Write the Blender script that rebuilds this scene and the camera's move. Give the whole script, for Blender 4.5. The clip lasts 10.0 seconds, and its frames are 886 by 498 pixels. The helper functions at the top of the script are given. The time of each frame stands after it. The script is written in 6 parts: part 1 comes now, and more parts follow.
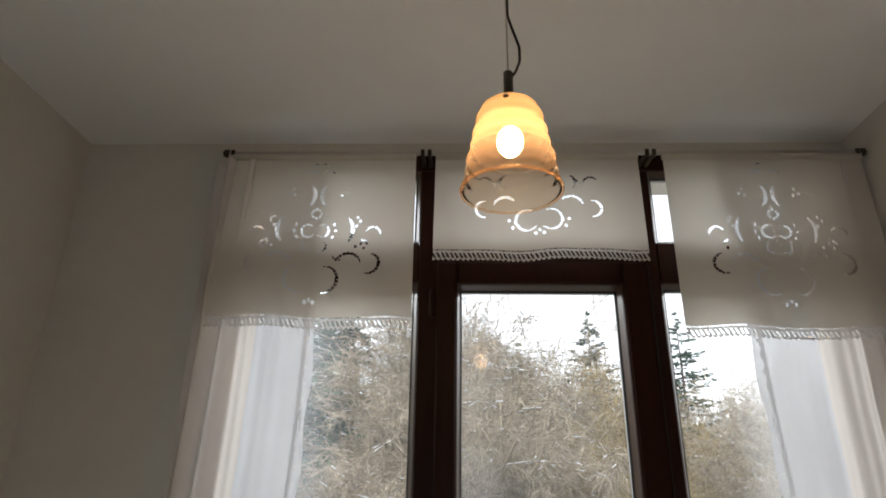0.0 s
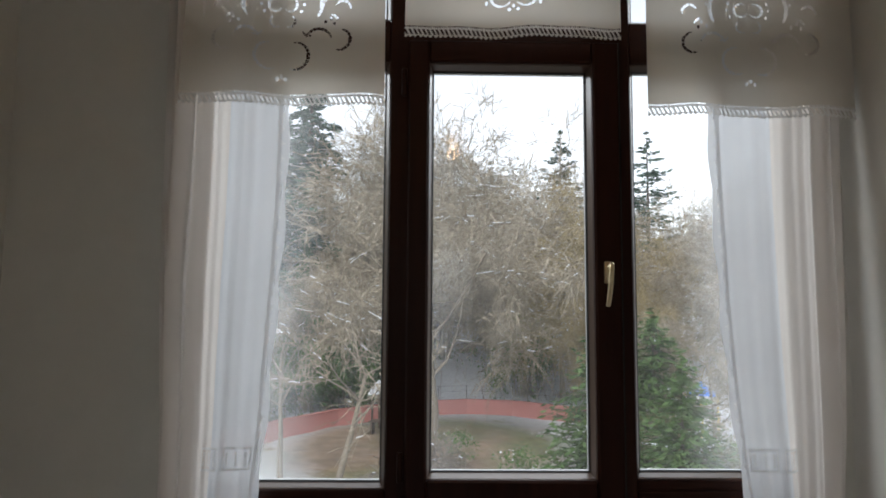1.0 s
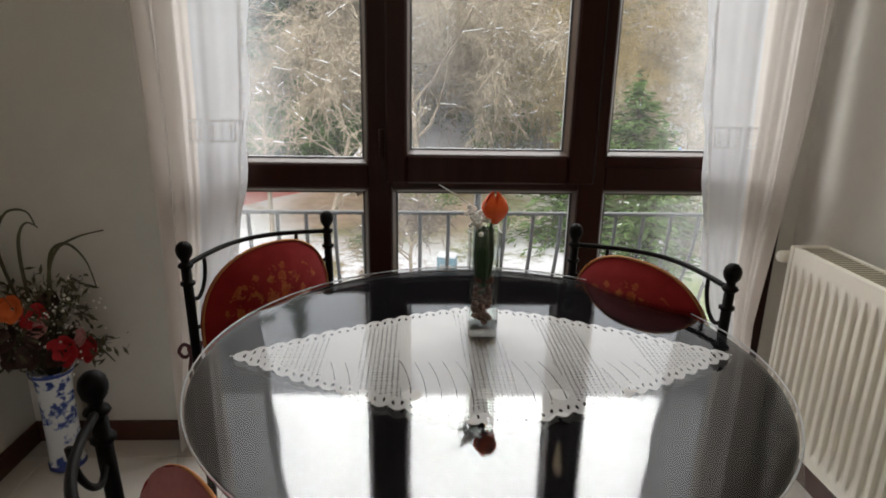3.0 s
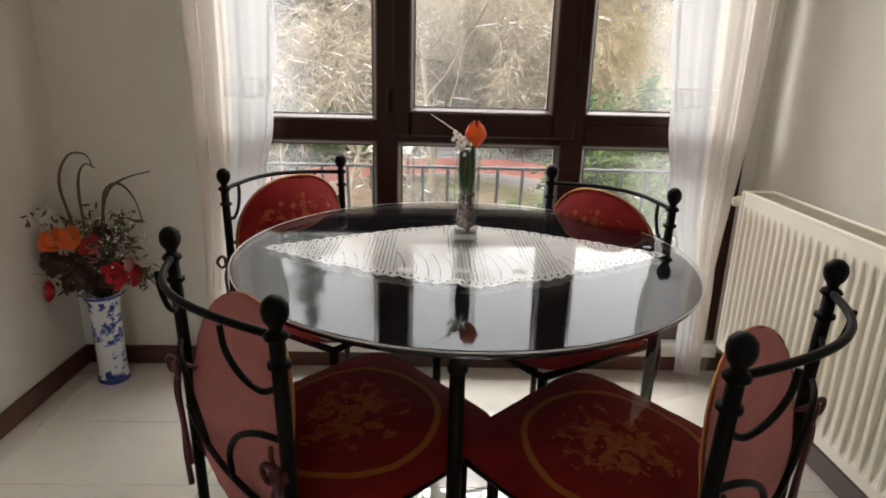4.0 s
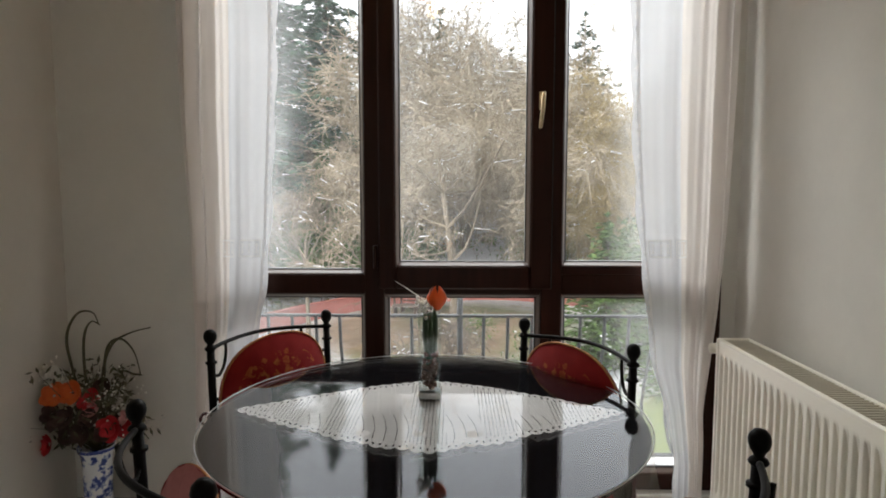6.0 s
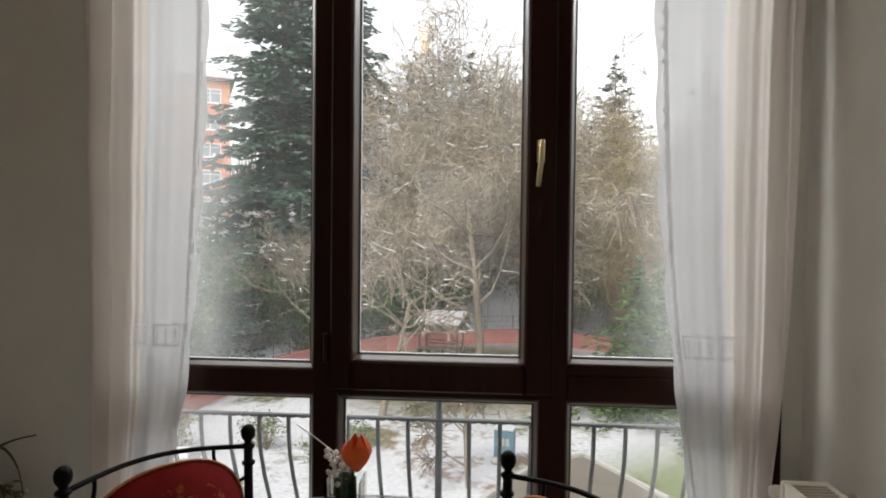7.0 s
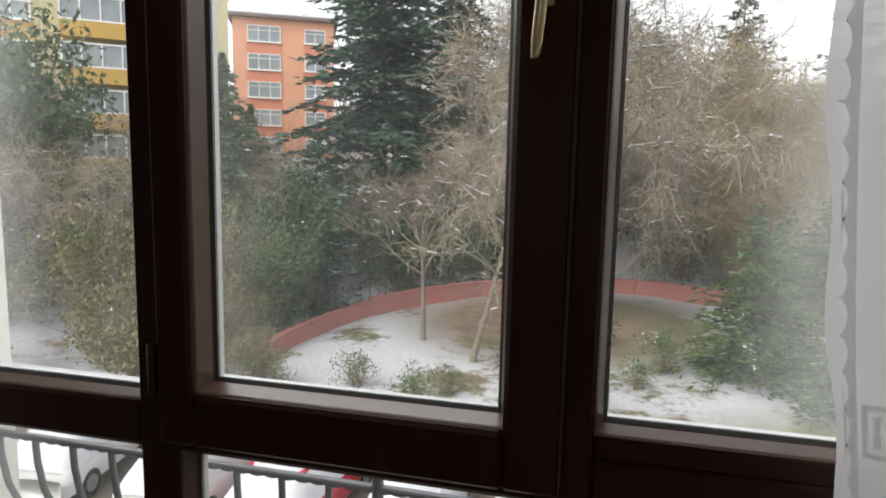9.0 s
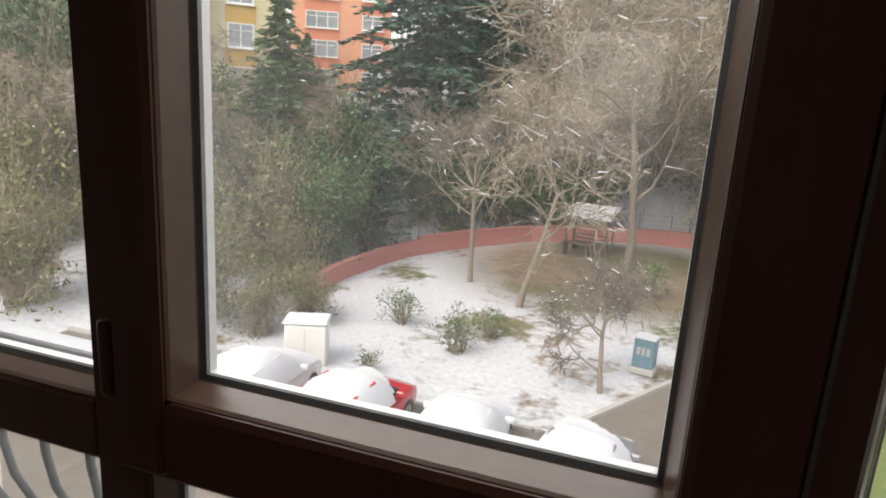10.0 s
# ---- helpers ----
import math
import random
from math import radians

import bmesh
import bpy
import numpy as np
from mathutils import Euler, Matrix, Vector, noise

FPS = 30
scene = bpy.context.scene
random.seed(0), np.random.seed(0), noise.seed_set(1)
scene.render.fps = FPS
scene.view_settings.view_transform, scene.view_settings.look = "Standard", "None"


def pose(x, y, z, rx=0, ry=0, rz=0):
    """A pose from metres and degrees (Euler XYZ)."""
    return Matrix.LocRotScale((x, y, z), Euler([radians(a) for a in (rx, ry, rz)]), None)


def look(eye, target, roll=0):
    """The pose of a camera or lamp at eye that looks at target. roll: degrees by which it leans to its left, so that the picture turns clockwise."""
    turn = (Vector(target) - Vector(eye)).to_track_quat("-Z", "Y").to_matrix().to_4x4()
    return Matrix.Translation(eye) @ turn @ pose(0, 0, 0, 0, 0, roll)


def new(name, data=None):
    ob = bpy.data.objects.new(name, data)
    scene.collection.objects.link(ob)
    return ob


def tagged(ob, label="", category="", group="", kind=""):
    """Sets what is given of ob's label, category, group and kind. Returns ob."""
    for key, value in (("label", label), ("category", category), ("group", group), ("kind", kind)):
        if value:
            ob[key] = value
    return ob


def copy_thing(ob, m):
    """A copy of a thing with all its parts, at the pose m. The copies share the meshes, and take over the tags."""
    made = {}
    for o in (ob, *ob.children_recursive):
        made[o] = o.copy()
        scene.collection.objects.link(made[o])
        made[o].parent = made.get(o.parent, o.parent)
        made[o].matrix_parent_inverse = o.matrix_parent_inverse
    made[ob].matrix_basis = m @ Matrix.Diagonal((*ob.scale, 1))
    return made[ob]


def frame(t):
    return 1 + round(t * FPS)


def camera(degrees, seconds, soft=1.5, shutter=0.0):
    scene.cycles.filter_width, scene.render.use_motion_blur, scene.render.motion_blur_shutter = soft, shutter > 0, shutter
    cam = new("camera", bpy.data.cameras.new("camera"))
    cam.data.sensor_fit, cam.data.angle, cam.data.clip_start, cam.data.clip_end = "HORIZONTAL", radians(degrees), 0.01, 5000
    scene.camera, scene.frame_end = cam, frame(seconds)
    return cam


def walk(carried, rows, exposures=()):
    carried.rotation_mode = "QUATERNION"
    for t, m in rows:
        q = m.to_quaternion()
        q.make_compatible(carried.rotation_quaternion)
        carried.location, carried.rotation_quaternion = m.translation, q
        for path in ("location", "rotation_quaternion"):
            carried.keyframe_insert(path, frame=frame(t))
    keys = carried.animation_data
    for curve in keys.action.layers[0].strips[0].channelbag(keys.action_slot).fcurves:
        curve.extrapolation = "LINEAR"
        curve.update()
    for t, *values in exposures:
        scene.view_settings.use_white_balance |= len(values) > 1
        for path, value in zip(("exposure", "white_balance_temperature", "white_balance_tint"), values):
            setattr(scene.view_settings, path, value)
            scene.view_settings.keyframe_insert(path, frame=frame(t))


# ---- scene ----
cam = camera(72.4, 10.0, 1.8)

EXPOSURES = [(0.0, 1.56, 6600, 10), (1.0, 1.24, 6350, 9), (2.0, 1.44, 6950, 11), (2.5, 1.62, 6900, 11), (3.0, 1.84, 6900, 11), (4.5, 2.50, 7350, 12), (5.5, 2.30, 7200, 12), (6.0, 1.90, 6800, 10), (7.5, 1.36, 6950, 11), (8.5, 1.22, 6900, 11), (9.0, 1.15, 6850, 11), (9.5, 1.26, 7000, 12), (10.0, 1.45, 7100, 13)]
PATH = [
    (0, (-0.23, -1.718, 1.577), (-0.295, 0.137, 2.323), 0.9),
    (0.5, (-0.204, -1.768, 1.509), (-0.236, 0.168, 2.01), 1.9),
    (1, (-0.227, -1.763, 1.446), (-0.199, 0.229, 1.619), 0.4),
    (1.5, (-0.293, -1.724, 1.393), (-0.174, 0.27, 1.285), -1.1),
    (2, (-0.334, -1.673, 1.318), (-0.179, 0.293, 0.984), -0.9),
    (2.5, (-0.282, -1.69, 1.249), (-0.183, 0.25, 0.772), -0.4),
    (3, (-0.214, -1.81, 1.201), (-0.129, 0.104, 0.627), 1.0),
    (4.5, (-0.155, -2.248, 1.09), (-0.129, -0.336, 0.504), 1.3),
    (5, (-0.102, -2.34, 1.088), (-0.098, -0.409, 0.568), 1.0),
    (5.5, (-0.042, -2.355, 1.133), (-0.066, -0.396, 0.732), 0.5),
    (6, (-0.032, -2.185, 1.208), (-0.075, -0.193, 1.031), 0.0),
    (7.5, (0.2, -1.44, 1.32), (-0.036, 0.546, 1.275), 1.6),
    (8, (0.253, -1.178, 1.309), (-0.11, 0.787, 1.217), 2.5),
    (8.5, (0.329, -0.967, 1.296), (-0.158, 0.968, 1.16), 2.7),
    (9, (0.328, -0.828, 1.295), (-0.141, 1.102, 1.056), 1.2),
    (9.5, (0.233, -0.61, 1.265), (-0.402, 1.266, 0.987), 4.8),
    (10, (0.175, -0.491, 1.252), (-0.431, 1.364, 0.815), 3.6),
]
walk(cam, [(t, look(eye, target, roll)) for t, eye, target, roll in PATH], EXPOSURES)

# ---- light ----
world = bpy.data.worlds.new("winter_sky")
scene.world = world
world.use_nodes = True
wn = world.node_tree
sky = wn.nodes.new("ShaderNodeTexSky")
sky.sky_type, sky.sun_disc = "NISHITA", False
sky.sun_elevation, sky.sun_rotation = radians(50), radians(208)
sky.air_density, sky.dust_density, sky.ozone_density = 1.0, 2.0, 1.0
hue = wn.nodes.new("ShaderNodeHueSaturation")
hue.inputs["Saturation"].default_value = 0.25
wn.links.new(sky.outputs[0], hue.inputs["Color"])
wn.links.new(hue.outputs[0], wn.nodes["Background"].inputs["Color"])
wn.nodes["Background"].inputs["Strength"].default_value = 0.15
sun = new("sun", bpy.data.lights.new("sun", "SUN"))
sun.data.energy, sun.data.angle, sun.data.color = 0.6, radians(25), (1.0, 0.97, 0.93)
sun.matrix_world = look((0, 0, 0), (0.30, 0.55, -0.78))

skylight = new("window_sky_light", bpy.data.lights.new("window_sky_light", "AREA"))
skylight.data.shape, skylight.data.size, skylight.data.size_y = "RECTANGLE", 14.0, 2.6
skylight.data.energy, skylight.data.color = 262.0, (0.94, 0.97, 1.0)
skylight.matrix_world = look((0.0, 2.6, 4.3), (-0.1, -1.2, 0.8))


def mat_new(name):
    m = bpy.data.materials.new(name)
    m.use_nodes = True
    nt = m.node_tree
    bsdf = nt.nodes["Principled BSDF"]
    return m, nt, bsdf


def ramp(nt, fac, stops):
    r = nt.nodes.new("ShaderNodeValToRGB")
    r.color_ramp.elements[0].position, r.color_ramp.elements[0].color = stops[0][0], (*stops[0][1], 1)
    r.color_ramp.elements[1].position, r.color_ramp.elements[1].color = stops[-1][0], (*stops[-1][1], 1)
    for p, c in stops[1:-1]:
        e = r.color_ramp.elements.new(p)
        e.color = (*c, 1)
    nt.links.new(fac, r.inputs["Fac"])
    return r.outputs["Color"]


def coords(nt, kind="Object", scale=(1, 1, 1)):
    tc = nt.nodes.new("ShaderNodeTexCoord")
    mp = nt.nodes.new("ShaderNodeMapping")
    mp.inputs["Scale"].default_value = scale
    nt.links.new(tc.outputs[kind], mp.inputs["Vector"])
    return mp.outputs["Vector"]


def noise_fac(nt, vec, scale, detail=4.0, rough=0.55):
    n = nt.nodes.new("ShaderNodeTexNoise")
    n.inputs["Scale"].default_value = scale
    n.inputs["Detail"].default_value = detail
    n.inputs["Roughness"].default_value = rough
    nt.links.new(vec, n.inputs["Vector"])
    return n.outputs["Fac"]


def mixed(nt, a, b, fac, mode="MIX"):
    """A colour mix; a, b and fac may be sockets or values."""
    n = nt.nodes.new("ShaderNodeMix")
    n.data_type, n.blend_type = "RGBA", mode
    for sock, v in ((n.inputs[6], a), (n.inputs[7], b), (n.inputs[0], fac)):
        if isinstance(v, bpy.types.NodeSocket):
            nt.links.new(v, sock)
        elif isinstance(v, (int, float)):
            sock.default_value = v
        else:
            sock.default_value = (*v, 1)
    return n.outputs[2]


def bumped(nt, bsdf, fac, strength=0.2, dist=0.002):
    b = nt.nodes.new("ShaderNodeBump")
    b.inputs["Strength"].default_value = strength
    b.inputs["Distance"].default_value = dist
    nt.links.new(fac, b.inputs["Height"])
    nt.links.new(b.outputs["Normal"], bsdf.inputs["Normal"])


def surface(name, lo, hi, rough=0.5, scale=8.0, metal=0.0, bump=0.15, bump_scale=None, dist=0.002, spec=0.5, stretch=(1, 1, 1), blotch=0.25):
    """A plain surface with colour variation at two scales and fine relief."""
    m, nt, b = mat_new(name)
    v = coords(nt, "Object", stretch)
    big = noise_fac(nt, v, scale * 0.25, 2.0)
    fine = noise_fac(nt, v, scale * 3.0, 6.0, 0.65)
    c1 = ramp(nt, fine, [(0.3, lo), (0.7, hi)])
    c2 = ramp(nt, big, [(0.3, lo), (0.7, hi)])
    nt.links.new(mixed(nt, c1, c2, blotch + 0.2), b.inputs["Base Color"])
    b.inputs["Roughness"].default_value = rough
    b.inputs["Metallic"].default_value = metal
    b.inputs["Specular IOR Level"].default_value = spec
    if bump:
        bumped(nt, b, noise_fac(nt, v, bump_scale or scale * 6, 5.0), bump, dist)
    return m


M = {}
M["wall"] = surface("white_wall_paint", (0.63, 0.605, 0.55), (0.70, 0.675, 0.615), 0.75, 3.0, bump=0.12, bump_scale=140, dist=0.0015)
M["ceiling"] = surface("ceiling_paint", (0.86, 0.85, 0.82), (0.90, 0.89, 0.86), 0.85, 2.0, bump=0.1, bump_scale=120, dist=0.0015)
M["darkwood"] = surface("dark_brown_wood", (0.017, 0.0052, 0.0031), (0.036, 0.0115, 0.0068), 0.40, 10.0, spec=0.13, bump=0.12, stretch=(1, 1, 0.08))
M["skirting"] = surface("skirting_wood", (0.045, 0.015, 0.009), (0.095, 0.034, 0.019), 0.35, 10.0, bump=0.1)
M["tile"] = surface("cream_porcelain_tile", (0.68, 0.65, 0.59), (0.77, 0.74, 0.68), 0.10, 4.0, bump=0.02, spec=0.6)
tile_bsdf = M["tile"].node_tree.nodes["Principled BSDF"]
tile_bsdf.inputs["Coat Weight"].default_value, tile_bsdf.inputs["Coat Roughness"].default_value, tile_bsdf.inputs["Coat IOR"].default_value = 1.0, 0.03, 1.9
M["grout"] = surface("tile_grout", (0.40, 0.37, 0.33), (0.48, 0.45, 0.40), 0.8, 20.0)
M["marble"] = surface("white_marble_sill", (0.62, 0.60, 0.56), (0.74, 0.72, 0.68), 0.22, 6.0, bump=0.03)
M["glassbead"] = surface("brown_glazing_bead", (0.048, 0.027, 0.019), (0.082, 0.051, 0.037), 0.32, 10.0, spec=0.3)
M["brass"] = surface("worn_brass", (0.52, 0.42, 0.26), (0.68, 0.57, 0.38), 0.28, 20.0, metal=1.0, bump=0.05)
M["iron"] = surface("black_wrought_iron", (0.004, 0.0037, 0.0035), (0.009, 0.0082, 0.0078), 0.45, 30.0, spec=0.07, bump=0.3, bump_scale=220, dist=0.001)
M["rail_top"] = surface("pale_grey_handrail", (0.26, 0.27, 0.29), (0.36, 0.37, 0.39), 0.45, 30.0, bump=0.1)
M["railing"] = surface("grey_painted_railing", (0.06, 0.065, 0.07), (0.11, 0.115, 0.12), 0.5, 30.0, bump=0.15)


def glass_pane_mat(name, tint=(0.97, 0.985, 0.98), gloss=1.0, mist=0.0, ior=1.45, mist_span=(0.0, 1.0), haze_rest=0.15, rough=0.01):
    m, nt, b = mat_new(name)
    nt.nodes.remove(b)
    out = nt.nodes["Material Output"]
    tr = nt.nodes.new("ShaderNodeBsdfTransparent")
    tr.inputs["Color"].default_value = (*tint, 1)
    gl = nt.nodes.new("ShaderNodeBsdfGlossy")
    gl.inputs["Roughness"].default_value = rough
    fr = nt.nodes.new("ShaderNodeFresnel")
    fr.inputs["IOR"].default_value = ior
    mul = nt.nodes.new("ShaderNodeMath")
    mul.operation = "MULTIPLY"
    mul.inputs[1].default_value = gloss
    nt.links.new(fr.outputs[0], mul.inputs[0])
    mx = nt.nodes.new("ShaderNodeMixShader")
    nt.links.new(mul.outputs[0], mx.inputs[0])
    nt.links.new(tr.outputs[0], mx.inputs[1])
    nt.links.new(gl.outputs[0], mx.inputs[2])
    last = mx
    if mist:
        # condensation gathers along one upright edge of the pane and thins out across it to an even painted haze
        v = coords(nt)
        sp = nt.nodes.new("ShaderNodeSeparateXYZ")
        nt.links.new(v, sp.inputs[0])
        across = nt.nodes.new("ShaderNodeMapRange")
        across.inputs[1].default_value, across.inputs[2].default_value = mist_span
        across.inputs[3].default_value, across.inputs[4].default_value = 1.0, haze_rest
        across.interpolation_type = "SMOOTHSTEP"
        nt.links.new(sp.outputs[0], across.inputs[0])
        cloud = nt.nodes.new("ShaderNodeMath")
        cloud.operation = "MULTIPLY"
        nt.links.new(across.outputs[0], cloud.inputs[0])
        nt.links.new(ramp(nt, noise_fac(nt, v, 5.0, 5.0, 0.6), [(0.25, (mist * 0.35,) * 3), (0.75, (mist,) * 3)]), cloud.inputs[1])
        tl = nt.nodes.new("ShaderNodeBsdfTranslucent")
        tl.inputs["Color"].default_value = (0.9, 0.92, 0.93, 1)
        m3 = nt.nodes.new("ShaderNodeMixShader")
        nt.links.new(cloud.outputs[0], m3.inputs[0])
        nt.links.new(mx.outputs[0], m3.inputs[1])
        nt.links.new(tl.outputs[0], m3.inputs[2])
        last = m3
    nt.links.new(last.outputs[0], out.inputs["Surface"])
    return m


# centre pane carries a thin haze that lifts the dark trees outside
M["pane"] = glass_pane_mat("window_glass", mist=0.11, mist_span=(-0.26, -0.10), haze_rest=0.45)
M["pane_misted_west"] = glass_pane_mat("misted_window_glass", mist=0.34, mist_span=(-0.74, -0.52))
M["pane_misted_east"] = glass_pane_mat("misted_window_glass", mist=0.30, mist_span=(0.64, 0.48))


# ---- mesh helpers ----
def link_mesh(name, bm, material, smooth=False):
    me = bpy.data.meshes.new(name)
    bm.normal_update()
    bm.to_mesh(me)
    bm.free()
    if smooth:
        me.polygons.foreach_set("use_smooth", [True] * len(me.polygons))
    if material:
        me.materials.append(material)
    return new(name, me)


def part(name, bm, material, parent, label="", smooth=False):
    ob = link_mesh(name, bm, material, smooth)
    ob.parent = parent
    if label:
        tagged(ob, label)
    return ob


def share(name, me, parent, m=None):
    """A further part on an existing mesh."""
    ob = new(name, me)
    ob.parent = parent
    if m is not None:
        ob.matrix_basis = m
    return ob


def thing(name, label, category, m=None, group="", kind=""):
    ob = new(name)
    ob.empty_display_size = 0.05
    if m is not None:
        ob.matrix_basis = m
    return tagged(ob, label, category, group, kind)


def structure(name, bm, material, label, category, smooth=False):
    return tagged(link_mesh(name, bm, material, smooth), label, category, "", "structure")


def box(bm, x0, y0, z0, x1, y1, z1, bevel=0.0):
    vs = [bm.verts.new((x, y, z)) for x in (x0, x1) for y in (y0, y1) for z in (z0, z1)]
    fs = [bm.faces.new([vs[i] for i in f]) for f in ((0, 1, 3, 2), (4, 6, 7, 5), (0, 4, 5, 1), (2, 3, 7, 6), (0, 2, 6, 4), (1, 5, 7, 3))]
    if bevel:
        es = list({e for f in fs for e in f.edges})
        bmesh.ops.bevel(bm, geom=es, offset=bevel, segments=1, affect="EDGES", profile=0.5)
    return vs


def boxed(*a):
    bm = bmesh.new()
    box(bm, *a)
    return bm


def tube(bm, pts, r, sides=8, closed=False, caps=True):
    """A round bar along the points; r is one radius or one for each point."""
    pts = [Vector(p) for p in pts]
    n = len(pts)
    rs = r if isinstance(r, (list, tuple)) else [r] * n
    rings, side = [], None
    for i, p in enumerate(pts):
        a = pts[(i - 1) % n] if (closed or i > 0) else p
        c = pts[(i + 1) % n] if (closed or i < n - 1) else p
        d = (c - a)
        d = d.normalized() if d.length > 1e-9 else Vector((0, 0, 1))
        if side is None:
            side = d.orthogonal().normalized()
        else:
            side = side - d * side.dot(d)
            side = side.normalized() if side.length > 1e-6 else d.orthogonal().normalized()
        up = d.cross(side)
        rings.append([bm.verts.new(p + (side * math.cos(2 * math.pi * k / sides) + up * math.sin(2 * math.pi * k / sides)) * rs[i]) for k in range(sides)])
    for i in range(n if closed else n - 1):
        a, c = rings[i], rings[(i + 1) % n]
        for k in range(sides):
            bm.faces.new((a[k], a[(k + 1) % sides], c[(k + 1) % sides], c[k]))
    if caps and not closed:
        bm.faces.new(rings[0][::-1])
        bm.faces.new(rings[-1])


def lathe(bm, profile, seg=24, at=(0, 0, 0), close=True):
    """A turned form from (radius, height) pairs about the z axis."""
    o = Vector(at)
    rings = []
    for r, z in profile:
        rings.append([bm.verts.new(o + Vector((r * math.cos(2 * math.pi * k / seg), r * math.sin(2 * math.pi * k / seg), z))) for k in range(seg)])
    for a, c in zip(rings, rings[1:]):
        for k in range(seg):
            bm.faces.new((a[k], a[(k + 1) % seg], c[(k + 1) % seg], c[k]))
    if close:
        bm.faces.new(rings[0][::-1])
        bm.faces.new(rings[-1])


def arc(cx, cy, r, a0, a1, n=12):
    return [(cx + r * math.cos(radians(a0 + (a1 - a0) * i / n)), cy + r * math.sin(radians(a0 + (a1 - a0) * i / n))) for i in range(n + 1)]


def grid_mesh(name, us, vs, place, keep, material):
    """A sheet over us x vs with holes where keep is False; place maps arrays (u, v) to x, y, z."""
    U, V = np.meshgrid(us, vs)
    X, Y, Z = place(U, V)
    co = np.stack([X.ravel(), Y.ravel(), Z.ravel()], 1)
    nu, nv = len(us), len(vs)
    um, vm = np.meshgrid((us[1:] + us[:-1]) / 2, (vs[1:] + vs[:-1]) / 2)
    k = keep(um, vm).ravel() if keep else np.ones(um.size, bool)
    i = (np.arange(nv - 1)[:, None] * nu + np.arange(nu - 1)[None, :]).ravel()[k]
    faces = np.stack([i, i + 1, i + nu + 1, i + nu], 1)
    used = np.unique(faces)
    back = np.zeros(len(co), int)
    back[used] = np.arange(len(used))
    me = bpy.data.meshes.new(name)
    me.from_pydata(co[used].tolist(), [], back[faces].tolist())
    me.polygons.foreach_set("use_smooth", [True] * len(me.polygons))
    me.materials.append(material)
    return me


# ---- the room ----
XL, XR, YB, YF, ZC = -1.46, 0.97, -0.02, -5.2, 2.63
WX0, WX1, WZ0, WZ1 = -0.95, 0.912, 0.13, 2.58
GROUND = -6.0

structure("floor", boxed(XL - 0.2, YF - 0.2, -0.2, XR + 0.2, 0.25, -0.006), M["grout"], "cream porcelain tile floor with thin grey joints", "floor")
structure("ceiling", boxed(XL - 0.2, YF - 0.2, ZC, XR + 0.2, 0.25, ZC + 0.2), M["ceiling"], "plain white painted ceiling above the dining nook", "ceiling")
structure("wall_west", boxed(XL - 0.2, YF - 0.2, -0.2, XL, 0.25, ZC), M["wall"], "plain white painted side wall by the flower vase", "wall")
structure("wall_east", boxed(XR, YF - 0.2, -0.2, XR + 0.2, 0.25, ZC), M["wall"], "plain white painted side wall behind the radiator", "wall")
bm = bmesh.new()
for a in ((XL, -0.2, -0.70, ZC), (0.20, -0.2, XR, ZC), (-0.70, -0.2, 0.20, 0.95), (-0.70, 2.05, 0.20, ZC)):
    box(bm, a[0], YF - 0.2, a[1], a[2], YF, a[3])
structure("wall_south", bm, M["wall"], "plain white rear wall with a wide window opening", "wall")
bm = bmesh.new()
for a in ((XL, -0.2, WX0, ZC), (WX1, -0.2, XR, ZC), (WX0, -0.2, WX1, WZ0 - 0.03), (WX0, WZ1, WX1, ZC)):
    box(bm, a[0], YB, a[1], a[2], 0.25, a[3])
structure("wall_north", bm, M["wall"], "white window wall with one tall opening", "wall")

bm = bmesh.new()
box(bm, WX0, YB - 0.05, WZ0 - 0.055, WX1, 0.27, WZ0, 0.004)
structure("window_sill", bm, M["marble"], "low white marble sill under the window", "sill")

for nm, a in (("baseboard_west", (XL, YF, XL + 0.014, YB)), ("baseboard_east", (XR - 0.014, YF, XR, YB)), ("baseboard_north", (XL + 0.014, YB - 0.014, XR - 0.014, YB))):
    bm = bmesh.new()
    box(bm, a[0], a[1], 0.0, a[2], a[3], 0.072, 0.003)
    structure(nm, bm, M["skirting"], "dark brown wooden baseboard along the wall", "baseboard")


# ---- the window ----
win = thing("window_1", "tall dark brown wooden window, closed, with brass handle", "window", None, "", "structure")
FY0, FY1 = -0.035, 0.035
bm = bmesh.new()
T0, T1 = 0.853, 0.925          # lower transom
H0, H1 = 2.15, 2.275           # upper transom
box(bm, WX0, FY0, WZ0, WX0 + 0.07, FY1, WZ1, 0.004)
box(bm, WX1 - 0.07, FY0, WZ0, WX1, FY1, WZ1, 0.004)
box(bm, WX0 + 0.07, FY0, WZ0, WX1 - 0.07, FY1, WZ0 + 0.06, 0.004)
box(bm, WX0 + 0.07, FY0, WZ1 - 0.06, WX1 - 0.07, FY1, WZ1, 0.004)
part("window_frame", bm, M["darkwood"], win)
for x0, x1 in ((-0.36, -0.291), (0.270, 0.345)):
    bm = bmesh.new()
    box(bm, x0, FY0 - 0.002, WZ0 + 0.06, x1, FY1, WZ1 - 0.06, 0.004)
    part("mullion", bm, M["darkwood"], win)
for z0, z1 in ((T0, T1), (H0, H1)):
    for x0, x1 in ((WX0 + 0.07, -0.36), (-0.291, 0.270), (0.345, WX1 - 0.07)):
        bm = bmesh.new()
        box(bm, x0, FY0 + 0.001, z0, x1, FY1, z1, 0.004)
        part("transom", bm, M["darkwood"], win)


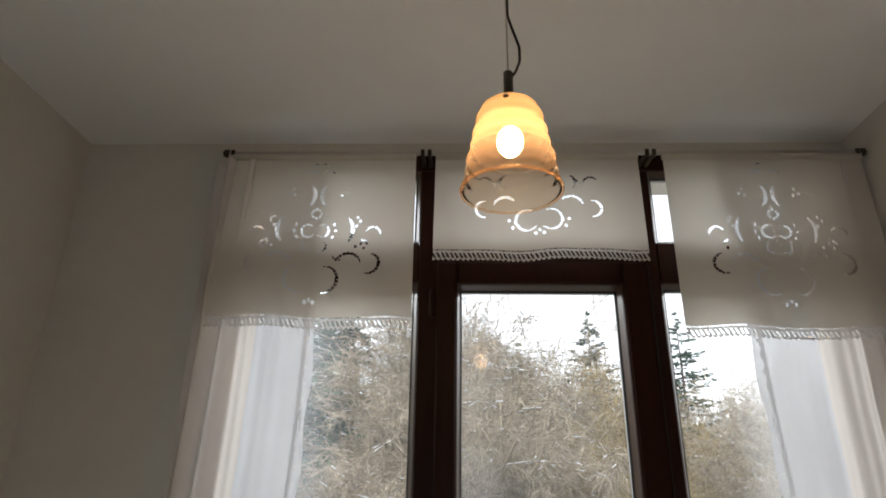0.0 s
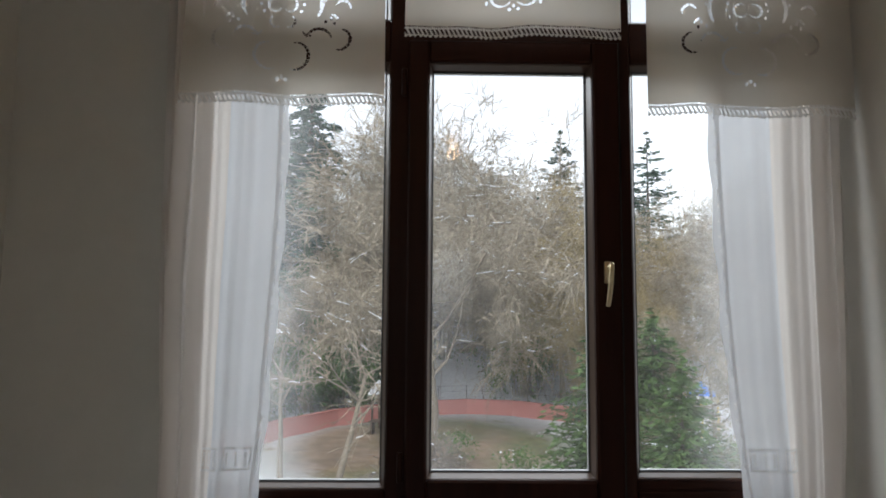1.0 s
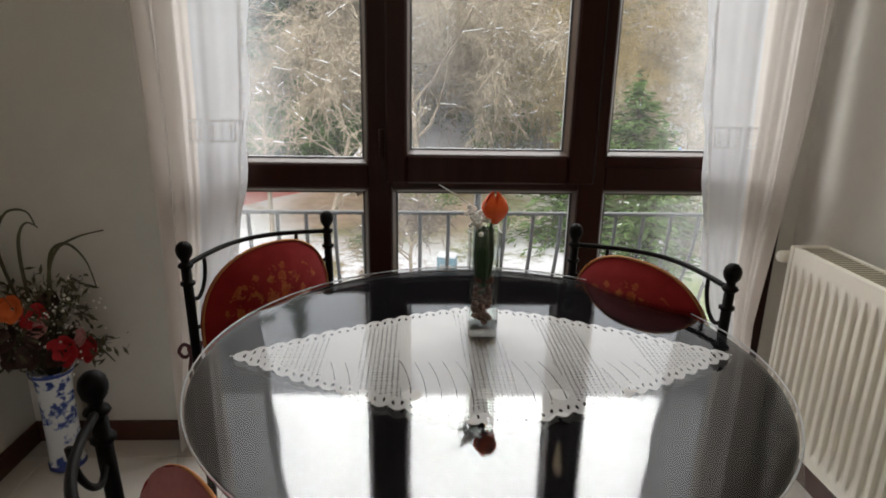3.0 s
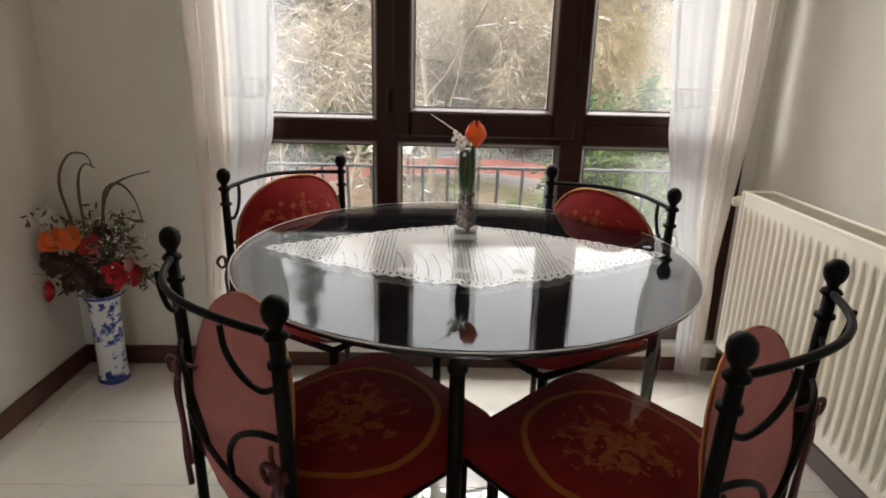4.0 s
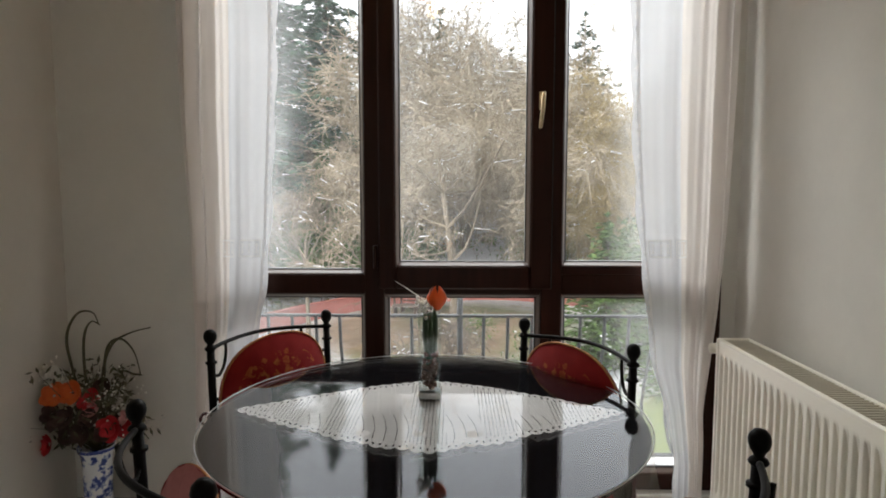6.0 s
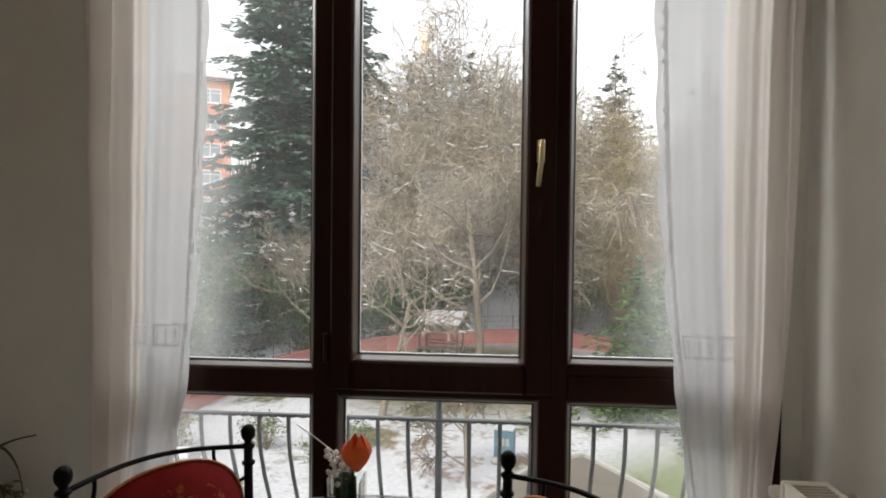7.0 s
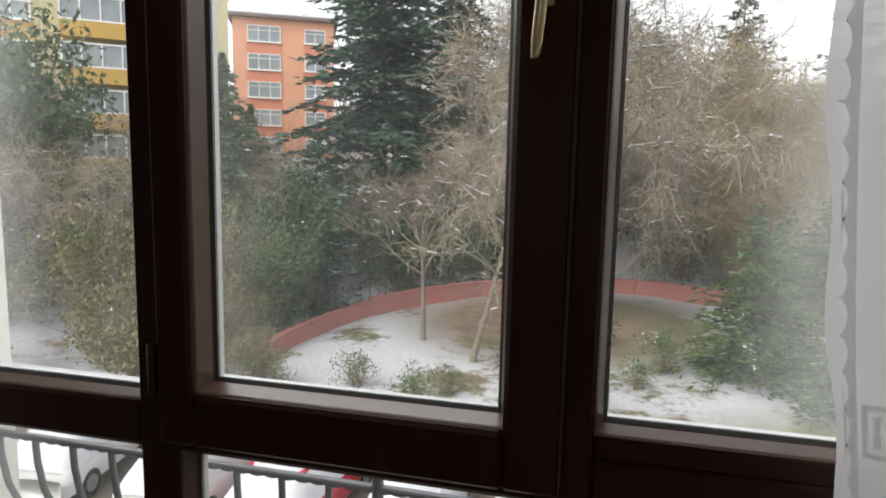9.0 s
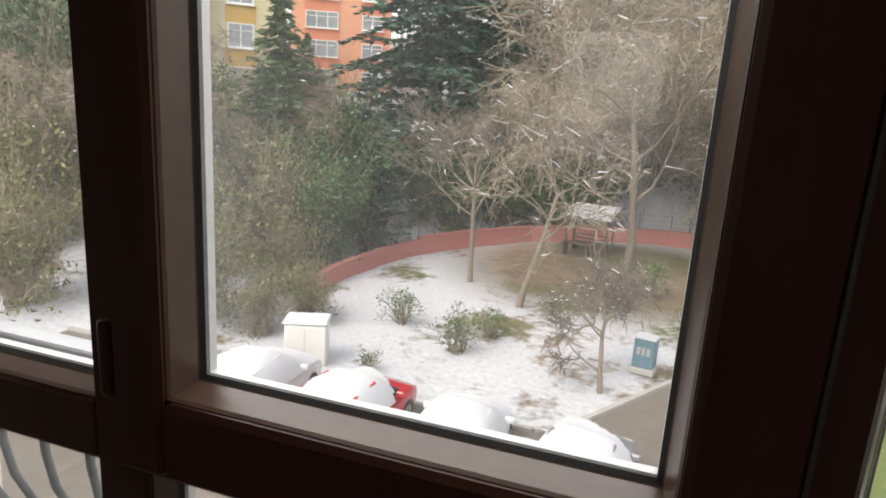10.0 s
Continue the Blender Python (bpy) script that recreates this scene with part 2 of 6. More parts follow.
def rail_frame(bm, x0, x1, z0, z1, w, y0, y1, bev=0.004):
    """Four mitre-free rails of one sash or bead."""
    box(bm, x0, y0, z0, x0 + w, y1, z1, bev)
    box(bm, x1 - w, y0, z0, x1, y1, z1, bev)
    box(bm, x0 + w, y0, z0, x1 - w, y1, z0 + w, bev)
    box(bm, x0 + w, y0, z1 - w, x1 - w, y1, z1, bev)


sash = bmesh.new()
SX0, SX1, SZ0, SZ1 = -0.306, 0.306, 0.875, 2.205
box(sash, SX0, -0.062, SZ0, -0.246, 0.012, SZ1, 0.006)
box(sash, 0.228, -0.062, SZ0, SX1, 0.012, SZ1, 0.006)
box(sash, -0.246, -0.062, SZ0, 0.228, 0.012, 0.958, 0.006)
box(sash, -0.246, -0.062, 2.138, 0.228, 0.012, SZ1, 0.006)
sash_ob = part("sash", sash, M["darkwood"], win, "dark brown opening casement")
def sloped_beads(parent, x0, x1, z0, z1, w, y_in, y_glass):
    """Four moulded beads, each sloping from the room face in to the pane, with a dark gasket at the glass."""
    for k in range(4):
        c = [(x0, z0), (x1, z0), (x1, z1), (x0, z1)]
        i = [(x0 + w, z0 + w), (x1 - w, z0 + w), (x1 - w, z1 - w), (x0 + w, z1 - w)]
        j = (k + 1) % 4
        bm = bmesh.new()
        rows = []
        for f, y in ((0.0, y_in + 0.001), (0.10, y_in), (0.30, y_in + 0.004), (0.86, y_glass - 0.008), (1.0, y_glass - 0.006), (1.0, y_glass - 0.001)):
            rows.append([bm.verts.new((p[0] + (q[0] - p[0]) * f, y, p[1] + (q[1] - p[1]) * f)) for p, q in ((c[k], i[k]), (c[j], i[j]))])
        for a, b in zip(rows, rows[1:]):
            bm.faces.new((a[0], a[1], b[1], b[0]))
        part("glazing_bead", bm, M["glassbead"], parent)
        bm = bmesh.new()
        p = [(i[k][0], y_glass - 0.0065, i[k][1]), (i[j][0], y_glass - 0.0065, i[j][1])]
        mid = ((x0 + x1) / 2, (z0 + z1) / 2)
        e = [(q[0] + (0.004 if q[0] < mid[0] else -0.004), y_glass - 0.002, q[2] + (0.004 if q[2] < mid[1] else -0.004)) for q in p]
        bm.faces.new([bm.verts.new(q) for q in (p[0], p[1], e[1], e[0])])
        part("gasket", bm, M["gasket"], parent)
    bm = bmesh.new()
    rail_frame(bm, x0 + w - 0.004, x1 - w + 0.004, z0 + w - 0.004, z1 - w + 0.004, 0.007, y_glass + 0.005, y_glass + 0.016, 0)
    part("glazing_spacer", bm, M["spacer"], parent, "pale metal spacer between the two glass sheets")


M["spacer"] = surface("pale_aluminium_spacer", (0.34, 0.34, 0.34), (0.44, 0.44, 0.44), 0.45, 20.0, metal=0.3, bump=0)
M["gasket"] = surface("black_rubber_gasket", (0.006, 0.006, 0.006), (0.012, 0.012, 0.012), 0.6, 30.0, bump=0)
sloped_beads(sash_ob, -0.246, 0.228, 0.958, 2.138, 0.010, -0.052, -0.008)
bm = bmesh.new()
box(bm, SX1 - 0.004, -0.0635, SZ0 + 0.004, SX1 - 0.0005, -0.060, SZ1 - 0.004)
part("sash_gap", bm, M["gasket"], sash_ob)
bm = bmesh.new()
box(bm, 0.252, -0.068, 1.500, 0.274, -0.062, 1.562, 0.002)
tube(bm, [(0.264, -0.066, 1.546), (0.264, -0.094, 1.546)], 0.007, 10)
tube(bm, [(0.2645, -0.094, 1.555), (0.264, -0.098, 1.545), (0.261, -0.097, 1.50), (0.257, -0.092, 1.455), (0.255, -0.087, 1.436)], [0.0068, 0.0075, 0.0072, 0.0072, 0.006], 8)
part("handle", bm, M["brass"], sash_ob, "worn brass lever handle", True)
for z in (0.99, 2.08):
    bm = bmesh.new()
    lathe(bm, [(0.0075, -0.04), (0.0085, -0.035), (0.0085, 0.035), (0.0075, 0.04)], 10, (-0.318, -0.052, z))
    part("hinge", bm, M["darkwood"], win, "", True)

PANES = ((WX0 + 0.07, -0.36, WZ0 + 0.06, T0, 0.0), (-0.291, 0.270, WZ0 + 0.06, T0, 0.0), (0.345, WX1 - 0.07, WZ0 + 0.06, T0, 0.0),
         (WX0 + 0.07, -0.36, T1, H0, 0.0), (-0.246, 0.228, 0.958, 2.138, -0.008), (0.345, WX1 - 0.07, T1 + 0.03, H0, 0.0),
         (WX0 + 0.07, -0.36, H1, WZ1 - 0.06, 0.0), (-0.291, 0.270, H1, WZ1 - 0.06, 0.0), (0.345, WX1 - 0.07, H1, WZ1 - 0.06, 0.0))
for x0, x1, z0, z1, y in PANES:
    bm = bmesh.new()
    bm.faces.new([bm.verts.new(p) for p in ((x0, y, z0), (x1, y, z0), (x1, y, z1), (x0, y, z1))])
    p = part("pane", bm, M["pane" if -0.3 < x0 < 0.3 else "pane_misted_west" if x0 < 0 else "pane_misted_east"], win)
    p.visible_shadow = False
    if x0 != -0.246:
        sloped_beads(win, x0, x1, z0, z1, 0.014, -0.030, 0.0)
bm = bmesh.new()
box(bm, 0.345, FY0 + 0.003, T1, WX1 - 0.07, 0.02, T1 + 0.03, 0.003)
part("lower_bead", bm, M["darkwood"], win)


# ---- railing outside the window ----
railing = thing("balcony_railing", "grey painted iron railing just outside the window", "railing")
RY = 0.135
def scalloped_rail(z, half, h):
    """A flat bar with a rippled lower edge on both sides."""
    bm = bmesh.new()
    rows, n = [], 240
    for i in range(n + 1):
        x = WX0 + (WX1 - WX0) * i / n
        dip = h * (0.75 + 0.45 * abs(math.sin(i * math.pi / 4)))
        rows.append([bm.verts.new((x, RY + y, z + dz)) for y, dz in ((-half, -dip), (-half, -0.001), (-half + 0.003, 0.002), (-half * 0.25, 0.003), (half * 0.25, 0.003), (half - 0.003, 0.002), (half, -0.001), (half, -dip))])
    for p, q in zip(rows, rows[1:]):
        for k in range(8):
            bm.faces.new((p[k], p[(k + 1) % 8], q[(k + 1) % 8], q[k]))
    return bm


part("top_rail", scalloped_rail(0.888, 0.019, 0.009), M["rail_top"], railing, "pale grey flat handrail with a rippled edge")
part("middle_rail", scalloped_rail(0.745, 0.009, 0.008), M["railing"], railing)
bm = bmesh.new()
tube(bm, [(0, RY, 0.745), (0, RY + 0.002, 0.69), (0, RY + 0.014, 0.62), (0, RY + 0.050, 0.53), (0, RY + 0.095, 0.44), (0, RY + 0.115, 0.36), (0, RY + 0.105, 0.29), (0, RY + 0.06, 0.225), (0, RY, 0.19)], 0.0068, 8)
baluster = part("baluster", bm, M["railing"], railing, "", True)
baluster.location.x = -0.859
for k in range(1, 20):
    if k != 9:
        share("baluster", baluster.data, railing, pose(-0.859 + 0.0935 * k, 0, 0))
bm = bmesh.new()
tube(bm, [(-0.016, RY, 0.885), (-0.016, RY, 0.131)], 0.011, 8)
part("post", bm, M["railing"], railing, "", True)
bm = bmesh.new()
tube(bm, [(WX0, RY, 0.19), (WX1, RY, 0.19)], 0.009, 6)
part("bottom_rail", bm, M["railing"], railing)


# ---- fabrics ----
def cloth_mat(name, color, thin=0.35, clear=0.0, weave=900.0, rough=0.9):
    """Woven cloth: diffuse and translucent, with some open weave."""
    m, nt, b = mat_new(name)
    out = nt.nodes["Material Output"]
    v = coords(nt)
    n1 = noise_fac(nt, v, 6.0, 3.0)
    n2 = noise_fac(nt, v, weave, 2.0)
    lo = tuple(c * 0.9 for c in color)
    col = mixed(nt, ramp(nt, n1, [(0.3, lo), (0.7, color)]), ramp(nt, n2, [(0.2, lo), (0.8, color)]), 0.5)
    nt.links.new(col, b.inputs["Base Color"])
    b.inputs["Roughness"].default_value = rough
    bumped(nt, b, n2, 0.25, 0.0008)
    tl = nt.nodes.new("ShaderNodeBsdfTranslucent")
    nt.links.new(col, tl.inputs["Color"])
    mx = nt.nodes.new("ShaderNodeMixShader")
    mx.inputs[0].default_value = thin
    nt.links.new(b.outputs[0], mx.inputs[1])
    nt.links.new(tl.outputs[0], mx.inputs[2])
    last = mx
    if clear:
        tr = nt.nodes.new("ShaderNodeBsdfTransparent")
        m2 = nt.nodes.new("ShaderNodeMixShader")
        m2.inputs[0].default_value = clear
        nt.links.new(mx.outputs[0], m2.inputs[1])
        nt.links.new(tr.outputs[0], m2.inputs[2])
        last = m2
    nt.links.new(last.outputs[0], out.inputs["Surface"])
    return m


# one voile, two tints: warm folds; window light's blue painted into the thin side
M["sheer"] = cloth_mat("white_sheer_voile", (0.86, 0.81, 0.765), 0.37, 0.06)
M["sheer_thin"] = cloth_mat("cool_lit_sheer_voile", (0.80, 0.815, 0.845), 0.32, 0.08)
M["sheer_hem"] = cloth_mat("white_voile_hem", (0.90, 0.90, 0.90), 0.50, 0.0)
M["linen"] = cloth_mat("cream_linen", (0.78, 0.735, 0.66), 0.33, 0.0, 700)
M["crochet"] = cloth_mat("white_crochet", (0.84, 0.83, 0.81), 0.3, 0.0, 1200)

# valances: scrolls are (centre x, centre z, radius, start, end, width) in metres from the panel's middle
SCROLLS_HALF = [(0.056, 0.135, 0.046, 135, 228, 0.012), (0.026, 0.196, 0.021, 30, 150, 0.007), (0.050, 0.022, 0.060, -38, 42, 0.012), (0.021, 0.020, 0.019, -150, 130, 0.007),
                (0.018, -0.028, 0.017, -120, 60, 0.006), (0.036, -0.128, 0.039, -115, 95, 0.009), (0.102, -0.086, 0.036, 12, 165, 0.009), (0.160, -0.082, 0.030, -110, 85, 0.009),
                (0.168, 0.008, 0.022, -10, 150, 0.008), (0.132, -0.035, 0.026, 20, 85, 0.007), (0.075, -0.050, 0.020, 200, 300, 0.006), (0.012, 0.225, 0.013, 20, 120, 0.006)]
SCROLLS_BIG = [(sx * x, z, r, (a if sx > 0 else 180 - b), (b if sx > 0 else 180 - a), w) for sx in (-1, 1) for x, z, r, a, b, w in SCROLLS_HALF]
DOTS_BIG = [(0.014 * math.cos(a), 0.074 + 0.014 * math.sin(a), 0.0036) for a in [i * math.pi / 4 for i in range(8)]]
DOTS_BIG += [(s * x, z, 0.004) for s in (-1, 1) for x, z in ((0.075, 0.155), (0.085, 0.14), (0.07, 0.135), (0.12, 0.035), (0.13, 0.05), (0.122, 0.062), (0.135, -0.02), (0.12, -0.03), (0.145, -0.035), (0.06, 0.02), (0.052, 0.0), (0.056, 0.04))]
DOTS_BIG += [(-0.012, -0.195, 0.005), (0.012, -0.195, 0.005), (0.0, -0.187, 0.005)]
SCROLLS_SMALL = [(x, z - 0.01, r, a, b, w) for x, z, r, a, b, w in
                 [(-0.034, -0.045, 0.032, 60, 320, 0.008), (0.034, -0.045, 0.032, 220, 480, 0.008), (-0.095, -0.005, 0.034, 40, 170, 0.009), (0.095, -0.005, 0.034, 10, 140, 0.009),
                  (-0.155, -0.012, 0.026, 80, 280, 0.009), (0.155, -0.012, 0.026, -100, 100, 0.009), (-0.08, 0.075, 0.030, 120, 230, 0.008), (0.08, 0.075, 0.030, -50, 60, 0.008), (0.155, 0.07, 0.022, 30, 180, 0.007), (-0.155, 0.07, 0.022, 0, 150, 0.007)]]
DOTS_SMALL = [(s * x, z, 0.0045) for s in (-1, 1) for x, z in ((0.012, -0.098), (0.0, -0.088), (0.068, -0.06), (0.085, -0.055), (0.075, -0.078), (0.115, 0.07), (0.125, 0.06))]


def cutwork(scrolls, dots, bottom):
    """Where the cloth is whole: open scrolls with short bridging bars, dots, and a crocheted edge."""
    def keep(u, v):
        k = np.ones(u.shape, bool)
        for cx, cz, r, a0, a1, w in scrolls:
            d = np.hypot(u - cx, v - cz)
            ang = (np.degrees(np.arctan2(v - cz, u - cx)) - a0) % 360
            span = a1 - a0
            taper = np.clip(np.sin(np.pi * np.clip(ang / span, 0, 1)) ** 0.5, 0.25, 1)
            bars = (ang * r * math.pi / 180) % 0.011 > 0.0016
            k &= ~((np.abs(d - r) < w / 2 * taper) & (ang < span) & bars)
        for cx, cz, r in dots:
            k &= np.hypot(u - cx, (v - cz) * 0.8) > r
        e = v - bottom
        row = (e > 0.006) & (e < 0.026)
        k &= ~(row & (((u + 0.5 * e) % 0.0125) > 0.006) & (np.abs(e - 0.016) < 0.0085))
        k &= ~((np.abs(e - 0.031) < 0.002) & ((u % 0.006) > 0.003))
        k &= ~((e < 0.006) & (np.abs((u % 0.014) - 0.007) > 0.0015 + 0.9 * e))
        return k
    return keep


ROD_Y, ROD_Z = -0.118, 2.535


def valance(x0, x1, z0, label, scrolls, dots, cz, seed):
    cx, w, top = (x0 + x1) / 2, x1 - x0, ROD_Z - 0.008
    t = thing("valance", label, "curtain", pose(cx, ROD_Y, top), "valances over the window")
    h = top - z0
    rnd = random.Random(seed)
    ph = [rnd.uniform(0, 6) for _ in range(4)]
    us = np.linspace(-w / 2, w / 2, int(w / 0.0026))
    vs = np.linspace(-h, 0.0, int(h / 0.0026))

    def place(U, V):
        f = -V / h
        y = 0.006 * f * np.sin(U * 16 + ph[0]) + 0.004 * f * np.sin(U * 37 + ph[1] + V * 3) - 0.006 * f
        z = V - 0.008 * f * (U / w) * math.sin(ph[2]) + 0.003 * f * np.sin(U * 20 + ph[3])
        return U * (1 + 0.01 * f), y, z

    body = cutwork([(a, b + cz, *c) for a, b, *c in scrolls], [(a, b + cz, r) for a, b, r in dots], -h)
    lace_top = -h + 0.034
    me = grid_mesh("panel", us, vs[vs >= lace_top - 0.0027], place, body, M["linen"])
    share("panel", me, t)
    me = grid_mesh("lace_edge", us, vs[vs <= lace_top], place, body, M["crochet"])
    tagged(share("lace_edge", me, t), "white crocheted lace edge")
    bm = bmesh.new()
    tube(bm, [(-w / 2, 0, -0.006), (-w / 4, 0.0, -0.006), (w / 4, 0.0, -0.006), (w / 2, 0, -0.006)], 0.011, 10)
    part("rod_pocket", bm, M["linen"], t, "", True)


valance(-0.945, -0.372, 1.985, "cream linen valance with white cutwork scrolls and lace edge", SCROLLS_BIG, DOTS_BIG, -0.27, 3)
valance(-0.312, 0.293, 2.185, "short cream linen valance with cutwork and lace edge", SCROLLS_SMALL, DOTS_SMALL, -0.16, 5)
valance(0.368, 0.948, 1.965, "cream linen valance with scroll cutwork beside the wall", SCROLLS_BIG, DOTS_BIG, -0.27, 8)

M["rod"] = surface("dull_steel_rod", (0.62, 0.59, 0.55), (0.72, 0.69, 0.65), 0.35, 20.0, metal=0.8, bump=0.05)
M["bronze"] = surface("dark_bronze", (0.03, 0.022, 0.016), (0.06, 0.045, 0.03), 0.4, 30.0, metal=0.6)
rod = thing("curtain_rod", "thin steel curtain rod with dark bronze brackets", "curtain rod")
bm = bmesh.new()
tube(bm, [(-0.95, ROD_Y, ROD_Z), (0.955, ROD_Y, ROD_Z)], 0.0078, 10)
part("bar", bm, M["rod"], rod, "", True)
for x in (-0.955, 0.957):
    bm = bmesh.new()
    bmesh.ops.create_uvsphere(bm, u_segments=12, v_segments=8, radius=0.013, matrix=Matrix.Translation((x, ROD_Y, ROD_Z)))
    part("finial", bm, M["bronze"], rod, "", True)
for x in (-0.935, -0.352, -0.331, 0.322, 0.343, 0.94):
    bm = bmesh.new()
    box(bm, x - 0.006, ROD_Y - 0.010, ROD_Z - 0.012, x + 0.006, ROD_Y + 0.010, ROD_Z + 0.009, 0.002)
    box(bm, x - 0.005, ROD_Y + 0.010, ROD_Z - 0.004, x + 0.005, YB, ROD_Z + 0.006, 0.001)
    part("bracket", bm, M["bronze"], rod)


def curtain(label, edge_in, edge_out, sign, seed):
    """A sheer curtain: flat and thin towards the panes, gathered in folds at its outer side. Edges are functions of height."""
    t = thing("curtain", label, "curtain", None, "sheer curtains at the window")
    rnd = random.Random(seed)
    ph = [rnd.uniform(0, 6.28) for _ in range(5)]
    us = np.linspace(0, 1, 200)
    vs = np.linspace(0.02, 2.51, 120)

    def place(U, V):
        a, b = edge_in(V), edge_out(V)
        s = U ** 0.8
        x = a + (b - a) * s
        amp = 0.004 + 0.024 * np.clip((U - 0.28) / 0.5, 0, 1)
        fold = np.sin(U * U * 19 + ph[0] + 0.55 * np.sin(V * 1.7 + ph[1])) + 0.45 * np.sin(U * 33 + ph[2] + V * 0.9) + 0.15 * np.sin(U * 70 + ph[4] - V * 1.6)
        y = -0.088 - 0.02 * U + amp * fold * 0.8 + 0.010 * np.sin(V * 3.0 + ph[3]) * U
        x = x + 0.004 * np.sin(V * 26 + ph[4]) * (U < 0.02) + 0.006 * np.sin(V * 5 + ph[2]) * (1 - U)
        return x, y, V

    share("panel", grid_mesh("panel", us[us >= 0.40], vs, place, None, M["sheer"]), t)
    share("thin_panel", grid_mesh("thin_panel", us[us <= 0.404], vs, place, None, M["sheer_thin"]), t)
    edge = np.linspace(0.0, 0.05, 40)
    zz = np.linspace(0.02, 2.51, 700)

    def lift(U, V):
        x, y, z = place(U, V)
        return x - sign * 0.001, y - 0.003, z

    share("lace_edge", grid_mesh("lace_edge", edge, zz, lift, lambda u, v: (u > 0.018 + 0.014 * np.abs(np.sin(v * 75))), M["sheer_hem"]), t)
    for u0, u1 in ((0.06, 0.29), (0.34, 0.50)):
        def rim(u, v):
            f, g = (u - u0) / (u1 - u0), (v - 0.992) / 0.062
            border = (f < 0.07) | (f > 0.93) | (g < 0.09) | (g > 0.91)
            fan = (np.abs(((f * 3) % 1) - 0.5) < 0.10 + 0.3 * np.abs(g - 0.5)) & (np.abs(g - 0.5) < 0.3)
            return border | fan
        share("lace_motif", grid_mesh("lace_motif", np.linspace(u0, u1, 60), np.linspace(0.992, 1.054, 40), lift, rim, M["sheer_hem"]), t)


def ease(v, pts):
    return np.interp(v, [p[0] for p in pts], [p[1] for p in pts])


curtain("white sheer curtain with scalloped lace edge beside the flower vase",
        lambda v: ease(v, [(0.0, -0.86), (0.3, -0.84), (0.6, -0.76), (0.85, -0.70), (1.1, -0.672), (1.8, -0.645), (2.5, -0.62)]),
        lambda v: ease(v, [(0.0, -0.965), (0.65, -0.950), (1.1, -0.965), (1.5, -0.985), (2.5, -0.975)]), -1, 11)
curtain("white sheer curtain gathered beside the radiator",
        lambda v: ease(v, [(0.0, 0.755), (0.25, 0.75), (0.45, 0.71), (0.6, 0.655), (0.8, 0.625), (1.1, 0.595), (1.8, 0.545), (2.5, 0.52)]),
        lambda v: ease(v, [(0.0, 0.845), (0.35, 0.845), (0.45, 0.84), (0.6, 0.855), (0.8, 0.872), (1.1, 0.888), (1.8, 0.905), (2.5, 0.94)]), 1, 12)


# ---- pendant lamp ----
def lamp_glass():
    m, nt, b = mat_new("amber_glass")
    nt.nodes.remove(b)
    out = nt.nodes["Material Output"]
    tr = nt.nodes.new("ShaderNodeBsdfTransparent")
    tr.inputs["Color"].default_value = (1.0, 0.88, 0.74, 1)
    tl = nt.nodes.new("ShaderNodeBsdfTranslucent")
    tl.inputs["Color"].default_value = (1.0, 0.66, 0.42, 1)
    gl = nt.nodes.new("ShaderNodeBsdfGlossy")
    gl.inputs["Roughness"].default_value = 0.06
    v = coords(nt)
    sp = nt.nodes.new("ShaderNodeSeparateXYZ")
    nt.links.new(v, sp.inputs[0])
    low = nt.nodes.new("ShaderNodeMapRange")
    low.inputs[1].default_value, low.inputs[2].default_value, low.inputs[3].default_value, low.inputs[4].default_value = 0.015, 0.12, 0.06, 0.40
    nt.links.new(sp.outputs[2], low.inputs[0])
    m1 = nt.nodes.new("ShaderNodeMixShader")
    nt.links.new(low.outputs[0], m1.inputs[0])
    nt.links.new(tr.outputs[0], m1.inputs[1])
    nt.links.new(tl.outputs[0], m1.inputs[2])
    m2 = nt.nodes.new("ShaderNodeMixShader")
    fr = nt.nodes.new("ShaderNodeFresnel")
    fr.inputs["IOR"].default_value = 1.12
    nt.links.new(fr.outputs[0], m2.inputs[0])
    nt.links.new(m1.outputs[0], m2.inputs[1])
    nt.links.new(gl.outputs[0], m2.inputs[2])
    nt.links.new(m2.outputs[0], out.inputs["Surface"])
    return m


M["amber"] = lamp_glass()
m, nt, b = mat_new("lit_bulb")
b.inputs["Base Color"].default_value = (1, 0.9, 0.75, 1)
b.inputs["Emission Color"].default_value = (1.0, 0.66, 0.30, 1)
b.inputs["Emission Strength"].default_value = 9.0
M["bulb"] = m

lamp = thing("pendant_lamp", "lit pendant lamp with ribbed amber glass shade", "lamp", pose(-0.150, -0.83, 2.036) @ Matrix.Diagonal((1, 1, 0.80, 1)))
bm = bmesh.new()
prof = []
for i in range(70):
    f = i / 69
    r = 0.0815 - 0.031 * f ** 1.15 + 0.0016 * math.sin(f * 40) + 0.0010 * math.sin(f * 23)
    if f > 0.9:
        r -= 0.012 * ((f - 0.9) / 0.1) ** 2
    prof.append((r, 0.208 * f))
lathe(bm, prof + [(0.012, 0.211)], 40, close=False)
part("shade", bm, M["amber"], lamp, "ribbed amber glass shade, clearer at the rim", True)
bm = bmesh.new()
tube(bm, [(0.083 * math.cos(a), 0.083 * math.sin(a), 0.0) for a in [2 * math.pi * k / 40 for k in range(40)]], 0.0028, 8, True)
part("rim", bm, M["amber"], lamp, "", True)
bm = bmesh.new()
bmesh.ops.create_uvsphere(bm, u_segments=16, v_segments=12, radius=0.023, matrix=Matrix.Translation((0, 0, 0.118)) @ Matrix.Diagonal((1, 1, 1.55, 1)))
part("bulb", bm, M["bulb"], lamp, "glowing warm bulb", True)
bm = bmesh.new()
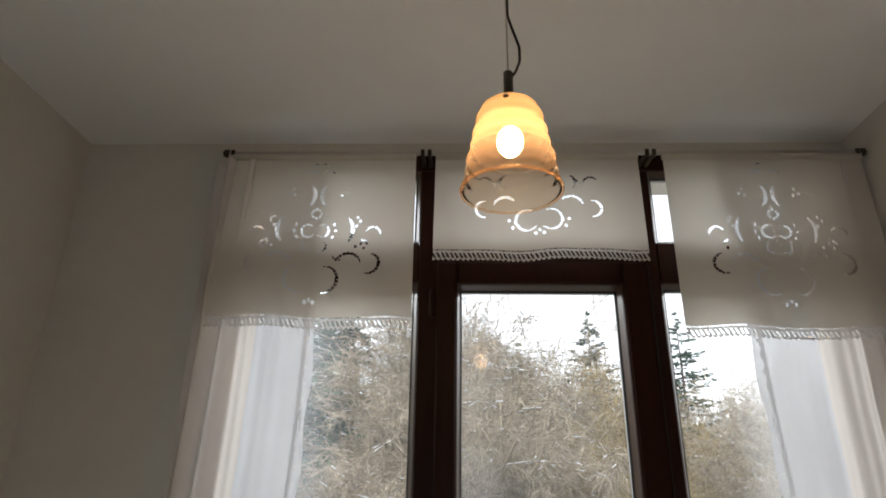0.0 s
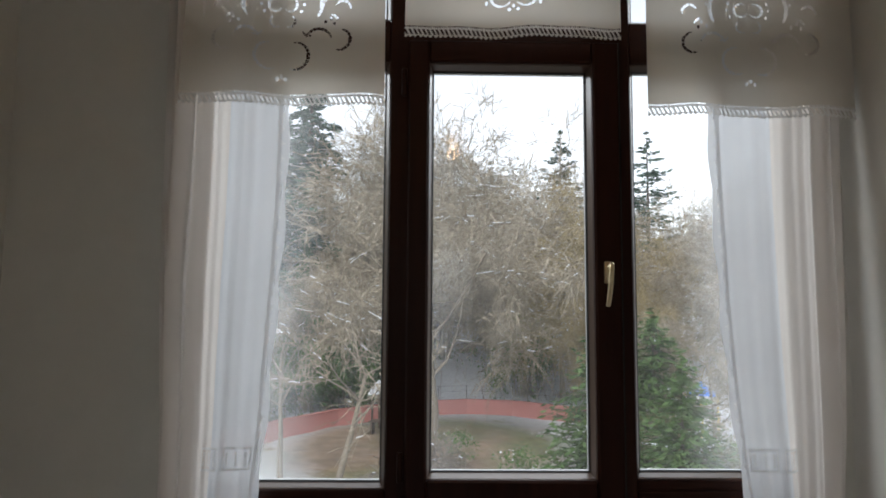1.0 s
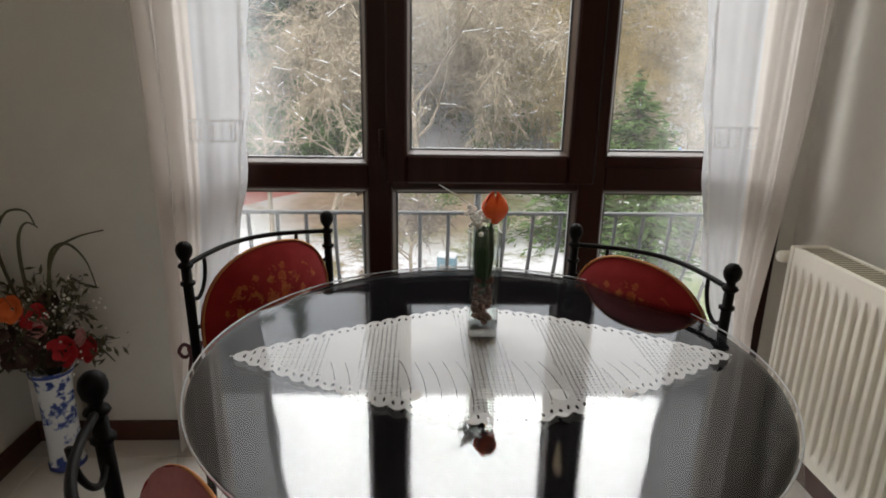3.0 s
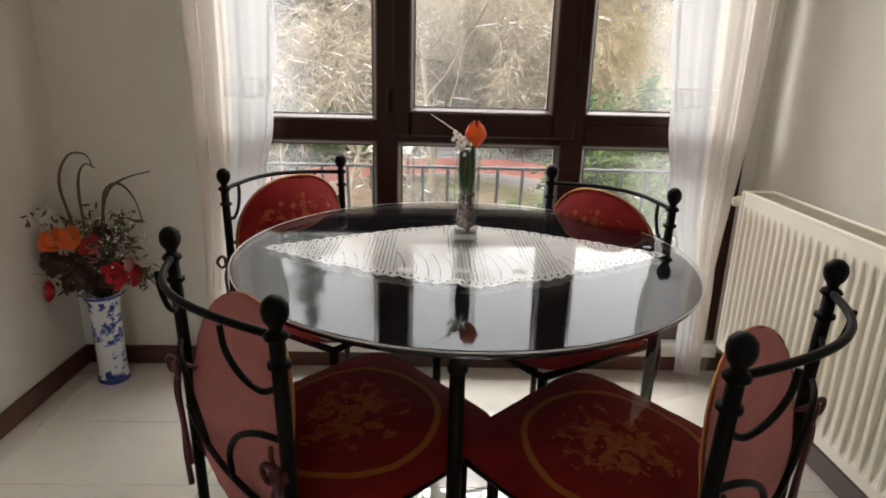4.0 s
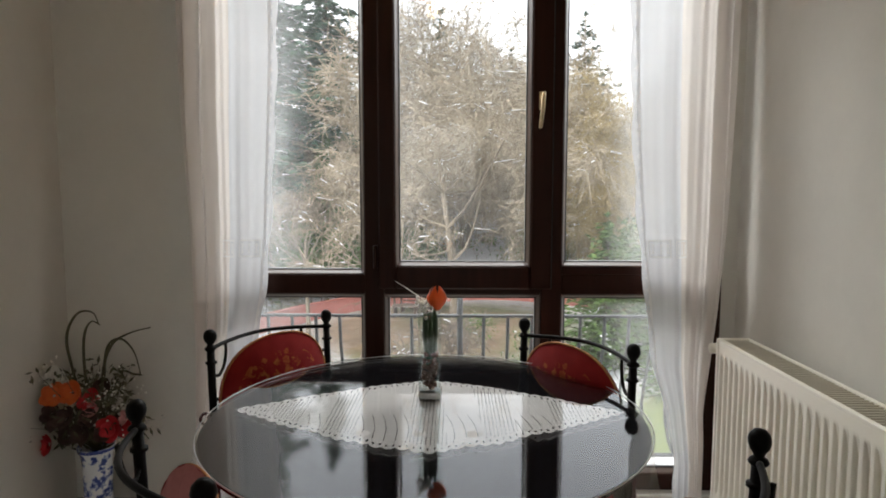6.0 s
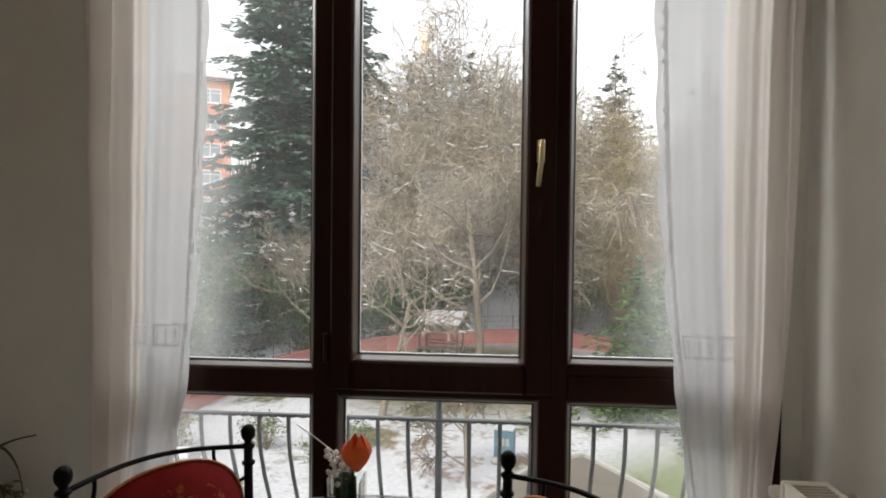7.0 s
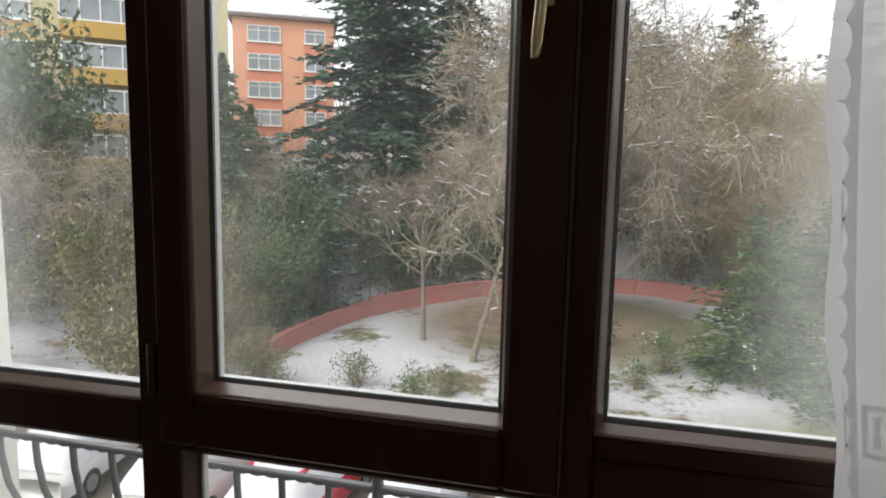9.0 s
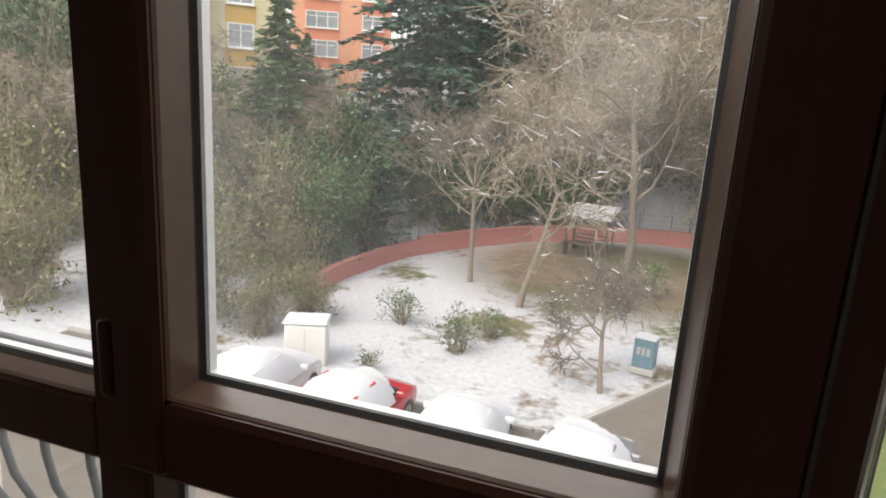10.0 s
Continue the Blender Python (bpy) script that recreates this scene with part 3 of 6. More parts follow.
lathe(bm, [(0.016, 0.15), (0.017, 0.205), (0.014, 0.226), (0.010, 0.228), (0.0085, 0.232), (0.0085, 0.296), (0.004, 0.30)], 14)
part("socket", bm, M["bronze"], lamp, "", True)
for a in (20, 140, 260):
    bm = bmesh.new()
    lathe(bm, [(0.005, 0.0), (0.005, 0.006), (0.002, 0.008)], 8)
    sc = part("shade_screw", bm, M["bronze"], lamp, "", True)
    sc.matrix_basis = Matrix.Rotation(radians(a), 4, "Z") @ pose(0.050, 0, 0.186, 0, 90, 0)
bm = bmesh.new()
tube(bm, [(0, 0, 0.296), (-0.001, 0, 0.742)], 0.0016, 6)
part("suspension_wire", bm, M["rod"], lamp)
bm = bmesh.new()
tube(bm, [(0.006, 0, 0.285), (0.014, 0, 0.30), (0.022, 0.002, 0.33), (0.022, 0.002, 0.37), (0.010, 0, 0.42), (0.002, 0, 0.46), (0.003, 0, 0.742)], 0.0026, 6)
part("cable", bm, M["bronze"], lamp, "", True)
bulb = bpy.data.lights.new("bulb_light", "POINT")
bulb.energy, bulb.color, bulb.shadow_soft_size = 0.22, (1.0, 0.66, 0.38), 0.03
bl = new("bulb_light", bulb)
bl.matrix_world = pose(-0.150, -0.83, 2.085)


# ---- radiator ----
M["enamel"] = surface("cream_enamel", (0.84, 0.80, 0.69), (0.88, 0.84, 0.74), 0.32, 5.0, bump=0.03)
M["enamel_dark"] = surface("dusty_grille", (0.46, 0.42, 0.34), (0.56, 0.52, 0.43), 0.5, 9.0, bump=0.1)
RX, RY0, RY1, RZ0, RZ1 = 0.797, -1.240, -0.275, 0.226, 0.757
rad = thing("radiator", "cream enamelled panel radiator with vertical ribs", "radiator")
us = np.linspace(RY0 + 0.02, RY1 - 0.02, 420)
vs = np.concatenate([np.linspace(RZ0, RZ0 + 0.035, 6), np.linspace(RZ0 + 0.04, RZ1 - 0.05, 12), np.linspace(RZ1 - 0.045, RZ1 - 0.004, 6)])


def rib_place(U, V):
    pitch = 0.0335
    ph = ((U - RY0) / pitch) % 1
    groove = np.clip((np.abs(ph - 0.5) - 0.22) / 0.10, 0, 1)
    ends = np.clip((V - RZ0 - 0.030) / 0.02, 0, 1) * np.clip((RZ1 - 0.045 - V) / 0.02, 0, 1)
    return RX + 0.010 * (1 - groove) * ends, U, V


share("front_panel", grid_mesh("front_panel", us, vs, rib_place, None, M["enamel"]), rad)
bm = bmesh.new()
box(bm, RX + 0.014, RY0 + 0.02, RZ0, 0.895, RY1 - 0.02, RZ1 - 0.012, 0.003)
part("rear_panel", bm, M["enamel"], rad)
for y0, y1 in ((RY0, RY0 + 0.019), (RY1 - 0.019, RY1)):
    bm = bmesh.new()
    box(bm, RX - 0.002, y0, RZ0 - 0.002, 0.900, y1, RZ1, 0.004)
    part("side_cover", bm, M["enamel"], rad)
bm = bmesh.new()
box(bm, RX - 0.001, RY0 + 0.019, RZ1 - 0.010, RX + 0.012, RY1 - 0.019, RZ1, 0.002)
box(bm, 0.888, RY0 + 0.019, RZ1 - 0.010, 0.899, RY1 - 0.019, RZ1, 0.002)
part("top_trim", bm, M["enamel"], rad)
bm = bmesh.new()
box(bm, RX + 0.012, RY0 + 0.02, RZ1 - 0.011, 0.888, RY1 - 0.02, RZ1 - 0.009)
for k in range(60):
    y = RY0 + 0.03 + k * 0.0155
    box(bm, RX + 0.012, y, RZ1 - 0.009, 0.888, y + 0.005, RZ1 - 0.004)
part("top_grille", bm, M["enamel_dark"], rad, "dusty slotted top grille")
bm = bmesh.new()
tube(bm, [(0.85, RY1, 0.715), (0.85, RY1 + 0.03, 0.715)], 0.009, 10)
tube(bm, [(0.85, RY1 + 0.028, 0.715), (0.80, RY1 + 0.03, 0.715), (0.79, RY1 + 0.03, 0.715)], [0.016, 0.017, 0.015], 12)
tube(bm, [(0.85, RY1 + 0.02, 0.715), (0.93, RY1 + 0.02, 0.715), (XR, RY1 + 0.02, 0.715)], 0.008, 8)
part("valve", bm, M["enamel"], rad, "dull cream radiator valve", True)
for y in (RY0 + 0.12, RY1 - 0.12):
    for z in (0.30, 0.66):
        bm = bmesh.new()
        box(bm, 0.894, y - 0.015, z - 0.02, XR, y + 0.015, z + 0.02, 0.002)
        part("wall_bracket", bm, M["enamel"], rad)


# ---- table ----
TX, TY, TR, TZ = -0.098, -0.856, 0.483, 0.718
m, nt, b = mat_new("black_glass")
v = coords(nt)
b.inputs["Base Color"].default_value = (0.006, 0.006, 0.007, 1)
nt.links.new(ramp(nt, noise_fac(nt, v, 9.0, 5.0), [(0.35, (0.02,) * 3), (0.7, (0.075,) * 3)]), b.inputs["Roughness"])
b.inputs["IOR"].default_value = 1.6
M["blackglass"] = m
m = glass_pane_mat("clear_table_cover", (0.96, 0.96, 0.96), 0.12)
M["cover"] = m
M["cover_top"] = glass_pane_mat("glossy_table_cover", (0.97, 0.97, 0.97), 1.0, ior=2.0, rough=0.045)
table = thing("dining_table", "round black glass dining table on iron legs", "table", pose(TX, TY, 0))
bm = bmesh.new()
lathe(bm, [(0.02, TZ - 0.010), (TR - 0.004, TZ - 0.010), (TR, TZ - 0.007), (TR, TZ - 0.003), (TR - 0.003, TZ), (0.02, TZ)], 96)
part("tabletop", bm, M["blackglass"], table, "black glass top with a polished edge")
bm = bmesh.new()
tube(bm, [(0.43 * math.cos(a), 0.43 * math.sin(a), TZ - 0.020) for a in [2 * math.pi * k / 48 for k in range(48)]], 0.009, 8, True)
part("top_ring", bm, M["iron"], table, "", True)
bm = bmesh.new()
tube(bm, [(0.43, 0, TZ - 0.012), (0.43, 0, 0.40), (0.432, 0, 0.012)], 0.0125, 10)
lathe(bm, [(0.010, TZ - 0.060), (0.0155, TZ - 0.056), (0.0165, TZ - 0.049), (0.0155, TZ - 0.042), (0.012, TZ - 0.038)], 14, (0.43, 0, 0))
lathe(bm, [(0.006, 0.0), (0.018, 0.003), (0.020, 0.012), (0.012, 0.024)], 14, (0.432, 0, 0))
leg = part("leg", bm, M["iron"], table, "straight black iron leg with a collar", True)
leg.rotation_euler.z = radians(-94)
for k in range(1, 4):
    share("leg", leg.data, table, Matrix.Rotation(radians(-94 + 90 * k), 4, "Z"))

# opaque pale colour paints the bright glint of clear plastic and glass edges
M["glass_base"] = surface("pale_glint_glass", (0.55, 0.57, 0.57), (0.75, 0.77, 0.77), 0.06, 60.0, bump=0.2)
cover = thing("table_cover", "clear plastic table cover hanging over the rim", "tablecloth", pose(TX, TY, TZ + 0.004))


def cover_place(U, V):
    drop = np.clip(V, 0, None)
    wave = (np.sin(U * 9 + 0.5) + 0.6 * np.sin(U * 17 + 2.0) + 0.3 * np.sin(U * 5)) * drop * 0.10
    r = TR + 0.004 + 0.02 * drop / 0.14 + wave
    return r * np.cos(U), r * np.sin(U), -drop


share("skirt", grid_mesh("skirt", np.linspace(0, 2 * math.pi, 220), np.linspace(0, 0.135, 14), cover_place, None, M["cover"]), cover)
bm = bmesh.new()
tube(bm, [((TR + 0.0035) * math.cos(a), (TR + 0.0035) * math.sin(a), 0.0) for a in [2 * math.pi * k / 96 for k in range(96)]], 0.0016, 6, True)
part("fold", bm, M["glass_base"], cover, "folded rim of the clear cover, its bright glint painted pale", True)
bm = bmesh.new()
lathe(bm, [(TR + 0.003, 0.0035), (TR * 0.5, 0.0035), (0.001, 0.0035)], 96, close=False)
part("sheet", bm, M["cover_top"], cover)
for o in cover.children:
    o.visible_shadow = False

doily = thing("lace_runner", "white crocheted lace runner with pointed ends on the table", "runner", pose(-0.095, -0.860, TZ + 0.002) @ Matrix.Scale(1.08, 4))


def doily_half(u):
    return 0.200 * np.clip(1 - np.abs(u / 0.400) ** 1.35, 0, 1) + 0.009 * np.abs(np.sin(u * 125))


def doily_keep(u, v):
    a, h = np.abs(u) / 0.40, doily_half(u)
    inside = np.abs(v) < h
    edge = (h - np.abs(v)) / 0.03
    bar = 0.0075
    net = (np.abs((u % bar) - bar / 2) < bar * 0.19) & (np.abs((v % bar) - bar / 2) < bar * 0.19)
    s = u + 0.05 * v
    panel = (np.abs(s + 0.17) < 0.032) | (np.abs(s) < 0.035) | (np.abs(s - 0.14) < 0.034) | (np.abs(u) > 0.255)
    picots = (edge < 1.0) & (edge > 0.2) & (np.hypot(((u + 0.3) % 0.0126) - 0.0063, (edge - 0.55) * 0.012) < 0.0021)
    slits = (np.abs((s * 46 + 0.8 * np.sin(v * 14)) % 1 - 0.5) < 0.028) & (v < -0.02) & (edge > 1)
    return inside & ~(net & panel & (edge > 1)) & ~picots & ~(slits & ~panel)


def doily_place(U, V):
    z = 0.0015 + 0.0018 * np.sin(U * 60 + 4 * np.sin(V * 12)) * np.clip(-V / 0.15, 0, 1) + 0.0006 * np.sin(V * 90)
    return U, V, z + 0.002


share("crochet", grid_mesh("crochet", np.linspace(-0.405, 0.405, 520), np.linspace(-0.215, 0.215, 270), doily_place, doily_keep, M["crochet"]), doily)

# ---- bud vase with tulip ----
M["glass"] = glass_pane_mat("clear_vase_glass", (0.95, 0.97, 0.96), 1.0)
M["stem"] = surface("green_stem", (0.018, 0.042, 0.014), (0.045, 0.09, 0.03), 0.5, 40.0)
M["tulip"] = surface("orange_petal", (0.80, 0.075, 0.012), (0.92, 0.16, 0.02), 0.45, 30.0, bump=0.1)
M["potpourri"] = surface("dried_filling", (0.10, 0.04, 0.03), (0.30, 0.14, 0.10), 0.7, 60.0, bump=0.5)
M["white_petal"] = surface("white_petal", (0.72, 0.70, 0.64), (0.85, 0.83, 0.78), 0.6, 30.0)
bud = thing("bud_vase", "tall square clear glass vase with an orange tulip", "vase", pose(-0.0935, -0.768, TZ + 0.009) @ Matrix.Scale(1.06, 4))
bm = bmesh.new()
s0, s1, hh = 0.0245, 0.0262, 0.188
box(bm, -s0, -s0, 0, s0, s0, 0.014, 0.002)
part("glass_base", bm, M["glass_base"], bud, "thick glass base, its brightness painted pale", True)
bm = bmesh.new()
lo_o = [bm.verts.new((x * s0, y * s0, 0.0142)) for x, y in ((-1, -1), (1, -1), (1, 1), (-1, 1))]
hi_o = [bm.verts.new((x * s1, y * s1, hh)) for x, y in ((-1, -1), (1, -1), (1, 1), (-1, 1))]
hi_i = [bm.verts.new((x * (s1 - 0.0028), y * (s1 - 0.0028), hh)) for x, y in ((-1, -1), (1, -1), (1, 1), (-1, 1))]
lo_i = [bm.verts.new((x * (s0 - 0.0028), y * (s0 - 0.0028), 0.0142)) for x, y in ((-1, -1), (1, -1), (1, 1), (-1, 1))]
for k in range(4):
    j = (k + 1) % 4
    bm.faces.new((lo_o[k], lo_o[j], hi_o[j], hi_o[k]))
    bm.faces.new((hi_o[k], hi_o[j], hi_i[j], hi_i[k]))
    bm.faces.new((hi_i[k], hi_i[j], lo_i[j], lo_i[k]))
bm.faces.new(lo_i)
part("glass_body", bm, M["glass"], bud, "clear square glass with a thick base")
rnd = random.Random(5)
bm = bmesh.new()
for k in range(70):
    p = Vector((rnd.uniform(-0.014, 0.014), rnd.uniform(-0.014, 0.014), rnd.uniform(0.024, 0.10)))
    bmesh.ops.create_icosphere(bm, subdivisions=1, radius=rnd.uniform(0.004, 0.0075), matrix=Matrix.Translation(p))
part("filling", bm, M["potpourri"], bud, "dark dried petals", True)
bm = bmesh.new()
for k in range(9):
    a = rnd.uniform(0, 6.28)
    tube(bm, [(0.006 * math.cos(a), 0.006 * math.sin(a), 0.07), (0.011 * math.cos(a), 0.011 * math.sin(a), 0.14), (0.013 * math.cos(a), 0.013 * math.sin(a), 0.19)], [0.004, 0.007, 0.003], 6)
tube(bm, [(0, 0, 0.08), (0.006, 0.0, 0.17), (0.014, -0.002, 0.215)], 0.003, 6)
part("stems", bm, M["stem"], bud, "", True)


def petal_cup(bm, at, r, h, n, tip=0.55, lean=0.0, seg=6, only=None):
    """A flower head of n overlapping curved petals."""
    o = Vector(at)
    for k in range(n) if only is None else (only,):
        a0 = 2 * math.pi * k / n
        rad_ = r * (1.0 if k % 2 else 0.92)
        rows = []
        for i in range(seg + 1):
            f = i / seg
            rr = rad_ * (math.sin(min(1, f * 1.25 + 0.08) * math.pi / 2) ** 0.8) * (1 - (1 - tip) * max(0, f - 0.45) ** 1.3 / 0.46)
            wdt = (2.3 * math.pi / n) * math.sin(math.pi * min(0.97, 0.20 + 0.78 * f)) ** 0.7
            rows.append([bm.verts.new(o + Vector((rr * math.cos(a0 + wdt * (j / 4 - 0.5)), rr * math.sin(a0 + wdt * (j / 4 - 0.5)), h * f - lean * rr))) for j in range(5)])
        for p, q in zip(rows, rows[1:]):
            for j in range(4):
                bm.faces.new((p[j], p[j + 1], q[j + 1], q[j]))


for k in range(6):
    bm = bmesh.new()
    petal_cup(bm, (0.016, -0.002, 0.198), 0.0265, 0.054, 6, 0.30, 0.0, 8, k)
    part("petal", bm, M["tulip"], bud, "bright orange tulip petal", True)
bm = bmesh.new()
for k in range(34):
    p = Vector((rnd.gauss(-0.014, 0.010), rnd.gauss(0.0, 0.012), rnd.gauss(0.207, 0.012)))
    bmesh.ops.create_icosphere(bm, subdivisions=1, radius=rnd.uniform(0.003, 0.0055), matrix=Matrix.Translation(p))
tagged(part("white_sprig", bm, M["white_petal"], bud, "small white blossoms", True), "", "", "", "stuff")
bm = bmesh.new()
tube(bm, [(-0.006, 0, 0.15), (-0.02, 0, 0.225), (-0.05, 0.004, 0.245), (-0.078, 0.006, 0.262)], [0.0016, 0.0014, 0.0012, 0.0007], 5)
part("twig", bm, M["white_petal"], bud, "pale curved twig", True)


# ---- chairs ----
def tapestry(name, ring_x, ring_y, base, second, axes):
    """Red woven tapestry with a gold ring and a loose floral spray inside it."""
    m, nt, b = mat_new(name)
    v = coords(nt)
    sp = nt.nodes.new("ShaderNodeSeparateXYZ")
    nt.links.new(v, sp.inputs[0])
    fine = noise_fac(nt, v, 500.0, 2.0)

    def calc(op, a, c, third=None):
        n = nt.nodes.new("ShaderNodeMath")
        n.operation = op
        for s, x in zip(n.inputs, (a, c, third)):
            if x is None:
                continue
            if isinstance(x, (int, float)):
                s.default_value = x
            else:
                nt.links.new(x, s)
        return n.outputs[0]

    u = calc("DIVIDE", sp.outputs[axes[0]], ring_x)
    w = calc("DIVIDE", sp.outputs[axes[1]], ring_y)
    d = calc("SQRT", calc("ADD", calc("MULTIPLY", u, u), calc("MULTIPLY", w, w)), 0.0)
    ring = calc("LESS_THAN", calc("ABSOLUTE", calc("SUBTRACT", d, 1.0), 0.0), 0.036)
    n1 = noise_fac(nt, v, 34.0, 5.0, 0.65)
    near = calc("SUBTRACT", 0.78, calc("MULTIPLY", d, 0.30))
    spray = calc("MULTIPLY", calc("GREATER_THAN", calc("ADD", n1, calc("MULTIPLY", calc("SUBTRACT", near, 0.6), 0.9)), 0.56), calc("LESS_THAN", d, 0.70))
    n2 = noise_fac(nt, v, 60.0, 3.0)
    red = ramp(nt, noise_fac(nt, v, 14.0, 4.0), [(0.3, base), (0.7, second)])
    gold = ramp(nt, n2, [(0.35, (0.40, 0.09, 0.022)), (0.65, (0.56, 0.22, 0.05))])
    col = mixed(nt, red, gold, calc("MULTIPLY", spray, 0.58))
    col = mixed(nt, col, (0.46, 0.20, 0.035), calc("MULTIPLY", ring, 0.62))
    col = mixed(nt, col, ramp(nt, fine, [(0.2, (0.55,) * 3), (0.8, (1.0,) * 3)]), 0.6, "MULTIPLY")
    nt.links.new(col, b.inputs["Base Color"])
    b.inputs["Roughness"].default_value = 0.85
    b.inputs["Sheen Weight"].default_value = 0.05
    b.inputs["Specular IOR Level"].default_value = 0.15
    bumped(nt, b, fine, 0.4, 0.001)
    return m


M["seat_cloth"] = tapestry("red_seat_tapestry", 0.160, 0.158, (0.205, 0.011, 0.012), (0.28, 0.019, 0.017), (0, 1))
M["back_cloth"] = tapestry("red_back_tapestry", 0.20, 0.20, (0.24, 0.012, 0.013), (0.31, 0.021, 0.018), (0, 2))
M["pink_cloth"] = surface("pink_cotton_backing", (0.36, 0.115, 0.11), (0.48, 0.17, 0.16), 0.9, 30.0, bump=0.3, bump_scale=500, dist=0.001)
M["gold_piping"] = surface("gold_piping", (0.36, 0.13, 0.03), (0.48, 0.20, 0.05), 0.7, 60.0)
M["ribbon"] = surface("dark_red_ribbon", (0.045, 0.005, 0.008), (0.085, 0.010, 0.013), 0.6, 40.0)


def pad(rx, ry, h, power, top=True, n=26, rings=9):
    """One half of a stuffed cushion over a superellipse."""
    bm = bmesh.new()
    rows = []
    for i in range(rings + 1):
        f = i / rings
        row = []
        for k in range(n * 2):
            a = math.pi * k / n
            c, s = math.cos(a), math.sin(a)
            q = (abs(c) ** power + abs(s) ** power) ** (-1 / power)
            z = h * (1 - f ** 3.2) + 0.0012 * math.sin(k * 1.7) * f
            row.append(bm.verts.new((rx * q * c * f, ry * q * s * f, z if top else -z)))
        rows.append(row)
    for p, q in zip(rows[1:], rows[2:]):
        for k in range(2 * n):
            fs = (p[k], p[(k + 1) % (2 * n)], q[(k + 1) % (2 * n)], q[k])
            bm.faces.new(fs if not top else fs[::-1])
    bm.faces.new(rows[1] if top else rows[1][::-1])
    for v in rows[0]:
        bm.verts.remove(v)
    return bm


def curve(pts, n=5):
    """A smooth line through the points (Catmull-Rom)."""
    p = [Vector(q) for q in pts]
    p = [p[0] * 2 - p[1]] + p + [p[-1] * 2 - p[-2]]
    out = []
    for i in range(1, len(p) - 2):
        a, b, c, d = p[i - 1:i + 3]
        for k in range(n):
            t = k / n
            out.append(0.5 * (2 * b + (c - a) * t + (2 * a - 5 * b + 4 * c - d) * t * t + (3 * b - a - 3 * c + d) * t ** 3))
    return out + [p[-2]]


def make_chair(label, m, cushion):
    ch = thing("dining_chair", label, "chair", m, "chairs round the dining table")
    hw = 0.195
    for s in (-1, 1):
        bm = bmesh.new()
        tube(bm, [(s * hw, 0, 0.0), (s * hw, 0, 0.30), (s * hw, -0.004, 0.60), (s * hw, -0.010, 0.795)], [0.0095, 0.0100, 0.0105, 0.0105], 10)
        post = part("back_post", bm, M["iron"], ch, "", True)
        bm = bmesh.new()
        lathe(bm, [(0.004, 0.781), (0.014, 0.784), (0.0165, 0.788), (0.014, 0.793), (0.008, 0.797), (0.010, 0.803), (0.0145, 0.809), (0.0170, 0.817), (0.0175, 0.824), (0.0155, 0.833), (0.009, 0.840), (0.002, 0.842)], 14, (s * hw, -0.010, 0))
        lathe(bm, [(0.004, 0.742), (0.0155, 0.746), (0.0155, 0.752), (0.004, 0.756)], 12, (s * hw, -0.008, 0))
        part("finial", bm, M["iron"], post, "black ball finial", True)
        bm = bmesh.new()
        tube(bm, [(s * 0.188, 0.40, 0.0), (s * 0.188, 0.40, 0.462)], [0.010, 0.0115], 10)
        lathe(bm, [(0.004, 0.0), (0.014, 0.004), (0.016, 0.012), (0.011, 0.022)], 10, (s * 0.188, 0.40, 0))
        lathe(bm, [(0.008, 0.19), (0.015, 0.20), (0.008, 0.21)], 10, (s * 0.188, 0.40, 0))
        part("front_leg", bm, M["iron"], ch, "", True)
        bm = bmesh.new()
        lathe(bm, [(0.004, 0.0), (0.014, 0.004), (0.016, 0.012), (0.011, 0.022)], 10, (s * hw, 0, 0))
        part("foot", bm, M["iron"], post, "", True)
        bm = bmesh.new()
        tube(bm, curve([(s * 0.128, -0.054, 0.790), (s * 0.130, -0.050, 0.755), (s * 0.144, -0.038, 0.722), (s * 0.168, -0.022, 0.704), (s * 0.192, -0.010, 0.716)]), 0.0046, 8)
        part("scroll", bm, M["iron"], ch, "", True)
        bm = bmesh.new()
        for q in (-1, 1):
            loop = [(s * hw, -0.016, 0.590), (s * hw + q * 0.014, -0.028, 0.604), (s * hw + q * 0.026, -0.030, 0.590), (s * hw + q * 0.016, -0.026, 0.574), (s * hw, -0.018, 0.586)]
            tube(bm, curve(loop), 0.0042, 6)
            tail = [(s * hw, -0.020, 0.586), (s * hw + q * 0.008, -0.026, 0.54), (s * hw + q * 0.003, -0.022, 0.47), (s * hw + q * 0.012, -0.020, 0.40), (s * hw + q * 0.007, -0.018, 0.365 + 0.03 * q)]
            tube(bm, curve(tail), [0.0040 + 0.0022 * (i / 20) for i in range(21)], 5)
        tube(bm, [(s * hw, -0.016, 0.580), (s * hw, -0.020, 0.596)], 0.0125, 8)
        tube(bm, curve([(s * hw, -0.014, 0.588), (s * (hw - 0.02), -0.018, 0.60), (s * (hw - 0.05), -0.006, 0.60)]), 0.004, 5)
        part("ribbon_tie", bm, M["ribbon"], ch, "dark red ribbon tied in a bow", True)
    n = 20
    bow = lambda z0, depth, dz=0.0: [(-hw + 2 * hw * i / n, -0.010 - depth * math.sin(math.pi * i / n), z0 + dz * math.sin(math.pi * i / n)) for i in range(n + 1)]
    bm = bmesh.new()
    tube(bm, bow(0.788, 0.062, 0.008), 0.0060, 8)
    part("top_rail", bm, M["iron"], ch, "", True)
    bm = bmesh.new()
    tube(bm, bow(0.505, 0.018), 0.0055, 8)
    part("lower_rail", bm, M["iron"], ch, "", True)
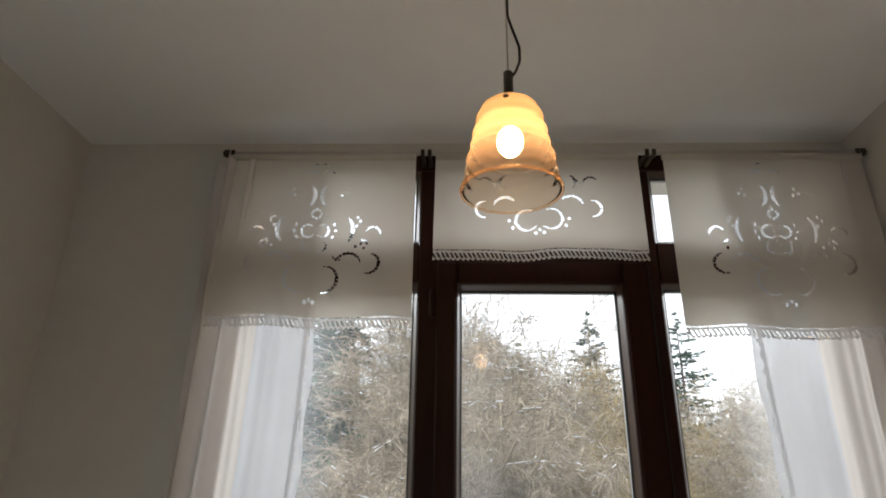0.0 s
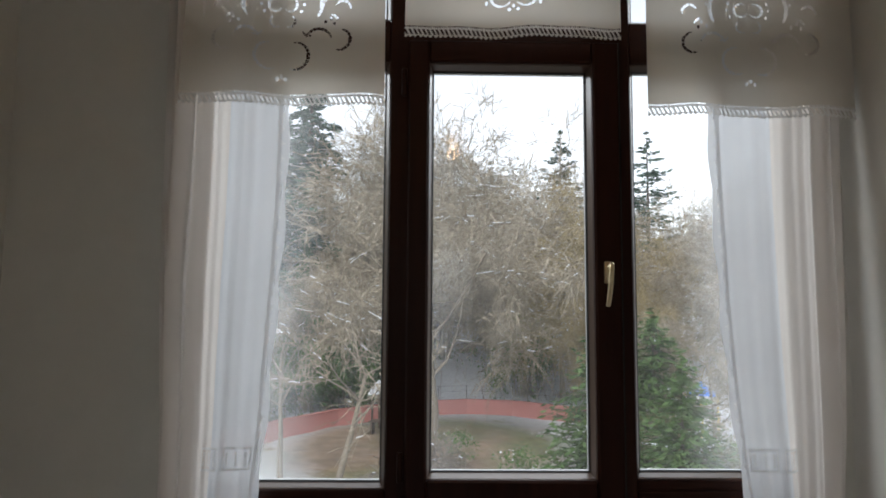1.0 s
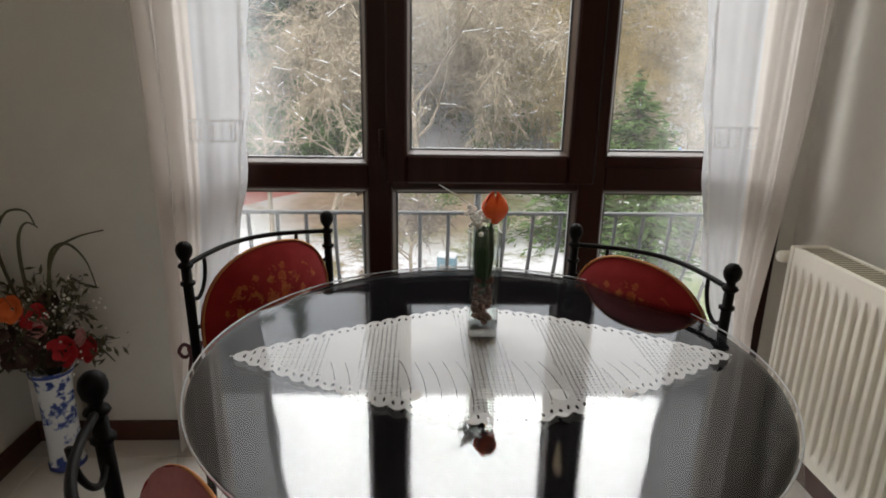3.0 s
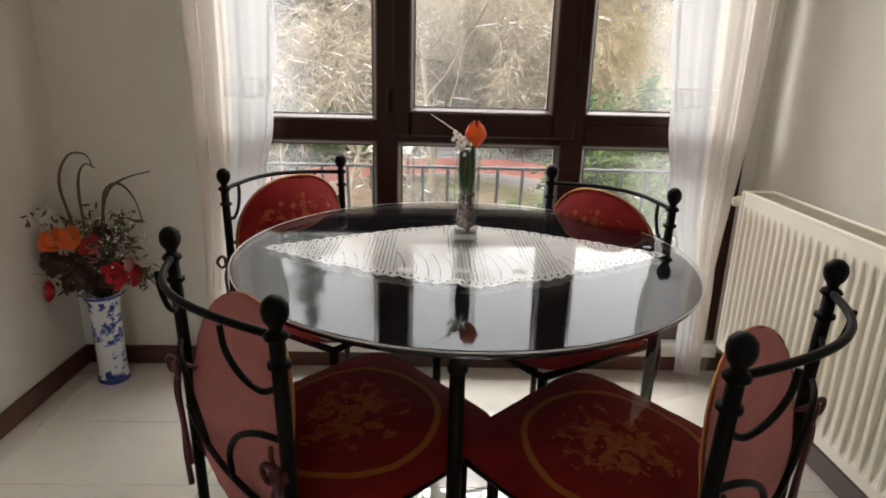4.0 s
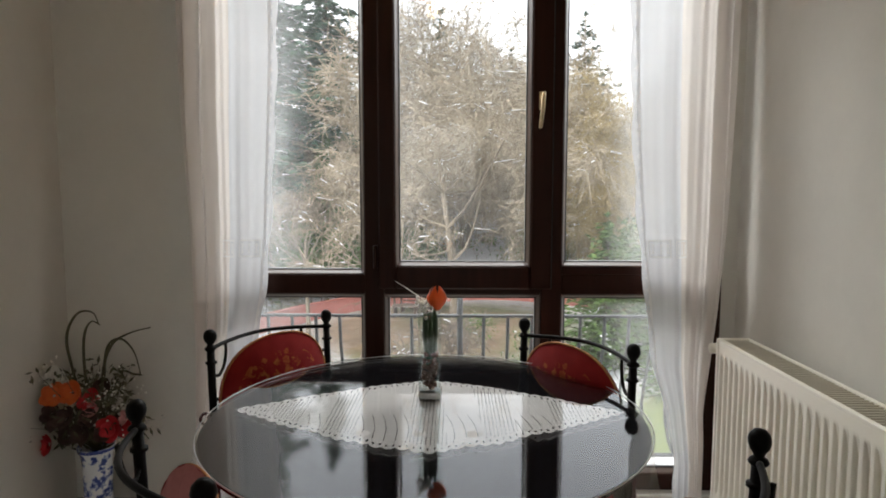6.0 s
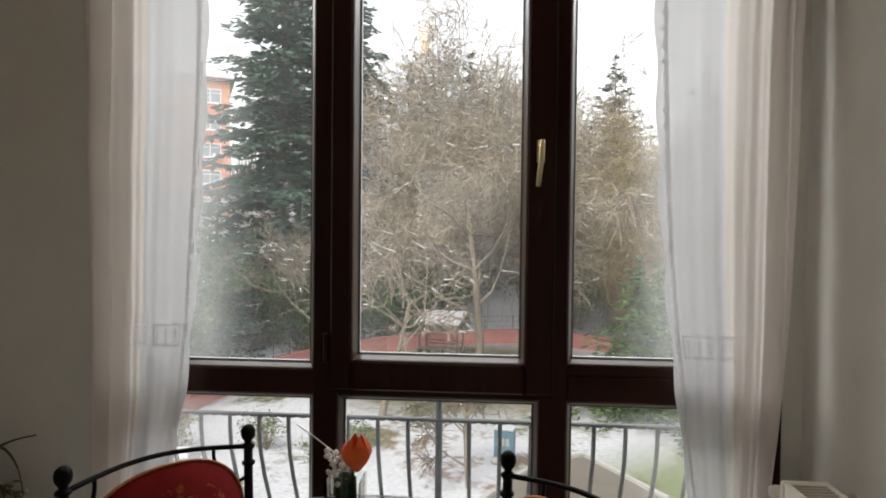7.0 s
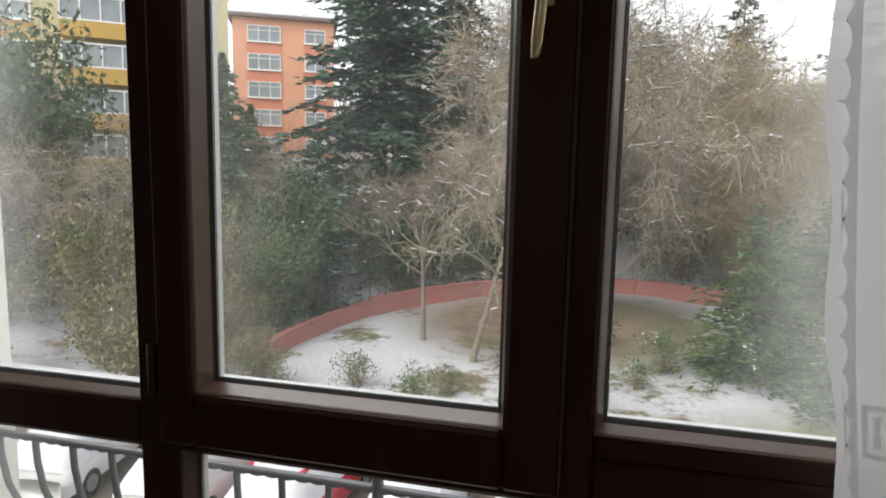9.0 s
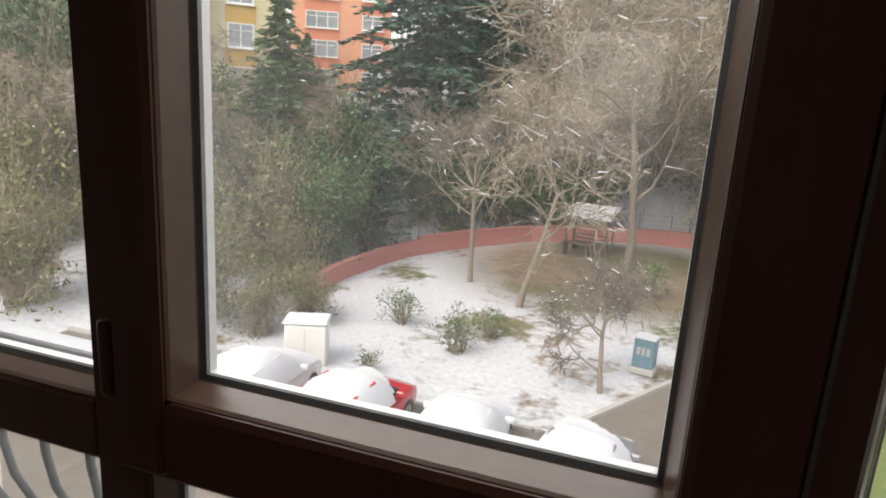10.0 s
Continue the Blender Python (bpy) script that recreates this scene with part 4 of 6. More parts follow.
    for s in (-1, 1):
        bm = bmesh.new()
        tube(bm, curve([(s * hw, -0.010, 0.640), (s * 0.15, -0.026, 0.634), (s * 0.10, -0.034, 0.605), (s * 0.065, -0.034, 0.56), (s * 0.05, -0.027, 0.508)]), 0.0050, 8)
        part("back_scroll", bm, M["iron"], ch, "", True)
    bm = bmesh.new()
    fr = [(-0.190, 0.0, 0.430), (0.190, 0.0, 0.430), (0.188, 0.40, 0.465), (-0.188, 0.40, 0.465)]
    for a, c in zip(fr, fr[1:] + fr[:1]):
        tube(bm, [a, c], 0.0085, 8)
    for y in (0.13, 0.27):
        tube(bm, [(-0.188, y, 0.430 + 0.0875 * y), (0.188, y, 0.430 + 0.0875 * y)], 0.006, 6)
    part("seat_frame", bm, M["iron"], ch, "", True)
    for a, c, bend in (((-hw, 0), (hw, 0), (0, 0.08)), ((-0.188, 0.40), (0.188, 0.40), (0, -0.08)), ((-hw, 0), (-0.188, 0.40), (0.08, 0)), ((hw, 0), (0.188, 0.40), (-0.08, 0))):
        bm = bmesh.new()
        tube(bm, [(a[0] + (c[0] - a[0]) * f + bend[0] * math.sin(math.pi * f), a[1] + (c[1] - a[1]) * f + bend[1] * math.sin(math.pi * f), 0.085) for f in [i / 12 for i in range(13)]], 0.0052, 8)
        part("stretcher", bm, M["iron"], ch, "", True)
    up = part("seat_cushion", pad(0.210, 0.208, 0.030, 7.0), M["seat_cloth"], ch, "dark red tapestry seat with gold ring and flowers", True)
    up.matrix_basis = pose(0, 0.215, 0.470, 5)
    bm = pad(0.210, 0.208, 0.010, 7.0, False)
    lo = part("cushion_underside", bm, M["ribbon"], up, "", True)
    R = pose(*cushion)
    bm = pad(0.182, 0.178, 0.030, 2.3)
    for v in bm.verts:
        x, y, z = v.co
        v.co = (x, z - 0.45 * x * x + 0.004, y)
    for f in bm.faces:
        f.normal_flip()
    bc = part("back_cushion", bm, M["back_cloth"], ch, "red tapestry back cushion with gold border", True)
    bc.matrix_basis = R
    bm = pad(0.182, 0.178, 0.016, 2.3)
    for v in bm.verts:
        x, y, z = v.co
        v.co = (x, -z - 0.45 * x * x + 0.004, y)
    part("cushion_backing", bm, M["pink_cloth"], bc, "faded pink cotton backing", True)
    bm = bmesh.new()
    ring = []
    for k in range(52):
        a = 2 * math.pi * k / 52
        c, s = math.cos(a), math.sin(a)
        q = (abs(c) ** 2.3 + abs(s) ** 2.3) ** (-1 / 2.3)
        x = 0.180 * q * c
        ring.append((x * 0.99, -0.45 * x * x + 0.0075, 0.1765 * q * s))
    tube(bm, ring, 0.0027, 6, True)
    part("piping", bm, M["gold_piping"], bc, "gold piping", True)
    return ch


def chair_pose(a, c, towards=(TX, TY)):
    mx, my = (a[0] + c[0]) / 2, (a[1] + c[1]) / 2
    dx, dy = c[0] - a[0], c[1] - a[1]
    fx, fy = -dy, dx
    if fx * (towards[0] - mx) + fy * (towards[1] - my) < 0:
        fx, fy = -fx, -fy
    n = math.hypot(fx, fy)
    return pose(mx + 0.010 * fx / n, my + 0.010 * fy / n, 0, 0, 0, math.degrees(math.atan2(fy, fx)) - 90)


first = make_chair("black iron dining chair with red tapestry cushions, near the window", chair_pose((-0.450, -0.273), (-0.706, -0.566)), (0, 0.012, 0.628, -1, 0, 0))
copy_thing(first, chair_pose((0.176, -0.393), (0.407, -0.699)))
second = make_chair("black iron dining chair with red tapestry cushions and ribbon ties", chair_pose((-0.606, -1.138), (-0.362, -1.433)), (0, 0.014, 0.585, -9, 0, 0))
copy_thing(second, chair_pose((0.434, -1.263), (0.182, -1.508)))


# ---- floor vase with artificial flowers ----
def porcelain():
    m, nt, b = mat_new("blue_white_porcelain")
    v = coords(nt)
    n1 = noise_fac(nt, v, 34.0, 3.0, 0.6)
    n2 = noise_fac(nt, v, 11.0, 2.0)
    mask = nt.nodes.new("ShaderNodeMath")
    mask.operation = "ADD"
    nt.links.new(n1, mask.inputs[0])
    nt.links.new(n2, mask.inputs[1])
    col = ramp(nt, mask.outputs[0], [(0.94, (0.70, 0.72, 0.74)), (0.985, (0.30, 0.36, 0.56)), (1.0, (0.03, 0.055, 0.24))])
    for n in nt.nodes:
        if n.type == "VALTORGB":
            for e, p in zip(n.color_ramp.elements, (0.50, 0.53, 0.56)):
                e.position = p
    half = nt.nodes.new("ShaderNodeMath")
    half.operation = "MULTIPLY"
    half.inputs[1].default_value = 0.5
    nt.links.new(mask.outputs[0], half.inputs[0])
    for n in nt.nodes:
        if n.type == "VALTORGB":
            nt.links.new(half.outputs[0], n.inputs["Fac"])
    nt.links.new(col, b.inputs["Base Color"])
    b.inputs["Roughness"].default_value = 0.12
    return m


M["porcelain"] = porcelain()
M["cobalt"] = surface("cobalt_band", (0.03, 0.05, 0.22), (0.06, 0.09, 0.32), 0.15, 40.0, bump=0.02)
VX, VY = -1.296, -0.150
vase = thing("floor_vase", "tall blue and white porcelain floor vase", "vase", pose(VX, VY, 0))
bm = bmesh.new()
lathe(bm, [(0.049, 0.0), (0.052, 0.004), (0.052, 0.022), (0.0475, 0.032), (0.0465, 0.10), (0.047, 0.20), (0.0485, 0.27), (0.052, 0.305), (0.059, 0.318), (0.062, 0.332), (0.058, 0.334), (0.050, 0.315), (0.044, 0.28), (0.042, 0.02)], 36)
part("body", bm, M["porcelain"], vase, "white porcelain painted with blue figures", True)
for z, h, r in ((0.005, 0.016, 0.0526), (0.319, 0.011, 0.0600)):
    bm = bmesh.new()
    lathe(bm, [(r, z), (r + (0.002 if z > 0.1 else 0), z + h)], 36, close=False)
    part("painted_band", bm, M["cobalt"], vase, "", True)

M["poppy_orange"] = surface("orange_silk_petal", (0.62, 0.10, 0.02), (0.78, 0.20, 0.05), 0.7, 40.0)
M["poppy_red"] = surface("red_silk_petal", (0.42, 0.012, 0.02), (0.60, 0.03, 0.04), 0.7, 40.0)
M["poppy_pink"] = surface("pink_silk_petal", (0.55, 0.24, 0.24), (0.70, 0.36, 0.34), 0.7, 40.0)
M["dry_leaf"] = surface("dull_green_leaf", (0.045, 0.05, 0.025), (0.11, 0.10, 0.05), 0.7, 30.0)
M["dark_leaf"] = surface("dark_brown_bloom", (0.035, 0.018, 0.014), (0.10, 0.05, 0.04), 0.8, 30.0)
bouquet = thing("flower_arrangement", "artificial poppies, fronds and dried sprays in the floor vase", "flowers", pose(VX, VY, 0.30))
rnd = random.Random(21)


def bloom(at, r, mat_, tilt, turn, name="poppy"):
    bm = bmesh.new()
    petal_cup(bm, (0, 0, 0), r, r * 0.62, 5, 1.25)
    petal_cup(bm, (0, 0, 0.004), r * 0.65, r * 0.6, 5, 1.1)
    o = part(name, bm, mat_, bouquet, "", True)
    o.matrix_basis = pose(*at, tilt, 0, turn)


for x, y, z, r, c in ((-0.105, -0.05, 0.225, 0.036, "poppy_orange"), (-0.040, -0.05, 0.238, 0.036, "poppy_orange"), (0.006, -0.035, 0.205, 0.032, "poppy_red"),
                      (0.085, -0.05, 0.112, 0.040, "poppy_red"), (0.146, -0.03, 0.105, 0.033, "poppy_red"), (0.028, -0.05, 0.178, 0.027, "poppy_pink"),
                      (0.138, -0.045, 0.150, 0.024, "poppy_pink"), (-0.142, -0.04, 0.050, 0.032, "poppy_red"), (-0.11, 0.00, 0.27, 0.024, "white_petal"), (-0.125, -0.02, 0.30, 0.022, "white_petal"),
                      (0.035, -0.06, 0.120, 0.028, "dark_leaf"), (-0.03, -0.07, 0.115, 0.034, "dark_leaf"), (-0.07, -0.06, 0.100, 0.030, "dark_leaf"), (0.02, -0.07, 0.07, 0.034, "dark_leaf"), (0.075, -0.06, 0.06, 0.026, "dark_leaf"), (-0.04, -0.05, 0.05, 0.03, "dark_leaf"), (-0.10, -0.03, 0.12, 0.03, "dark_leaf"), (0.05, 0.0, 0.20, 0.03, "dark_leaf"), (0.0, 0.02, 0.14, 0.04, "dark_leaf"), (0.10, -0.01, 0.08, 0.03, "dark_leaf")):
    bloom((x, y, z) if c != "dark_leaf" else (x * 1.1 - 0.02, y, z + 0.035), r, M[c], rnd.uniform(55, 85), rnd.uniform(-40, 40), "poppy" if "poppy" in c else "dried_bloom")
for pts in ([(0.0, 0, 0.0), (-0.07, 0.0, 0.30), (-0.085, 0, 0.42), (-0.045, 0, 0.50), (0.01, 0, 0.505), (0.03, 0, 0.46)],
            [(0.0, 0, 0.0), (-0.02, -0.01, 0.28), (-0.018, -0.01, 0.42), (0.01, -0.01, 0.475), (0.045, -0.01, 0.46)],
            [(0.01, 0, 0.0), (0.03, 0.01, 0.25), (0.05, 0.01, 0.38), (0.10, 0.01, 0.41), (0.145, 0.01, 0.36), (0.165, 0.01, 0.27)],
            [(0.01, 0, 0.0), (0.04, -0.01, 0.28), (0.075, -0.01, 0.39), (0.14, -0.01, 0.435), (0.225, -0.01, 0.458)],
            [(0.02, 0, 0.0), (0.09, -0.02, 0.16), (0.16, -0.03, 0.12), (0.215, -0.04, 0.065)]):
    fine = []
    for i in range(len(pts) - 1):
        p0 = Vector(pts[max(0, i - 1)]); p1 = Vector(pts[i]); p2 = Vector(pts[i + 1]); p3 = Vector(pts[min(len(pts) - 1, i + 2)])
        for k in range(6):
            t = k / 6
            fine.append(0.5 * ((2 * p1) + (p2 - p0) * t + (2 * p0 - 5 * p1 + 4 * p2 - p3) * t * t + (3 * p1 - p0 - 3 * p2 + p3) * t ** 3))
    bm = bmesh.new()
    tube(bm, fine, [0.0022 + 0.0028 * math.sin(math.pi * min(1, 0.15 + i / len(fine))) for i in range(len(fine))], 6)
    part("frond", bm, M["dry_leaf"], bouquet, "curled green frond", True)
bm = bmesh.new()
for k in range(120):
    a, tz = rnd.uniform(0, 6.28), rnd.uniform(0.08, 0.34)
    tip = Vector((rnd.gauss(0.02, 0.085), rnd.gauss(0.0, 0.045), tz * rnd.uniform(0.6, 1.0)))
    tube(bm, [(0, 0, 0), tip * 0.5 + Vector((0, 0, 0.04)), tip], [0.0015, 0.0012, 0.0007], 4)
    for q in range(5):
        o = tip + Vector((rnd.gauss(0, 0.02), rnd.gauss(0, 0.02), rnd.gauss(-0.01, 0.02)))
        n = Vector((rnd.uniform(-1, 1), rnd.uniform(-1, 1), rnd.uniform(-1, 1))).normalized() * 0.018
        s = n.orthogonal().normalized() * 0.005
        bm.faces.new([bm.verts.new(o - n), bm.verts.new(o + s), bm.verts.new(o + n), bm.verts.new(o - s)])
part("foliage", bm, M["dry_leaf"], bouquet, "fine dull green foliage")
bm = bmesh.new()
for k in range(150):
    p = Vector((rnd.gauss(0.075, 0.05), rnd.gauss(-0.03, 0.035), rnd.gauss(0.20, 0.07)))
    if k % 3 == 0:
        p = Vector((rnd.gauss(-0.13, 0.022), rnd.gauss(-0.03, 0.02), rnd.gauss(0.28, 0.035)))
    bmesh.ops.create_icosphere(bm, subdivisions=1, radius=rnd.uniform(0.0025, 0.0055), matrix=Matrix.Translation(p))
tagged(part("baby_breath", bm, M["white_petal"], bouquet, "tiny white dried blossoms", True), "", "", "", "stuff")


# ---- floor tiles ----
bm = bmesh.new()
box(bm, 0.0012, 0.0012, -0.006, 0.5988, 0.5988 / 2, 0.0, 0.0012)
bm_me = bpy.data.meshes.new("tile")
bm.to_mesh(bm_me)
bm.free()
bm_me.materials.append(M["tile"])
floor_ob = bpy.data.objects["floor"]
for i in range(-1, 4):
    for j in range(-18, 3):
        x, y = XL + 0.08 + 0.6 * i + (0.0 if j % 2 else 0.0), -0.72 + 0.30 * j
        if x < XL - 0.59 or x > XR or y > YB - 0.02:
            continue
        if y < YF:
            continue
        share("tile", bm_me, floor_ob, pose(x, y, 0))


# ---- outside: materials ----
def foliage_mat(name, lo, hi, rough=0.7):
    m, nt, b = mat_new(name)
    g = nt.nodes.new("ShaderNodeNewGeometry")
    oi = nt.nodes.new("ShaderNodeObjectInfo")
    v = coords(nt)
    c = ramp(nt, g.outputs["Random Per Island"], [(0.0, lo), (1.0, hi)])
    c2 = ramp(nt, noise_fac(nt, v, 0.9, 3.0), [(0.3, tuple(x * 0.65 for x in lo)), (0.7, hi)])
    c3 = mixed(nt, c, c2, 0.45)
    tone = ramp(nt, oi.outputs["Random"], [(0.0, (0.75, 0.75, 0.75)), (1.0, (1.0, 1.0, 1.0))])
    nt.links.new(mixed(nt, c3, tone, 1.0, "MULTIPLY"), b.inputs["Base Color"])
    b.inputs["Roughness"].default_value = rough
    b.inputs["Specular IOR Level"].default_value = 0.2
    return m


M["needles"] = foliage_mat("dark_conifer_needles", (0.024, 0.058, 0.040), (0.066, 0.125, 0.085))
M["greenleaf"] = foliage_mat("evergreen_leaves", (0.045, 0.090, 0.024), (0.12, 0.195, 0.060))
M["midgreen"] = foliage_mat("mid_green_leaves", (0.045, 0.090, 0.036), (0.125, 0.19, 0.085))
M["olive"] = foliage_mat("olive_winter_leaves", (0.085, 0.110, 0.036), (0.24, 0.25, 0.105))
M["twig"] = foliage_mat("tan_bare_twigs", (0.14, 0.108, 0.070), (0.52, 0.45, 0.345), 0.85)
M["twig_dark"] = foliage_mat("grey_brown_twigs", (0.11, 0.092, 0.075), (0.27, 0.23, 0.19), 0.85)
M["gold_twig"] = foliage_mat("yellow_willow_twigs", (0.17, 0.125, 0.055), (0.50, 0.40, 0.21), 0.85)
M["bark"] = surface("pale_grey_bark", (0.12, 0.10, 0.075), (0.26, 0.22, 0.17), 0.9, 5.0, bump=0.6, dist=0.02, stretch=(1, 1, 0.25))
M["bark_dark"] = surface("dark_bark", (0.04, 0.03, 0.025), (0.09, 0.07, 0.055), 0.9, 5.0, bump=0.6, dist=0.02, stretch=(1, 1, 0.25))
M["snow"] = surface("fresh_snow", (0.47, 0.485, 0.51), (0.60, 0.61, 0.635), 0.75, 1.5, bump=0.5, bump_scale=14, dist=0.02)
M["redwall"] = surface("brick_red_render", (0.38, 0.14, 0.12), (0.49, 0.20, 0.17), 0.85, 1.2, bump=0.4, bump_scale=20, dist=0.01)
M["asphalt"] = surface("wet_asphalt", (0.12, 0.105, 0.085), (0.19, 0.17, 0.14), 0.5, 0.8, bump=0.4, bump_scale=60, dist=0.008)
M["kerbstone"] = surface("grey_kerb_concrete", (0.30, 0.29, 0.27), (0.42, 0.41, 0.38), 0.8, 3.0, bump=0.3)


def ground_mat():
    m, nt, b = mat_new("patchy_snow_ground")
    v = coords(nt)
    sp = nt.nodes.new("ShaderNodeSeparateXYZ")
    nt.links.new(v, sp.inputs[0])
    grass = ramp(nt, noise_fac(nt, v, 2.2, 5.0), [(0.3, (0.07, 0.06, 0.03)), (0.5, (0.10, 0.11, 0.04)), (0.7, (0.16, 0.15, 0.07))])
    mud = ramp(nt, noise_fac(nt, v, 1.4, 4.0), [(0.3, (0.13, 0.085, 0.05)), (0.7, (0.23, 0.16, 0.10))])
    snow = ramp(nt, noise_fac(nt, v, 6.0, 4.0), [(0.3, (0.39, 0.405, 0.43)), (0.7, (0.53, 0.54, 0.565))])
    add = nt.nodes.new("ShaderNodeMath")
    add.operation = "MULTIPLY_ADD"
    nt.links.new(noise_fac(nt, v, 1.9, 6.0, 0.7), add.inputs[0])
    add.inputs[1].default_value = 0.55
    nt.links.new(noise_fac(nt, v, 0.23, 2.0), add.inputs[2])
    bare = mixed(nt, grass, mud, ramp(nt, noise_fac(nt, v, 0.12, 2.0), [(0.42, (0,) * 3), (0.58, (1,) * 3)]))
    # worn muddy ground round the garden seat
    dx = nt.nodes.new("ShaderNodeVectorMath")
    dx.operation = "DISTANCE"
    dx.inputs[1].default_value = (-0.5, 30.5, GROUND)
    nt.links.new(v, dx.inputs[0])
    near = nt.nodes.new("ShaderNodeMapRange")
    near.inputs[1].default_value, near.inputs[2].default_value, near.inputs[3].default_value, near.inputs[4].default_value = 6.0, 10.0, 0.05, 1.0
    nt.links.new(dx.outputs["Value"], near.inputs[0])
    dp = nt.nodes.new("ShaderNodeVectorMath")
    dp.operation = "DISTANCE"
    dp.inputs[1].default_value = (-0.6, 15.6, GROUND)
    nt.links.new(v, dp.inputs[0])
    thaw = nt.nodes.new("ShaderNodeMapRange")
    thaw.inputs[1].default_value, thaw.inputs[2].default_value, thaw.inputs[3].default_value, thaw.inputs[4].default_value = 1.5, 5.5, -0.15, 0.0
    nt.links.new(dp.outputs["Value"], thaw.inputs[0])
    less = nt.nodes.new("ShaderNodeMath")
    less.operation = "ADD"
    nt.links.new(add.outputs[0], less.inputs[0])
    nt.links.new(thaw.outputs[0], less.inputs[1])
    da = nt.nodes.new("ShaderNodeVectorMath")
    da.operation = "DISTANCE"
    da.inputs[1].default_value = (1.5, 43.5, GROUND + 1.5)
    nt.links.new(v, da.inputs[0])
    drift = nt.nodes.new("ShaderNodeMapRange")
    drift.inputs[1].default_value, drift.inputs[2].default_value, drift.inputs[3].default_value, drift.inputs[4].default_value = 4.0, 9.0, 0.22, 0.0
    nt.links.new(da.outputs["Value"], drift.inputs[0])
    more = nt.nodes.new("ShaderNodeMath")
    more.operation = "ADD"
    nt.links.new(less.outputs[0], more.inputs[0])
    nt.links.new(drift.outputs[0], more.inputs[1])
    less = more
    cover = ramp(nt, less.outputs[0], [(0.63, (0,) * 3), (0.74, (1,) * 3)])
    mul = nt.nodes.new("ShaderNodeMath")
    mul.operation = "MULTIPLY"
    nt.links.new(cover, mul.inputs[0])
    nt.links.new(near.outputs[0], mul.inputs[1])
    # lawn beside the path, mostly thawed
    dl = nt.nodes.new("ShaderNodeVectorMath")
    dl.operation = "DISTANCE"
    dl.inputs[1].default_value = (9.0, 12.5, GROUND)
    nt.links.new(v, dl.inputs[0])
    lawn = nt.nodes.new("ShaderNodeMapRange")
    lawn.inputs[1].default_value, lawn.inputs[2].default_value, lawn.inputs[3].default_value, lawn.inputs[4].default_value = 5.5, 8.5, 1.0, 0.0
    nt.links.new(dl.outputs["Value"], lawn.inputs[0])
    turf = ramp(nt, noise_fac(nt, v, 5.0, 5.0), [(0.3, (0.07, 0.10, 0.025)), (0.7, (0.15, 0.18, 0.05))])
    nt.links.new(mixed(nt, mixed(nt, bare, snow, mul.outputs[0]), turf, lawn.outputs[0]), b.inputs["Base Color"])
    b.inputs["Roughness"].default_value = 0.8
    bumped(nt, b, noise_fac(nt, v, 4.0, 6.0), 0.6, 0.06)
    return m


M["ground"] = ground_mat()

WALL_LINE = [(-11.6, 18.5), (-11.7, 22.0), (-11.4, 25.5), (-10.6, 28.3), (-8.6, 32.0), (-6.0, 35.4), (-2.0, 38.2), (2.0, 39.4), (5.0, 38.9), (7.6, 37.2), (10.5, 34.5)]


def beyond(x, y):
    """How far a point lies outside the garden wall."""
    xs = np.array([p[0] for p in WALL_LINE])
    ys = np.array([p[1] for p in WALL_LINE])
    yw = np.interp(x, xs[2:], ys[2:])
    d = np.where(x < -11.6, np.hypot(np.clip(-11.6 - x, 0, None), np.clip(y - 27, 0, None) * (y > 27)), y - yw)
    d = np.where((x < -11.6) & (y <= 27), -11.6 - x, d)
    return np.clip(d, 0, None) * (y > 10)


def land(x, y):
    x, y = np.asarray(x, float), np.asarray(y, float)
    d = beyond(x, y)
    h = np.minimum(0.24 * np.clip(d - 1.0, 0, None), 9.0 + 0.02 * d)
    h = h * np.clip((y - 12) / 14, 0, 1)
    bumps = 0.10 * np.sin(x * 0.7 + 1) * np.sin(y * 0.55) + 0.05 * np.sin(x * 1.9 + y * 1.3)
    return GROUND + h + bumps * (0.35 + np.clip(d, 0, 3) * 0.5)


def stretch(a, c, n, far):
    core = np.linspace(a, c, n)
    out = c + (far - c) * np.linspace(0.03, 1, 12) ** 2
    return core, out


gx, ox = stretch(-70, 70, 190, 700)
gx = np.concatenate([-ox[::-1], gx, ox])
gy, oy = stretch(0.6, 110, 150, 900)
gy = np.concatenate([np.linspace(-400, 0, 8), gy, oy])
me = grid_mesh("ground", gx, gy, lambda U, V: (U, V, land(U, V)), None, M["ground"])
tagged(new("ground", me), "garden and hillside with patchy snow, grass and mud", "ground", "", "structure")

